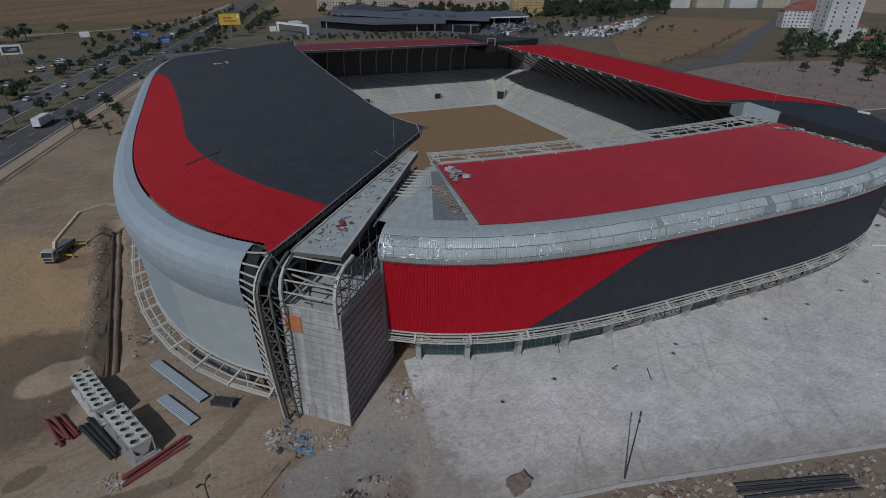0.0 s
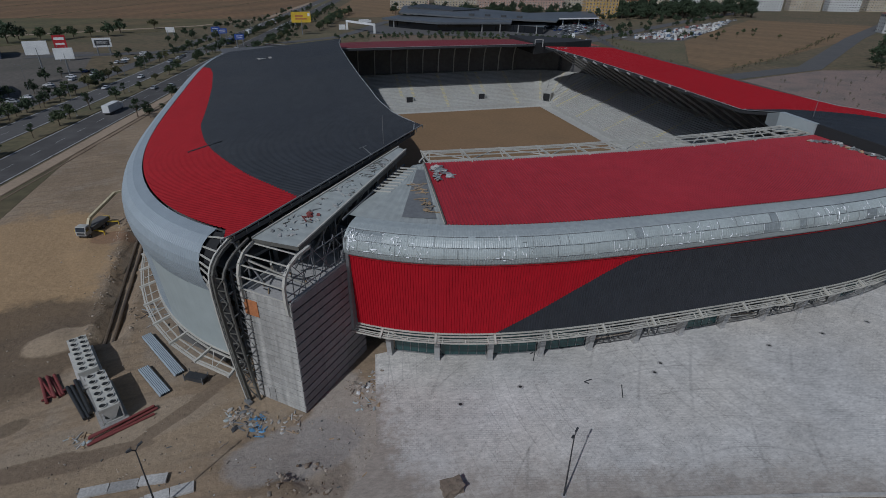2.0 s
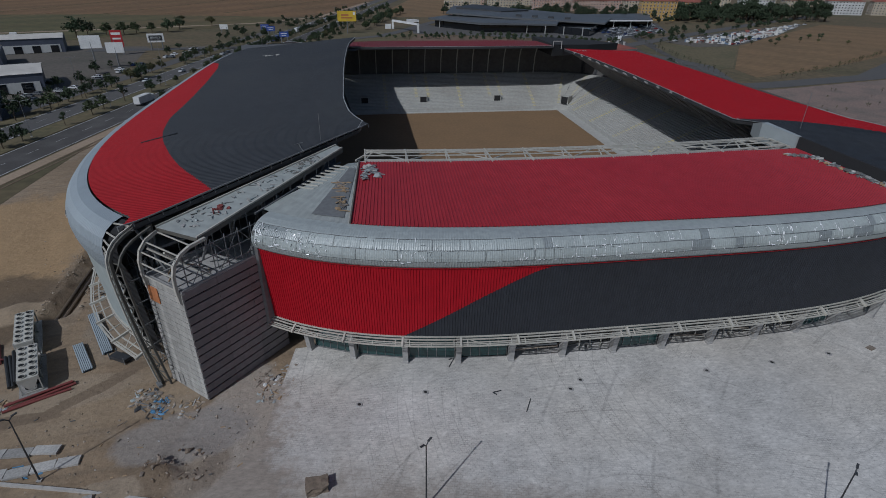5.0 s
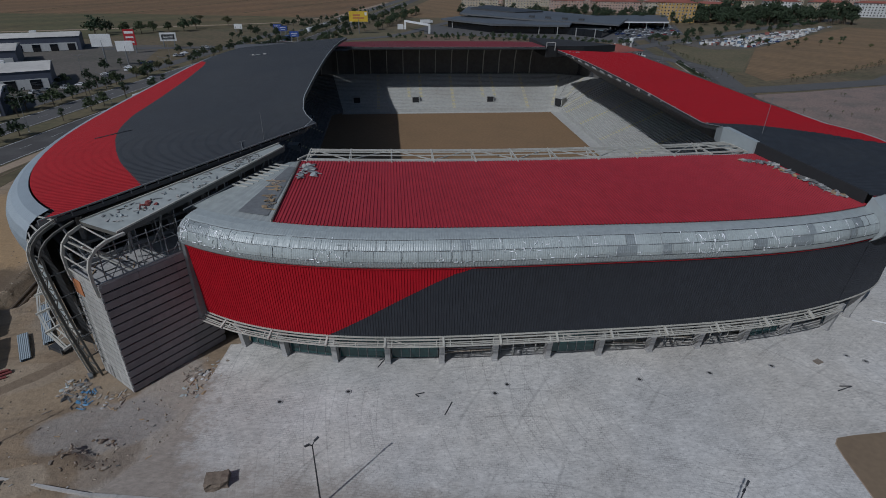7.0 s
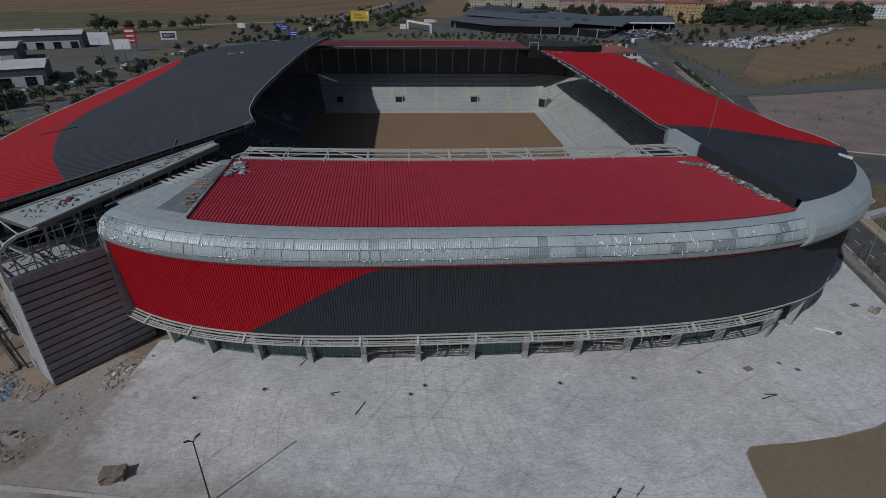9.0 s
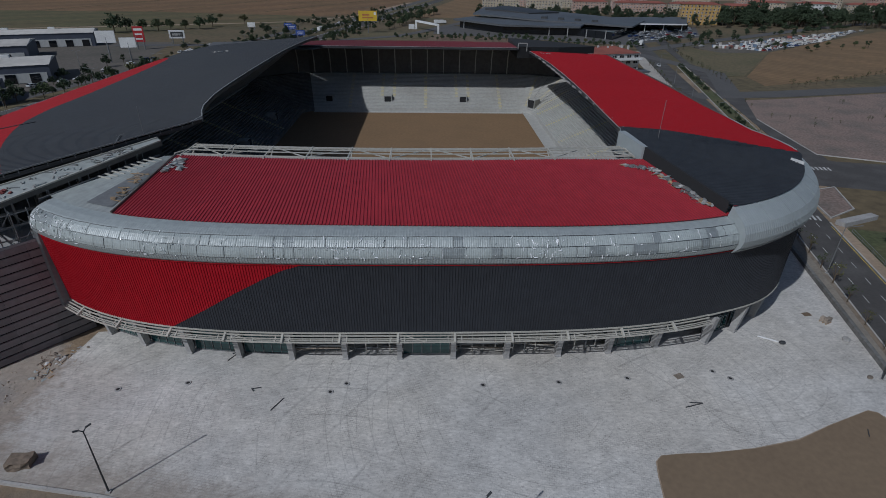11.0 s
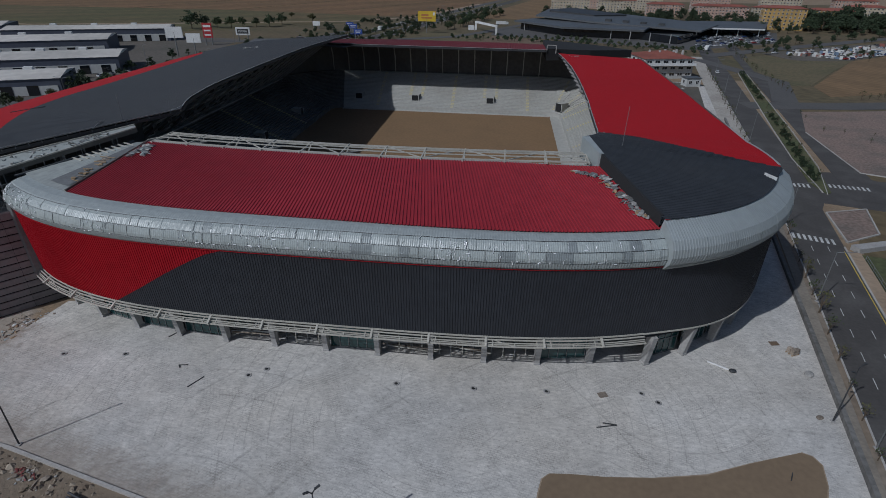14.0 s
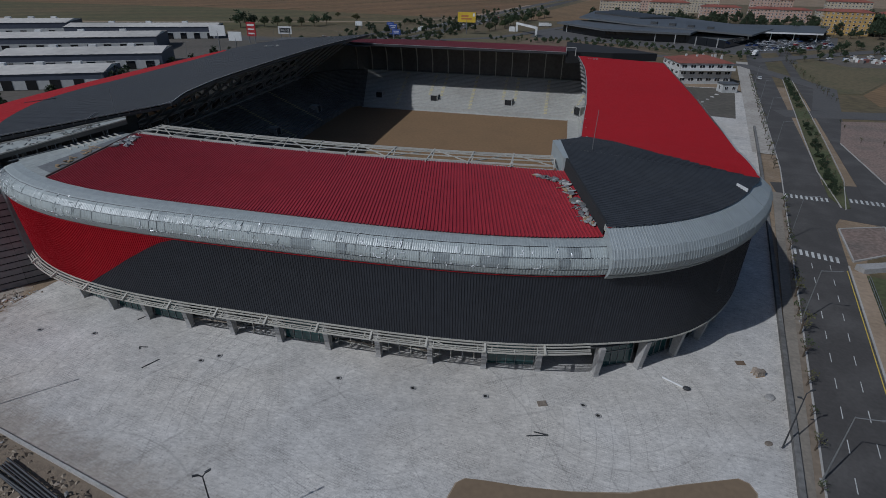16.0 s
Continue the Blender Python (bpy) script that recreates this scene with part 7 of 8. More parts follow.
def hx(y, off=0.0):
    return -127 + 0.2 * (y - 37) + off


def ex(y):
    return 72.0 + 0.272 * (y + 94) if y < 20 else 103.0 + 0.225 * (y - 20)


flat("ground_scrub_west", [(-1500, -300), (-140, -300), (-118, -100), (-116, 60), (-98, 140), (-82, 200), (-60, 240), (-60, 600), (-1500, 600)], -0.02, FARGROUND, "dry scrub land beside the highway", "ground")
flat("ground_scrub_north", [(-60, 240), (60, 150), (140, 150), (140, 84), (700, 84), (900, 900), (-60, 900)], -0.02, FARGROUND, "dry scrub land beyond the stadium", "ground")
flat("ground_scrub_east", [(110, -260), (900, -260), (900, 84), (150, 84), (118, 6), (96, -36), (88, -60), (70, -120), (60, -260)], -0.02, FARGROUND, "dry scrub land beside the side road", "ground")
HW = (-260, -100, 40, 200, 400, 900, 2600)
strip("road_highway_near", [(hx(y), y) for y in HW], 13, 0.06, ASPHALT, "dark asphalt carriageway of the highway", "road")
strip("road_highway_far", [(hx(y, -22), y) for y in HW], 12, 0.06, OLD_ASPHALT, "grey asphalt carriageway of the highway", "road")
strip("ground_median", [(hx(y, -11.2), y) for y in HW], 8, 0.12, DRYGRASS, "dry grass strip between the carriageways", "verge")
strip("road_service", [(hx(y, -40), y) for y in (-200, 40, 160, 260, 340)], 8, 0.04, OLD_ASPHALT, "grey service road beside the highway", "road")
strip("ground_verge_west", [(hx(y, -31), y) for y in (-200, 40, 200, 420)], 6.5, 0.05, DRYGRASS, "dry verge beside the highway", "verge")
strip("ground_verge_east", [(hx(y, 9.5), y) for y in (-200, 40, 200, 330)], 4.0, 0.02, SAND, "sandy shoulder of the highway", "verge")
for off in (-6.2, 6.2, -16.4, -27.6):
    strip("road_edge_line", [(hx(y, off), y) for y in (-200, 40, 260, 700)], 0.25, 0.075, LINE_WHITE, "white edge line", "road marking")
for k, off in enumerate((11.5, 13.2)):
    strip("ground_rut", [(hx(y, off), y) for y in (-60, 0, 40, 90, 140)], 0.5, 0.03, MUD, "dark wheel rut along the site edge", "ground")

strip("road_east", [(ex(y), y) for y in (-260, -150, -94, -40, 0, 20, 60, 120, 200, 300)], 9.4, 0.07, ASPHALT, "dark asphalt side road with dashed lane lines", "road")
strip("road_east_far", [(115.5 + 0.235 * (y - 0), y) for y in (-12, 20, 60, 120, 200, 300)], 8.6, 0.07, ASPHALT, "dark asphalt carriageway beyond the green median", "road")
flat("road_junction", [(88, -34), (100, -14), (128, -22), (220, -40), (222, -16), (150, -2), (122, 4), (116, 10), (92, 8)], 0.02, ASPHALT, "dark asphalt road junction", "road")
strip("pavement_east", [(ex(y) - 6.0, y) for y in (-150, -94, -60, -30, 0)], 2.6, 0.12, PAVING, "grey paved footway beside the low wall", "pavement")
strip("ground_verge_side", [(ex(y) - 5.25, y) for y in (-150, -94, -60, -30, -12)], 0.8, 0.15, RUTEARTH, "strip of bare earth with young trees", "verge")
strip("kerb_east", [(ex(y) - 4.75, y) for y in (-150, -94, -60, -40, 0, 20, 60, 120)], 0.25, 0.2, KERB, "pale road kerb", "kerb")
strip("pavement_footway", [(ex(y) - 8.2, y) for y in (34, 60, 100, 150, 200, 230)], 6.2, 0.1, FOOTWAY, "wide pale footway with young trees beside the road", "pavement")
strip("kerb_canal", [(ex(y) + 4.85, y) for y in (-150, -94, -60, -38)], 0.3, 0.2, KERB, "pale road kerb beside the channel", "kerb")
strip("pavement_canal", [(ex(y) + 6.2, y) for y in (-150, -94, -60, -40)], 2.2, 0.1, SAND, "sandy footway beside the channel", "pavement")
strip("ground_channel", [(ex(y) + 11.5, y) for y in (-150, -94, -60, -42)], 8.0, -0.05 + 0.1, GRASS, "green overgrown channel beside the road", "grass")
flat("ground_green_median", [(103.6, -7.5), (105.0, -7.0), (111.5, 14), (122, 55), (150, 170), (147, 172), (117.5, 58), (108, 20), (102.9, 0)], 0.17, GRASS, "green planted median", "verge")
kerb_line("kerb_median", [(103.6, -8), (111.9, 14), (122.4, 55), (150.4, 170)], 0.18, 0.2, KERB, "pale median kerb", 6.0)
kerb_line("kerb_median", [(103.0, -7), (107.6, 20), (117.1, 58), (146.6, 172)], 0.25, 0.2, KERB, "pale median kerb", 6.0)
flat("pavement_island", [(94.0, -35.5), (102.5, -30.5), (107.5, -17), (97.5, -20.5)], 0.2, PINK_PAVING, "pink paved traffic island", "pavement")
kerb_line("kerb_island", [(93.8, -35.8), (102.8, -30.7), (107.8, -16.8), (97.3, -20.2), (93.8, -35.8)], 0.3, 0.22, KERB, "pale kerb of the traffic island", 3.0)
flat("pavement_plaza", [(121, 10), (140, 2), (260, -10), (300, 90), (228, 104), (160, 88), (139, 84), (126, 52)], 0.08, PINK_PAVING, "wide pink paved yard with planting holes", "pavement")
kerb_line("kerb_plaza", [(126, 52), (121, 10), (140, 2), (230, -8)], 0.3, 0.2, KERB, "pale kerb of the paved yard", 6.0)
strip("road_cross", [(120, 92), (160, 97), (228, 112), (386, 221), (560, 330)], 12, 0.13, OLD_ASPHALT, "grey cross road towards the houses", "road")
strip("road_north", [(-200, 232), (-76, 246), (-10, 262), (60, 262), (140, 215), (158, 150), (140, 100)], 10, 0.16, OLD_ASPHALT, "grey road round the far side", "road")
strip("road_access", [(-60, 272), (-20, 300), (0, 335), (20, 380), (40, 420)], 9, 0.20, OLD_ASPHALT, "grey access road to the showroom", "road")
flat("ground_park", [(-74, 262), (-10, 275), (2, 310), (-30, 335), (-62, 330)], 0.07, DRYGRASS, "dry lawn beside the highway", "grass")
flat("pavement_forecourt", [(8, 318), (60, 300), (150, 262), (180, 300), (120, 330), (60, 345), (30, 385), (12, 372)], 0.12, OLD_ASPHALT, "grey forecourt of the showroom", "pavement")
flat("ground_lawn", [(0, 268), (60, 268), (110, 250), (60, 292), (10, 312)], 0.07, MUD, "brown unplanted bed before the forecourt", "ground")
flat("pavement_carpark", [(146, 262), (228, 318), (262, 402), (168, 356)], 0.05, OLD_ASPHALT, "grey car park", "pavement")
flat("pavement_carpark_side", [(192, 258), (272, 314), (420, 390), (312, 294), (234, 232), (200, 228)], 0.05, YARD, "trodden earth lot full of cars and goods beside the field", "pavement")
strip("road_ring", [(150, 236), (178, 257), (223, 291), (359, 388), (510, 485)], 11, 0.18, OLD_ASPHALT, "grey road past the car parks", "road")
flat("field_stubble", [(166, 116), (222, 138), (300, 178), (390, 222), (520, 300), (432, 384), (310, 292), (236, 232), (203, 186), (170, 140)], 0.03, STUBBLE, "brown stubble field", "field")
flat("field_dry", [(160, 140), (170, 142), (203, 188), (236, 233), (204, 226), (186, 244), (170, 230), (158, 180)], 0.09, DRYGRASS, "dry olive weeds at the field margin", "field")
flat("field_far_brown", [(-1500, 470), (-66, 470), (360, 2600), (-1500, 2600)], 0.02, FIELD_BROWN, "wide ploughed brown field", "field")
flat("field_green", [(-1500, 255), (-255, 262), (-205, 318), (-112, 400), (-110, 470), (-300, 500), (-1500, 440)], 0.10, FIELD_GREEN, "green fallow field", "field")
flat("field_east_brown", [(-20, 470), (80, 470), (500, 2600), (420, 2600)], 0.02, STUBBLE, "brown field beyond the showroom", "field")
for k in range(6):
    strip("field_track", [(-420 + 60 * k, 480 + 10 * k), (-330 + 75 * k, 900), (-200 + 110 * k, 1700)], 3.0, 0.12, STUBBLE if k % 2 else FIELD_GREEN, "pale track across the field", "field")
strip("field_edge_track", [(-700, 300), (-380, 300), (-240, 352), (-130, 402), (-75, 470), (-20, 720)], 6, 0.2, SAND, "pale earth track along the field", "track")
flat("ground_sandy", [(-110, -60), (-98, -75), (-92, 10), (-88, 60), (-96, 120), (-106, 120), (-116, 20)], -0.3, SAND, "pale trodden sand", "ground")
flat("ground_house_yard", [(84, 82), (101, 78), (113, 128), (108, 138), (88, 138), (74, 104)], 0.075, YARD, "brown trodden yard before the white house", "ground")
flat("pavement_side_lot", [(84, 70), (104, 66), (118, 128), (112, 140), (88, 138), (74, 100)], 0.055, APRON, "pale concrete yard by the white house", "pavement")
flat("ground_west_lots", [(-175, -60), (-160, 60), (-150, 150), (-170, 250), (-255, 258), (-420, 255), (-420, -60)], 0.0, YARD, "dark trodden yard of the warehouses", "pavement")

# lane marks and crossings
def dashes(fx, y0, y1, gap, length, material=LINE_WHITE):
    holder = thing("road_marking", "white dashed lane line", "road marking", kind="structure")
    bm = bmesh.new()
    box(bm, (0, 0, 0), (0.11, length, 0.012))
    me = mesh_of("dash", bm, material)
    y = y0
    while y < y1:
        slope = (fx(y + 1) - fx(y - 1)) / 2
        piece("dash", me, holder, pose(fx(y), y, 0.085, 0, 0, -math.degrees(math.atan(slope))))
        y += gap


for o in (-1.55, 1.6):
    dashes(lambda y, o=o: ex(y) + o, -150.3, -38, 5.84, 2.3)
strip("road_edge_line", [(ex(y) + 4.35, y) for y in (-150, -94, -60, -40)], 0.14, 0.085, LINE_YELLOW, "yellow edge line", "road marking")
dashes(lambda y: hx(y, 0), -60, 420, 12, 5.0)
dashes(lambda y: hx(y, -22), -60, 420, 12, 5.0)


def crossing(p, q, along_deg, length):
    holder = thing("crossing", "white zebra crossing", "road marking", kind="structure")
    p, q = Vector(p), Vector(q)
    n = int((q - p).length / 1.0)
    bm = bmesh.new()
    box(bm, (0, 0, 0), (0.5, length, 0.012))
    me = mesh_of("bar", bm, LINE_WHITE)
    for i in range(n):
        c = p.lerp(q, (i + 0.5) / n)
        piece("bar", me, holder, pose(c.x, c.y, 0.085, 0, 0, along_deg))


crossing((83.8, -33.4), (91.5, -36.0), -15, 2.6)
crossing((92.4, -1.5), (102.2, -2.6), -15, 2.6)
crossing((106.8, -1.5), (116.5, -3.0), -15, 2.6)

# ---- trees ----
LEAF = [mat("leaf_green", (0.055, 0.075, 0.030), 0.85, vary=0.35, grain=2.0, stains=0.3, piece=0.25), mat("leaf_dark", (0.035, 0.055, 0.024), 0.85, vary=0.35, grain=2.0, stains=0.3, piece=0.25), mat("leaf_olive", (0.085, 0.085, 0.035), 0.85, vary=0.35, grain=2.0, stains=0.3, piece=0.25)]
BARK = mat("bark", (0.10, 0.075, 0.05), 0.95, vary=0.2, grain=6.0)


def tree_template(h, w, seed, material, leaves=420, lean=0.0):
    """Trunk and limbs, and a crown of leaf clumps gathered round the limb ends. Gives two meshes."""
    rng = random.Random(seed)
    bm = bmesh.new()
    tube(bm, (0, 0, -0.2), (lean * 0.3, 0, h * 0.4), 0.035 * h, 7, 0.022 * h)
    ends = []
    for k in range(7):
        a = k * 2.4 + rng.random()
        r = w * rng.uniform(0.25, 0.48)
        p = (lean * 0.2, 0, h * rng.uniform(0.25, 0.4))
        e = (lean + r * math.cos(a), r * math.sin(a), h * rng.uniform(0.5, 0.88))
        tube(bm, p, e, 0.014 * h, 5, 0.006 * h)
        ends.append(Vector(e))
    ends.append(Vector((lean, 0, h * 0.92)))
    trunk = mesh_of("trunk", bm, BARK)
    bm = bmesh.new()
    for k in range(leaves):
        c = rng.choice(ends)
        d = Vector((rng.gauss(0, 1), rng.gauss(0, 1), rng.gauss(0, 0.8)))
        p = c + d * w * 0.125
        if p.z < h * 0.22:
            p.z = h * rng.uniform(0.25, 0.5)
        s = w * rng.uniform(0.035, 0.085)
        m = Matrix.Translation(p) @ Euler((rng.uniform(0, 6), rng.uniform(0, 6), rng.uniform(0, 6))).to_matrix().to_4x4()
        quad(bm, *(m @ Vector(q) for q in ((-s, -s * 0.7, 0), (s, -s * 0.5, 0.2 * s), (s * 0.8, s, 0), (-s * 0.7, s * 0.8, -0.2 * s))))
    crown = mesh_of("crown", bm, material)
    return trunk, crown


TREES = [tree_template(7.0, 5.5, 1, LEAF[0]), tree_template(8.0, 6.5, 2, LEAF[1]), tree_template(6.0, 5.0, 3, LEAF[2]), tree_template(9.5, 4.4, 4, LEAF[1])]
YOUNG = [tree_template(3.4, 1.7, 5, LEAF[2], 90), tree_template(3.0, 1.5, 6, LEAF[0], 80)]


def tree(x, y, s, kind, label, group, name="tree", z=0.0, young=False):
    trunk, crown = (YOUNG if young else TREES)[kind % (2 if young else 4)]
    ob = thing(name, label, "tree", group, at=(x, y, z))
    ob.rotation_euler = (0, 0, (x * 7.3 + y * 3.1) % 6.28)
    ob.scale = (s, s, s * (0.9 + 0.2 * ((x * 13 + y) % 1)))
    piece("trunk", trunk, ob)
    piece("crown", crown, ob)
    return ob


rng = random.Random(77)
for x, y, s in ((-235, 300, 1.7), (-235, 318, 1.2), (-220, 313, 1.3), (-209, 316, 1.35), (-204, 327, 1.2), (-194, 331, 1.1), (-183, 333, 1.25), (-180, 354, 1.2), (-161, 381, 1.3), (-196, 420, 0.9)):
    tree(x, y, s, rng.randrange(3), "dark round tree at the edge of the field", "trees along the field")
for k in range(44):
    y = -40 + k * 13 + rng.uniform(-4, 4)
    tree(hx(y, -11.2) + rng.uniform(-2, 2), y, rng.uniform(0.4, 0.75), rng.randrange(4), "small tree in the highway median", "median trees", z=0.1)
for k in range(26):
    y = 250 + k * 15 + rng.uniform(-5, 5)
    tree(hx(y, 13 + rng.uniform(-2, 5)), y, rng.uniform(0.5, 0.9), rng.randrange(4), "green roadside tree beside the highway", "roadside trees")
for k in range(20):
    y = 20 + k * 12 + rng.uniform(-4, 4)
    tree(hx(y, -32 + rng.uniform(-2, 2)), y, rng.uniform(0.5, 0.9), rng.randrange(3), "tree on the verge by the service road", "verge trees")
for k in range(30):
    t = k / 29
    tree(lerp(20, 150, t) + rng.uniform(-1, 1), 298 - 46 * t ** 1.6 + rng.uniform(-2, 2), rng.uniform(0.35, 0.55), k, "slim young tree before the showroom forecourt", "forecourt trees")
for k in range(26):
    t = k / 25
    tree(lerp(-30, 12, t) + rng.uniform(-3, 3), lerp(345, 520, t) + rng.uniform(-4, 4), rng.uniform(0.7, 1.1), k, "green tree along the showroom drive", "drive trees")
def woods(name, label, places, seed):
    """Many far trees joined into one mesh, trunks and crowns."""
    rng = random.Random(seed)
    bm = bmesh.new()
    src = [TREES[i] for i in range(4)]
    vl, fl, mi = [], [], []
    for x, y, s in places:
        trunk, crown = rng.choice(src)
        m = pose(x, y, 0, 0, 0, rng.uniform(0, 360)) @ Matrix.Diagonal((s, s, s * rng.uniform(0.9, 1.2), 1))
        for k, me in enumerate((trunk, crown)):
            o = len(vl)
            vl += [m @ v.co for v in me.vertices]
            fl += [[o + i for i in p.vertices] for p in me.polygons]
            mi += [k] * len(me.polygons)
    bm.free()
    me = bpy.data.meshes.new(name)
    me.from_pydata(vl, [], fl)
    me.materials.append(BARK)
    me.materials.append(LEAF[1])
    for p, k in zip(me.polygons, mi):
        p.material_index = k
    return tagged(new(name, me), label, "trees", "", "stuff")


woods("ring_road_trees", "dark round trees along the road past the car parks", [(lerp(176, 500, t) + rng.uniform(-4, 4) + o, lerp(258, 478, t) + rng.uniform(-4, 4) - o * 0.8, rng.uniform(0.3, 0.75)) for t, o in ((rng.random(), rng.choice((-9, -10, 8.5))) for k in range(80))], 11)
woods("lot_trees", "dark trees between the car parks and the apartment houses", [(rng.uniform(225, 400), rng.uniform(396, 450), rng.uniform(0.6, 1.2)) for k in range(60)], 12)
woods("median_shrubs", "dense green shrubs in the planted median", [(table(y, [0, 20, 57, 100, 172], [104.9, 109.6, 119.3, 130.5, 147.8]) + rng.uniform(-1.1, 1.1), y, rng.uniform(0.1, 0.24)) for y in (rng.choice((rng.uniform(0, 80), rng.uniform(104, 172))) for k in range(150))], 13)
woods("tree_belt", "belt of dark tall trees before the apartment houses", [(rng.uniform(296, 470), rng.uniform(405, 470), rng.uniform(1.3, 2.1)) for k in range(120)], 1)
woods("house_trees", "green trees among the apartment houses", [(rng.uniform(60, 310), rng.uniform(440, 540), rng.uniform(0.7, 1.3)) for k in range(140)], 2)
woods("garden_trees", "dark trees around the red-roofed house", [(rng.uniform(290, 430), rng.uniform(50, 135), rng.uniform(0.8, 1.5)) for k in range(70)], 3)
woods("highway_hedge", "dense dark shrubs and small trees between the far carriageways", [(hx(y, o) + rng.uniform(-1.5, 1.5), y, rng.uniform(0.25, 0.6)) for y, o in ((rng.uniform(200, 620), rng.choice((-11.2, -11.2, -31, 9.5, 16))) for k in range(200))], 9)
woods("roadside_scrub", "low trees and scrub along the highway", [(hx(y, o), y, rng.uniform(0.3, 0.7)) for y, o in ((rng.uniform(60, 420), rng.choice((rng.uniform(-60, -44), rng.uniform(-36, -29), rng.uniform(8, 26)))) for k in range(110))], 4)
woods("far_orchard", "rows of small trees before the showroom", [(lerp(-20, 150, (k % 30) / 29) + rng.uniform(-2, 2), 285 - 0.2 * (k % 30) + 9 * (k // 30) - 40 * ((k % 30) / 29) ** 1.6 + rng.uniform(-2, 2), rng.uniform(0.25, 0.5)) for k in range(60)], 5)
woods("east_trees", "dark trees between the yard and the houses", [(rng.uniform(230, 420), rng.uniform(-20, 110), rng.uniform(0.5, 1.2)) for k in range(50)], 6)
for k in range(46):
    t = k / 45
    tree(lerp(176, 390, t) + rng.uniform(-1, 1), lerp(112, 240, t ** 1.15) + rng.uniform(-1, 1), rng.uniform(0.8, 1.2), k, "slim young street tree beside the cross road", "street trees", young=True)
for k in range(22):
    t = k / 21
    tree(lerp(150, 172, t) + rng.uniform(-1, 1), lerp(120, 250, t), rng.uniform(0.7, 1.1), k, "slim young tree along the far road", "far road trees", young=True)
for k in range(24):
    y = -135.2 + k * 5.95 + rng.uniform(-0.5, 0.5)
    if y < -8:
        tree(ex(y) - 5.3, y, rng.uniform(0.6, 1.2), k, "thin young tree in the bare strip by the road", "young street trees", young=True, z=0.15)
for k in range(18):
    y = 20 + 9 * k
    tree(ex(y) - 6.5, y, rng.uniform(0.8, 1.2), k, "young tree on the pavement beside the side road", "young street trees", young=True)
for k in range(12):
    y = 4 + 12 * k
    tree(106 + 0.245 * y, y, rng.uniform(0.6, 0.9), k, "young tree in the green median", "median saplings", young=True, z=0.17)
for k in range(90):
    x, y = rng.uniform(126, 270), rng.uniform(4, 88)
    if y < 84 - 0.02 * (x - 126) and y > 8 - 0.1 * (x - 140):
        tree(x, y, rng.uniform(0.35, 0.7), k, "small shrub in a planting hole of the paved yard", "yard shrubs", young=True, name="shrub", z=0.08)
for k in range(30):
    tree(rng.uniform(170, 330), rng.uniform(230, 290), rng.uniform(0.3, 0.6), k, "low dry bush beside the car park", "bushes", name="bush")
for k in range(24):
    tree(ex(-150 + 5 * k) + 11.5 + rng.uniform(-3, 3), -150 + 4.4 * k, rng.uniform(0.25, 0.5), k, "green bush in the channel", "channel bushes", name="bush")
for k in range(30):
    x = rng.uniform(-28, 10)
    y = -105.8 - 0.25 * (x + 30) - rng.uniform(0, 5)
    tree(x, y, rng.uniform(0.12, 0.25), k, "low weed on the rubble strip", "weeds", name="weed", young=True, z=ground_z(x, y))

# ---- cars ----
CAR_PAINTS = [(name, mat("car_" + name, c, 0.3, vary=0.03, spec=0.6)) for name, c in (("white", (0.62, 0.62, 0.62)), ("silver", (0.36, 0.37, 0.38)), ("black", (0.02, 0.02, 0.022)), ("red", (0.28, 0.02, 0.02)), ("blue", (0.03, 0.06, 0.2)), ("grey", (0.12, 0.125, 0.13)))]


def car_meshes(paint):
    bm = bmesh.new()
    prof = [(-2.1, 0.35), (2.1, 0.35), (2.15, 0.75), (1.1, 0.92), (0.45, 1.42), (-1.1, 1.45), (-1.85, 0.98), (-2.15, 0.9)]
    a = [bm.verts.new((x, -0.86 if z < 1.2 else -0.7, z)) for x, z in prof]
    b = [bm.verts.new((x, 0.86 if z < 1.2 else 0.7, z)) for x, z in prof]
    bm.faces.new(a)
    bm.faces.new(b[::-1])
    for i in range(len(prof)):
        j = (i + 1) % len(prof)
        bm.faces.new((a[i], b[i], b[j], a[j]))
    body = mesh_of("body", bm, paint)
    bm = bmesh.new()
    quad(bm, (1.06, -0.74, 0.95), (1.06, 0.74, 0.95), (0.5, 0.64, 1.4), (0.5, -0.64, 1.4))
    quad(bm, (-1.82, 0.74, 1.02), (-1.82, -0.74, 1.02), (-1.16, -0.64, 1.43), (-1.16, 0.64, 1.43))
    for s in (-1, 1):
        quad(bm, (0.85, s * 0.84, 0.98), (-1.6, s * 0.84, 1.02), (-1.05, s * 0.73, 1.38), (0.4, s * 0.73, 1.36))
    for v in bm.verts:
        v.co += Vector((0.03 if v.co.x > 0.4 else -0.02, 0, 0.02))
    glass = mesh_of("window", bm, DARKGLASS)
    bm = bmesh.new()
    for x in (-1.3, 1.35):
        for y in (-0.78, 0.78):
            tube(bm, (x, y - 0.1, 0.31), (x, y + 0.1, 0.31), 0.31, 10)
    return body, glass, mesh_of("wheel_set", bm, BLACKPIPE)


CARS = [(name, car_meshes(p)) for name, p in CAR_PAINTS]


def car(x, y, turn, k, group, where, z=0.1):
    name, (body, glass, wheels) = CARS[k % len(CARS)]
    ob = thing("car", name + " hatchback car " + where, "car", group, at=(x, y, z))
    ob.rotation_euler = (0, 0, radians(turn))
    piece("body", body, ob)
    piece("window", glass, ob)
    piece("wheel_set", wheels, ob)


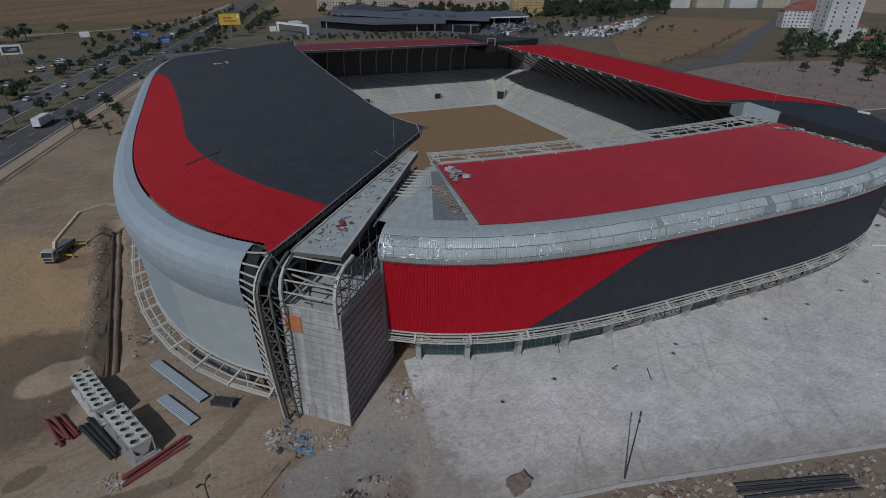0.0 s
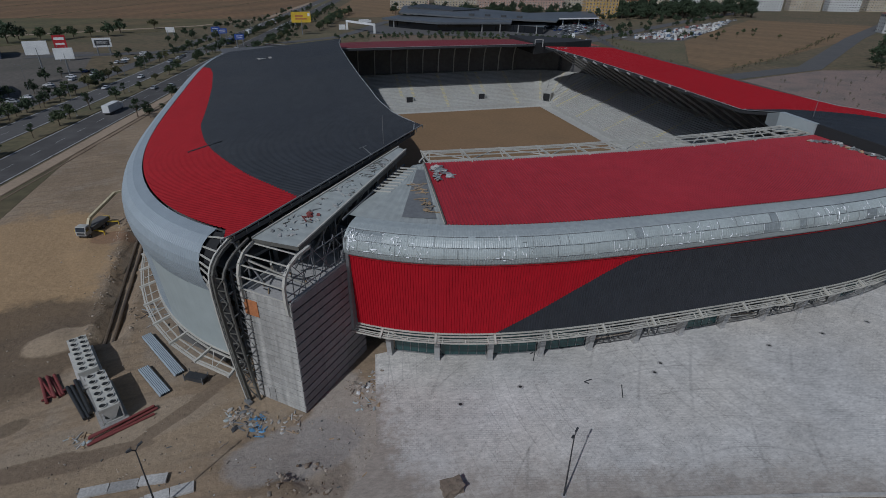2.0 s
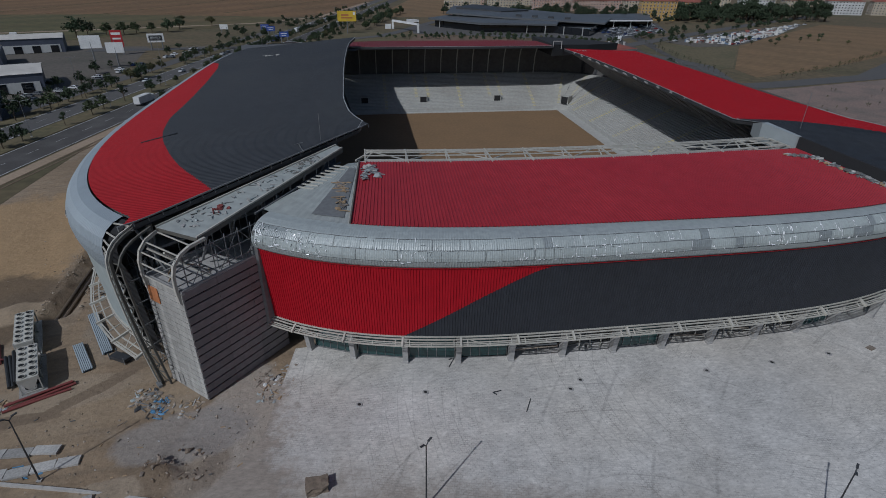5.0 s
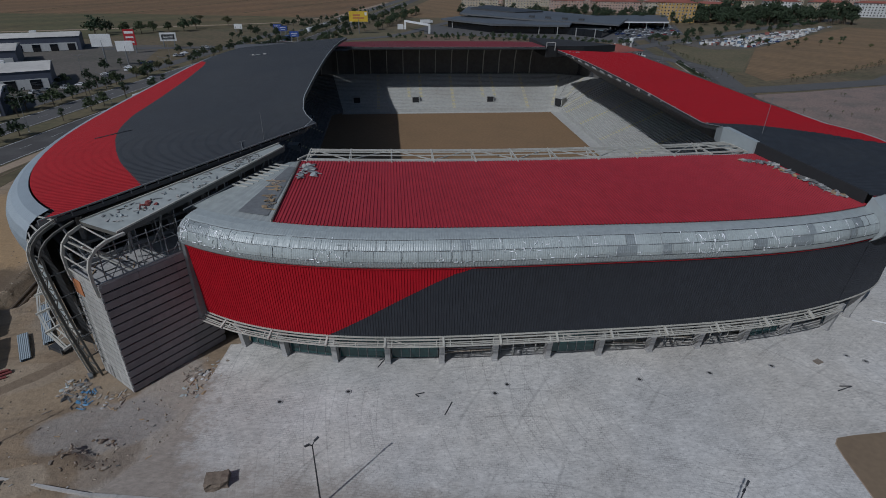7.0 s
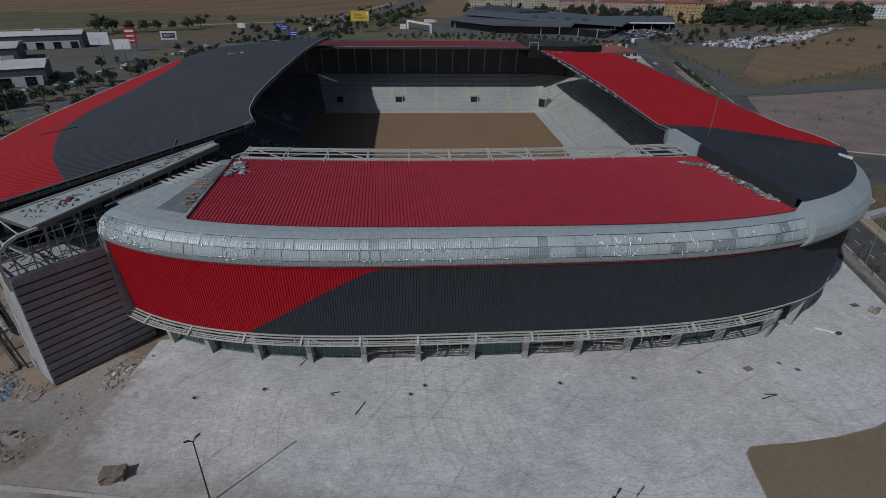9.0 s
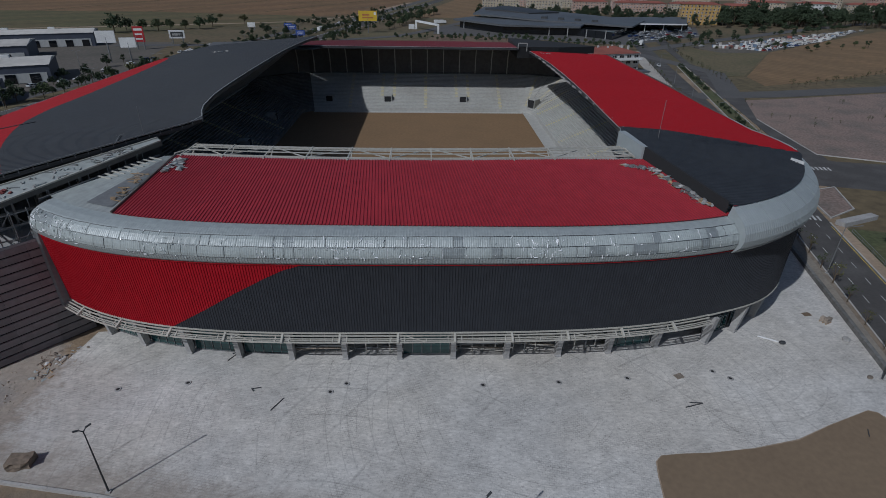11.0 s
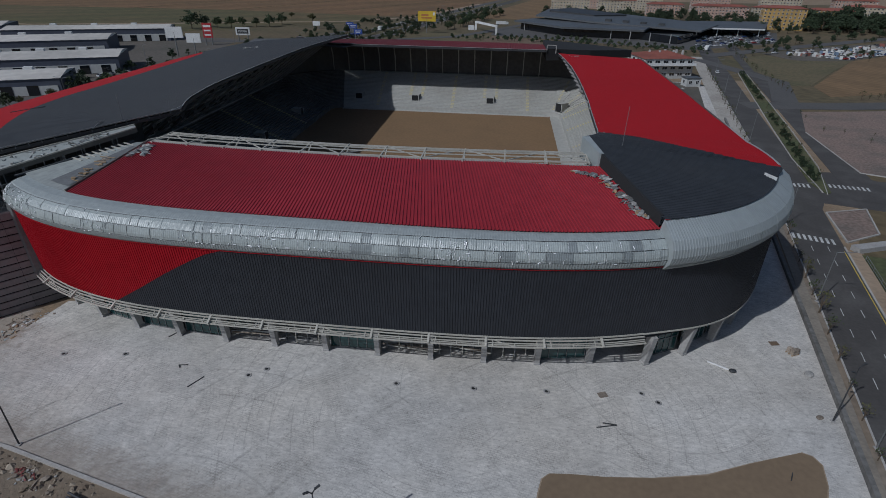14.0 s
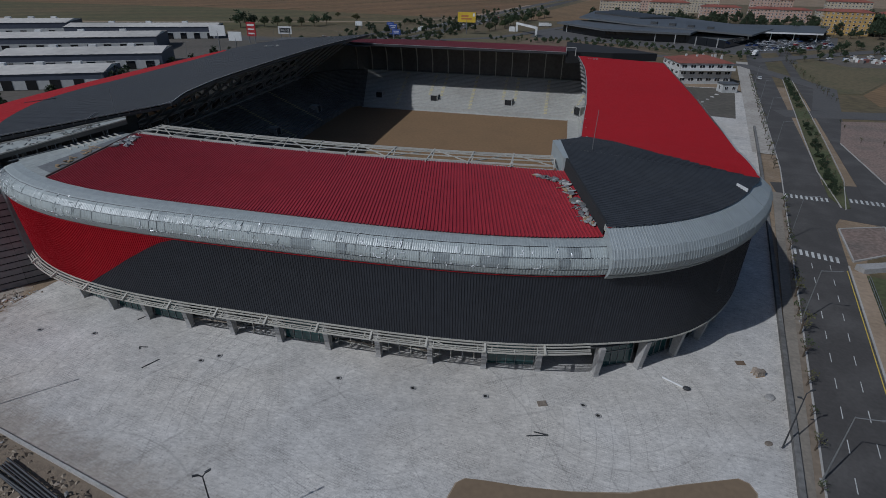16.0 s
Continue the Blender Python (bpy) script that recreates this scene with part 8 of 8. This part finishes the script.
rng = random.Random(5)
PICK = [0, 0, 0, 0, 0, 1, 1, 1, 1, 2, 3, 5, 0, 0, 0, 1, 5, 0, 0, 4]
for r in range(7):
    for c in range(15):
        if rng.random() < 0.85:
            t, u = c / 14, r / 6
            x = lerp(lerp(158, 228, t), lerp(180, 250, t), u)
            y = lerp(lerp(280, 326, t), lerp(348, 392, t), u)
            car(x + rng.uniform(-1, 1), y + rng.uniform(-1, 1), 35 + rng.uniform(-4, 4), rng.choice(PICK), "cars in the car park", "parked in the car park", 0.05)
for r in range(5):
    for c in range(20):
        if rng.random() < 0.8:
            t, u = c / 19, r / 4
            x = lerp(lerp(200, 410, t), lerp(236, 318, t), u)
            y = lerp(lerp(258, 381, t), lerp(238, 300, t), u)
            car(x + rng.uniform(-1.5, 1.5), y + rng.uniform(-1.5, 1.5), 20 + rng.uniform(-8, 8), rng.choice(PICK), "cars beside the fields", "parked beside the field", 0.05)
for k in range(22):
    y = rng.uniform(120, 480)
    off = rng.choice((-3, 2.5, -20, -24))
    car(hx(y, off), y, 78 if off > -10 else 258, rng.choice(PICK), "cars on the highway", "on the highway", 0.06)
for k in range(24):
    y = rng.uniform(90, 240)
    car(hx(y, -48 + rng.uniform(-6, 4)), y, rng.choice((78, 168)) + rng.uniform(-5, 5), rng.choice(PICK), "cars by the warehouses", "parked by the warehouses", 0.02)
car(135, 170, 76, 0, "cars on the side road", "driving on the side road", 0.07)


def goods_yard():
    """Crates, bundles and sheets stacked over the lot, as one heap of small boxes in several tones."""
    rng = random.Random(88)
    bm = bmesh.new()
    for k in range(330):
        t, u = rng.random(), rng.random()
        x = lerp(lerp(200, 400, t), lerp(236, 318, t), u)
        y = lerp(lerp(256, 376, t), lerp(238, 300, t), u)
        w, d, h = rng.uniform(0.8, 4.5), rng.uniform(0.8, 2.4), rng.uniform(0.4, 2.4)
        box(bm, (x, y, h / 2), (w, d, h), rng.uniform(0, 180))
    m = mat("stacked_goods", (0.4, 0.38, 0.35), 0.8, vary=0.1, grain=2.0)
    n, l = m.node_tree.nodes, m.node_tree.links
    geo, ramp = n.new("ShaderNodeNewGeometry"), n.new("ShaderNodeValToRGB")
    ramp.color_ramp.interpolation = "CONSTANT"
    stops = ramp.color_ramp.elements
    stops[0].color, stops[1].position, stops[1].color = (0.62, 0.61, 0.58, 1), 0.42, (0.36, 0.33, 0.29, 1)
    for place, colour in ((0.62, (0.24, 0.09, 0.07, 1)), (0.74, (0.14, 0.13, 0.12, 1)), (0.92, (0.16, 0.22, 0.30, 1))):
        stops.new(place).color = colour
    l.new(geo.outputs["Random Per Island"], ramp.inputs["Fac"])
    l.new(ramp.outputs["Color"], n["Principled BSDF"].inputs["Base Color"])
    tagged(part("stacked_goods", bm, m), "crates, bundles and sheets stacked over the earth lot", "goods", "", "stuff")


goods_yard()


def truck(x, y, turn, label, paint, length=11.0):
    ob = thing("lorry", label, "lorry", at=(x, y, 0.06))
    ob.rotation_euler = (0, 0, radians(turn))
    bm = bmesh.new()
    box(bm, (-1.2, 0, 2.1), (length - 2.6, 2.4, 2.6))
    part("box_body", bm, paint, ob)
    bm = bmesh.new()
    box(bm, (length / 2 - 1.2, 0, 1.7), (2.0, 2.3, 2.2))
    bmesh.ops.bevel(bm, geom=bm.edges[:], offset=0.2, segments=2, affect="EDGES")
    part("cab", bm, WHITE, ob)
    bm = bmesh.new()
    box(bm, (0, 0, 0.75), (length - 0.8, 1.0, 0.25))
    part("chassis", bm, DARKSTEEL, ob)
    for xx in (length / 2 - 1.4, -length / 2 + 2.4, -length / 2 + 1.3):
        for yy in (-1.05, 1.05):
            wheel(ob, xx, yy)


truck(-118.5, 84, 78, "white box lorry on the highway", WHITE)
truck(-93, 275, 78, "blue box lorry at the highway junction", CAR_PAINTS[4][1])
truck(-84, 330, 78, "white box lorry on the highway", WHITE, 9)
truck(16, 405, 10, "white bus parked by the showroom", WHITE, 12)
truck(158, 262, 240, "white minibus on the far road", WHITE, 8)

# ---- buildings ----
PANE = None


def window_meshes(w, h):
    xs = [-w / 2 - 0.06, -w / 2 + 0.06, -0.06, 0.06, w / 2 - 0.06, w / 2 + 0.06]
    zs = [-h / 2 - 0.06, -h / 2 + 0.06, h / 2 - 0.06, h / 2 + 0.06]
    bm = bmesh.new()
    vs = [[bm.verts.new((x, -0.08, z)) for z in zs] for x in xs]
    for i in range(5):
        for j in range(3):
            f = bm.faces.new((vs[i][j], vs[i + 1][j], vs[i + 1][j + 1], vs[i][j + 1]))
            f.material_index = 0 if j == 1 and i in (1, 3) else 1
    rim = [vs[0][0], vs[5][0], vs[5][3], vs[0][3]]
    back = [bm.verts.new((v.co.x, 0.03, v.co.z)) for v in rim]
    for i in range(4):
        bm.faces.new((rim[i], back[i], back[(i + 1) % 4], rim[(i + 1) % 4])).material_index = 1
    me = mesh_of("window", bm, DARKGLASS)
    me.materials.append(WHITE)
    return me


WIN = window_meshes(1.5, 1.5)
WIDE = window_meshes(2.6, 1.4)


def house(name, label, x, y, turn, w, d, floors, wall, roof, hip=2.2, category="building", floor_h=3.0, win=WIN, gap=3.4, group="", flat_roof=False):
    """A block with storeys of windows on its two near sides, a plinth band and a hipped or flat roof."""
    ob = thing(name, label, category, group, at=(x, y, 0))
    ob.rotation_euler = (0, 0, radians(turn))
    h = floors * floor_h + 0.6
    bm = bmesh.new()
    box(bm, (0, 0, h / 2 - 0.2), (w, d, h + 0.4))
    part("wall", bm, wall, ob)
    bm = bmesh.new()
    if flat_roof:
        box(bm, (0, 0, h + 0.25), (w + 0.5, d + 0.5, 0.5))
    else:
        e = 0.7
        base = [(-w / 2 - e, -d / 2 - e, h), (w / 2 + e, -d / 2 - e, h), (w / 2 + e, d / 2 + e, h), (-w / 2 - e, d / 2 + e, h)]
        r = min(w, d) / 2
        top = [(-w / 2 + r, 0, h + hip), (w / 2 - r, 0, h + hip)] if w >= d else [(0, -d / 2 + r, h + hip), (0, d / 2 - r, h + hip)]
        v = [bm.verts.new(p) for p in base]
        t = [bm.verts.new(p) for p in top]
        if w >= d:
            for f in ((v[0], v[1], t[1], t[0]), (v[1], v[2], t[1]), (v[2], v[3], t[0], t[1]), (v[3], v[0], t[0])):
                bm.faces.new(f)
        else:
            for f in ((v[0], v[1], t[0]), (v[1], v[2], t[1], t[0]), (v[2], v[3], t[1]), (v[3], v[0], t[0], t[1])):
                bm.faces.new(f)
        bm.faces.new(v[::-1])
    part("roof", bm, roof, ob)
    n = max(1, int(w / gap))
    for f in range(floors):
        z = 0.6 + f * floor_h + 1.5
        for i in range(n):
            piece("window", win, ob, pose(lerp(-w / 2, w / 2, (i + 0.5) / n), -d / 2 - 0.02, z))
        m = max(1, int(d / gap))
        for i in range(m):
            for s in (-1, 1):
                piece("window", win, ob, pose(s * (w / 2 + 0.02), lerp(-d / 2, d / 2, (i + 0.5) / m), z, 0, 0, 90 * s))
    return ob


CREAM = mat("cream_render", (0.40, 0.34, 0.25), 0.9, vary=0.08, grain=0.8, stains=0.15)
OCHRE = mat("ochre_render", (0.42, 0.27, 0.09), 0.9, vary=0.08, grain=0.8, stains=0.15)
PINK = mat("pink_render", (0.40, 0.27, 0.21), 0.9, vary=0.08, grain=0.8, stains=0.15)
WHITEWALL = mat("white_render", (0.50, 0.50, 0.48), 0.9, vary=0.08, grain=0.8, stains=0.15)
TILE = mat("red_tile_roof", (0.26, 0.085, 0.06), 0.85, vary=0.15, grain=1.5, stains=0.25)
GREYROOF = mat("grey_metal_roof", (0.115, 0.12, 0.125), 0.5, metal=0.2, vary=0.08, grain=0.4, stains=0.2)
PALEROOF = mat("pale_hall_roof", (0.56, 0.53, 0.48), 0.75, vary=0.1, grain=0.3, stains=0.25)
BLUEWALL = mat("blue_hall_wall", (0.075, 0.085, 0.115), 0.6, vary=0.1, grain=0.5)

APTS = "apartment houses beyond the car park"
house("apartment_house", "cream apartment house with rows of windows", 96, 590, -8, 46, 14, 5, CREAM, TILE, group=APTS)
house("apartment_house", "cream apartment house with rows of windows", 150, 582, -8, 44, 14, 5, CREAM, TILE, group=APTS)
house("apartment_house", "pink apartment house with red roof", 205, 575, -8, 42, 14, 4, PINK, TILE, group=APTS)
house("apartment_house", "pink apartment house with red roof", 262, 560, -8, 60, 15, 4, PINK, TILE, group=APTS)
house("apartment_house", "pink apartment house with red roof", 318, 555, -8, 40, 15, 4, CREAM, TILE, group=APTS)
house("apartment_house", "ochre and white apartment house", 278, 436, -12, 36, 14, 6, OCHRE, TILE, group=APTS)
house("apartment_house", "ochre apartment house with white ground floors", 336, 470, -12, 40, 14, 5, OCHRE, TILE, group=APTS)
for k in range(7):
    house("apartment_house", "white apartment house with rows of windows", 410 + 52 * k, 545 - 12 * k, -20, 40, 14, 5, WHITEWALL if k % 2 else CREAM, TILE, group=APTS)
for k in range(7):
    house("apartment_house", "far pale apartment house with rows of windows", 120 + 80 * k, 680 - 14 * k, -10, 46, 15, 6, CREAM if k % 2 else PINK, TILE, group=APTS)
house("tower_block", "white tower block with narrow windows", 362, 143, -20, 24, 16, 13, WHITEWALL, GREYROOF, flat_roof=True, gap=7.5)
house("red_roof_house", "long low house with red tiled roof", 388, 116, -15, 46, 12, 2, CREAM, TILE)
house("red_roof_house", "white house with red tiled roof behind trees", 420, 170, -15, 30, 12, 3, WHITEWALL, TILE)
for k in range(5):
    house("apartment_house", "pale apartment house on the far side", 470 + 36 * k, 250 + 22 * k, -30, 30, 14, 5, CREAM if k % 2 else WHITEWALL, TILE, group=APTS)

# white house behind the stand: two storeys, red hipped roof with chimneys
lodge = house("white_lodge", "white two-storey house with red hipped roof and balcony", 101, 158, 14, 26, 20, 3, WHITEWALL, TILE, hip=2.6, floor_h=3.0, win=WIDE, gap=4.2)
for x, y in ((-6, 1), (-2, -2), (3, 2), (6, -1), (9, 1.5), (10.5, -2)):
    bm = bmesh.new()
    box(bm, (x, y, 11.4), (0.8, 0.8, 2.0))
    part("chimney", bm, WHITEWALL, lodge)
bm = bmesh.new()
box(bm, (0, -11.2, 6.6), (26.4, 2.4, 0.25))
box(bm, (0, -12.3, 7.2), (26.4, 0.12, 1.0))
part("balcony", bm, WHITE, lodge)
house("yard_shed", "small pale shed beside the white house", 110, 131, 14, 7, 5, 1, WHITEWALL, GREYROOF, flat_roof=True, win=WIN)

# car showroom: stacked dark roofs over glass
show = thing("car_showroom", "large dark car showroom with stepped angular roofs", "showroom")
def roof_slab(plan, zs, thick, material, name, parent):
    bm = bmesh.new()
    lo = [bm.verts.new((x, y, z - thick)) for (x, y), z in zip(plan, zs)]
    hi = [bm.verts.new((x, y, z)) for (x, y), z in zip(plan, zs)]
    n = len(plan)
    bm.faces.new(lo[::-1])
    bm.faces.new(hi)
    for i in range(n):
        bm.faces.new((lo[i], lo[(i + 1) % n], hi[(i + 1) % n], hi[i]))
    return part(name, bm, material, parent)


bm = bmesh.new()
prism(bm, [(33, 372), (66, 328), (124, 318), (146, 292), (196, 372), (120, 430), (60, 440)], 0, 5.5)
part("glass_front", bm, DARKGLASS, show, "dark glass front")
roof_slab([(27, 374), (64, 320), (126, 312), (140, 345), (90, 372), (48, 400)], [7.2, 7.6, 7.6, 8.5, 8.5, 7.5], 1.4, GREYROOF, "lower_roof", show)
roof_slab([(46, 392), (92, 346), (170, 318), (200, 372), (120, 440), (62, 450)], [10.5, 9.8, 7.6, 7.8, 11, 12.5], 1.2, GREYROOF, "upper_roof", show)
roof_slab([(60, 420), (98, 392), (130, 410), (84, 462)], [13.2, 11.5, 11.5, 13.2], 1.6, DARKSTEEL, "top_roof", show)
for k in range(9):
    bm = bmesh.new()
    t = k / 8
    x, y = lerp(36, 142, t), lerp(364, 296, t ** 0.8)
    beam(bm, (x, y, 0), (x, y, 6.5), 0.6)
    part("column", bm, CONCRETE, show)
for k in range(4):
    bm = bmesh.new()
    t = 0.2 + 0.2 * k
    box(bm, (lerp(92, 160, t), lerp(362, 340, t), 10.9 - 2.2 * t), (5, 4, 1.6), -20)
    part("roof_unit", bm, DARKSTEEL, show)
canopy_hall = thing("display_canopy", "long low display hall with pale fascia", "hall")
roof_slab([(142, 352), (230, 352), (262, 424), (150, 404)], [7.0, 7.0, 7.4, 7.4], 0.8, GREYROOF, "roof", canopy_hall)
bm = bmesh.new()
beam(bm, (142, 351.4, 6.6), (230, 351.4, 6.6), 0.4, 1.1)
part("fascia", bm, WHITE, canopy_hall, "white fascia")
for k in range(6):
    bm = bmesh.new()
    beam(bm, (lerp(145, 227, k / 5), 354, 0), (lerp(145, 227, k / 5), 354, 6.4), 0.5)
    part("column", bm, WHITE, canopy_hall)
bm = bmesh.new()
prism(bm, [(160, 372), (240, 372), (256, 418), (156, 400)], 0, 6.2)
part("rear_wall", bm, DARKGLASS, canopy_hall)

portal = thing("entrance_portal", "white entrance portal over the drive", "gate")
pa, pb = Vector((-6.0, 354.5)), Vector((12.4, 320.8))
for q, nm in ((pa, "gate_post"), (pb, "gate_post")):
    bm = bmesh.new()
    beam(bm, (q.x, q.y, 0), (q.x, q.y, 7.0), 1.6)
    part(nm, bm, WHITE, portal)
bm = bmesh.new()
beam(bm, (pa.x, pa.y, 6.6), (pb.x, pb.y, 6.6), 1.6, 1.5)
part("crossbeam", bm, WHITE, portal)
bm = bmesh.new()
box(bm, (-10, 356, 1.8), (5, 4, 3.6))
part("gatehouse", bm, WHITE, portal)


def billboard(x, y, turn, w, h, top, colour, label, posts=1, bars=()):
    ob = thing("billboard", label, "billboard", at=(x, y, 0))
    ob.rotation_euler = (0, 0, radians(turn))
    for i in range(posts):
        px = 0 if posts == 1 else lerp(-w / 3, w / 3, i / (posts - 1))
        bm = bmesh.new()
        tube(bm, (px, 0, 0), (px, 0, top - h / 2), 0.35, 8)
        part("post", bm, GREYSTEEL, ob)
    bm = bmesh.new()
    box(bm, (0, 0, top - h / 2), (w, 0.6, h))
    p = part("panel", bm, colour, ob)
    for bx, bz, bw, bh, m in bars:
        bm = bmesh.new()
        box(bm, (bx * w, -0.33, top - h / 2 + bz * h), (bw * w, 0.06, bh * h))
        part("print_bar", bm, m, p)
    return ob


SIGN_YELLOW = mat("yellow_sign", (0.62, 0.42, 0.03), 0.6, vary=0.05)
SIGN_RED = mat("red_sign", (0.40, 0.02, 0.025), 0.6, vary=0.05)
SIGN_BLUE = mat("blue_sign", (0.04, 0.09, 0.35), 0.6, vary=0.05)
billboard(-43.9, 319.5, 0, 14.5, 7.5, 16.5, SIGN_YELLOW, "yellow advertising board on a single mast", 1, ((-0.1, 0.12, 0.4, 0.18, ORANGE), (0.0, -0.15, 0.6, 0.14, ORANGE), (0.4, 0.25, 0.12, 0.3, WHITE)))
billboard(-168, 165, 10, 9.5, 6.0, 16.0, WHITE, "white board on a tall mast", 1)
billboard(-158, 167, 10, 8.0, 5.0, 12.5, WHITE, "white board on a mast", 1)
billboard(-174.6, 214, 10, 6.0, 9.0, 13.5, SIGN_RED, "red and white totem sign", 2, ((0, 0.3, 0.8, 0.14, WHITE), (0, 0.0, 0.7, 0.1, WHITE), (0, -0.3, 0.7, 0.1, WHITE)))
billboard(-160, 234, 10, 9.5, 5.0, 9.5, WHITE, "white board with dark oval band", 2, ((0, 0, 0.8, 0.6, DARKSTEEL), (0, 0, 0.6, 0.3, WHITE)))
for k, (x, y) in enumerate(((-100, 300), (-86, 262), (-106, 312))):
    billboard(x, y, 10, 6.0, 3.4, 7.5, SIGN_BLUE, "blue road sign beside the highway", 2, ((0, 0.15, 0.7, 0.12, WHITE), (0, -0.2, 0.5, 0.12, WHITE)))
billboard(-140, 330, 10, 6.0, 3.6, 6.0, WHITE, "pale board at the field edge", 2)


def hall(x, y, turn, w, d, h, label):
    ob = thing("warehouse", label, "warehouse", "warehouses by the highway", at=(x, y, 0))
    ob.rotation_euler = (0, 0, radians(turn))
    bm = bmesh.new()
    box(bm, (0, 0, h / 2), (w, d, h))
    part("wall", bm, BLUEWALL, ob, "blue sheet wall")
    bm = bmesh.new()
    rows = []
    for i in range(int(w / 2) + 1):
        xx = -w / 2 - 0.4 + i * (w + 0.8) / int(w / 2)
        k = 0.08 if i % 2 else 0
        rows.append([(xx, -d / 2 - 0.4, h + k), (xx, 0, h + 1.6 + k), (xx, d / 2 + 0.4, h + k)])
    grid(bm, rows)
    part("roof", bm, PALEROOF, ob, "pale ribbed roof")
    bm = bmesh.new()
    for s in (-1, 1):
        v = [bm.verts.new(p) for p in ((s * w / 2, -d / 2, h), (s * w / 2, d / 2, h), (s * w / 2, 0, h + 1.55))]
        bm.faces.new(v)
    part("gable", bm, WHITE, ob)
    bm = bmesh.new()
    box(bm, (0, -d / 2 - 0.1, h * 0.3), (w * 0.96, 0.2, h * 0.55))
    part("loading_front", bm, WHITEWALL, ob, "pale loading front")
    for i in range(int(w / 9)):
        bm = bmesh.new()
        box(bm, (-w / 2 + 5 + i * 9, -d / 2 - 0.25, 2.0), (4.0, 0.12, 4.0))
        part("gate", bm, DARKGLASS, ob, "dark loading gate")
    for i in range(3):
        bm = bmesh.new()
        box(bm, (-w / 4 + i * w / 4, d / 5, h + 1.3), (3.5, 2.6, 1.8))
        part("roof_unit", bm, WHITE, ob)


hall(-206, 108, 26, 74, 30, 7.5, "pale-roofed warehouse with blue walls")
hall(-262, 160, 26, 96, 34, 8.0, "long pale-roofed warehouse with blue walls")
hall(-262, 222, 22, 100, 26, 8.0, "long pale-roofed warehouse with blue walls")
hall(-352, 210, 26, 60, 34, 9.0, "pale-roofed warehouse at the field edge")
hall(-190, 60, 26, 60, 26, 6.5, "low pale-roofed warehouse with blue walls")

# street lamps of the side road and the highway
for y in (-92, -60, -28, 36, 72, 108, 150):
    lamp_post(ex(y) - 4.9 if y < 0 else ex(y) - 5.2, y, 0.1, 9.5, "grey single-armed street lamp beside the road", [(-10, 0)], GREYSTEEL, "street_lamp", 2.2)
for y in range(-40, 520, 40):
    lamp_post(hx(y, -11.2), y, 0.1, 11, "grey two-armed highway lamp in the median", [(0, 0), (180, 0)], GREYSTEEL, "street_lamp", 2.4)
for x, y in ((-158, 120), (-120, 150), (-145, 190)):
    lamp_post(x, y, 0.0, 12, "tall grey lighting mast by the highway", [(20, 0), (200, 0)], GREYSTEEL, "street_lamp", 1.6)

# railing along the channel
railing = thing("railing", "grey steel railing along the channel", "railing")
for k in range(22):
    y = -140 + 4.6 * k
    bm = bmesh.new()
    beam(bm, (ex(y) + 7.3, y, 0), (ex(y) + 7.3, y, 1.15), 0.08)
    part("post", bm, GREYSTEEL, railing)
for z in (0.55, 1.1):
    bm = bmesh.new()
    beam(bm, (ex(-140) + 7.3, -140, z), (ex(-43.4) + 7.3, -43.4, z), 0.07)
    part("rail", bm, GREYSTEEL, railing)
culvert = thing("culvert_wall", "pale concrete head wall at the end of the channel", "wall")
bm = bmesh.new()
prism(bm, [(93.5, -40.5), (104, -36.5), (103.4, -34.8), (92.8, -38.6)], -0.5, 1.0)
part("head_wall", bm, CONCRETE, culvert)
# site fence and pallets along the far platform edge
for k in range(6):
    rock(88 + 3.2 * k, 92 + 6 * k, 1.6, 30 * k, 60 + k, "heap of rubble beside the pale yard", PALE_RUBBLE, flat_k=0.45, z=0.0)
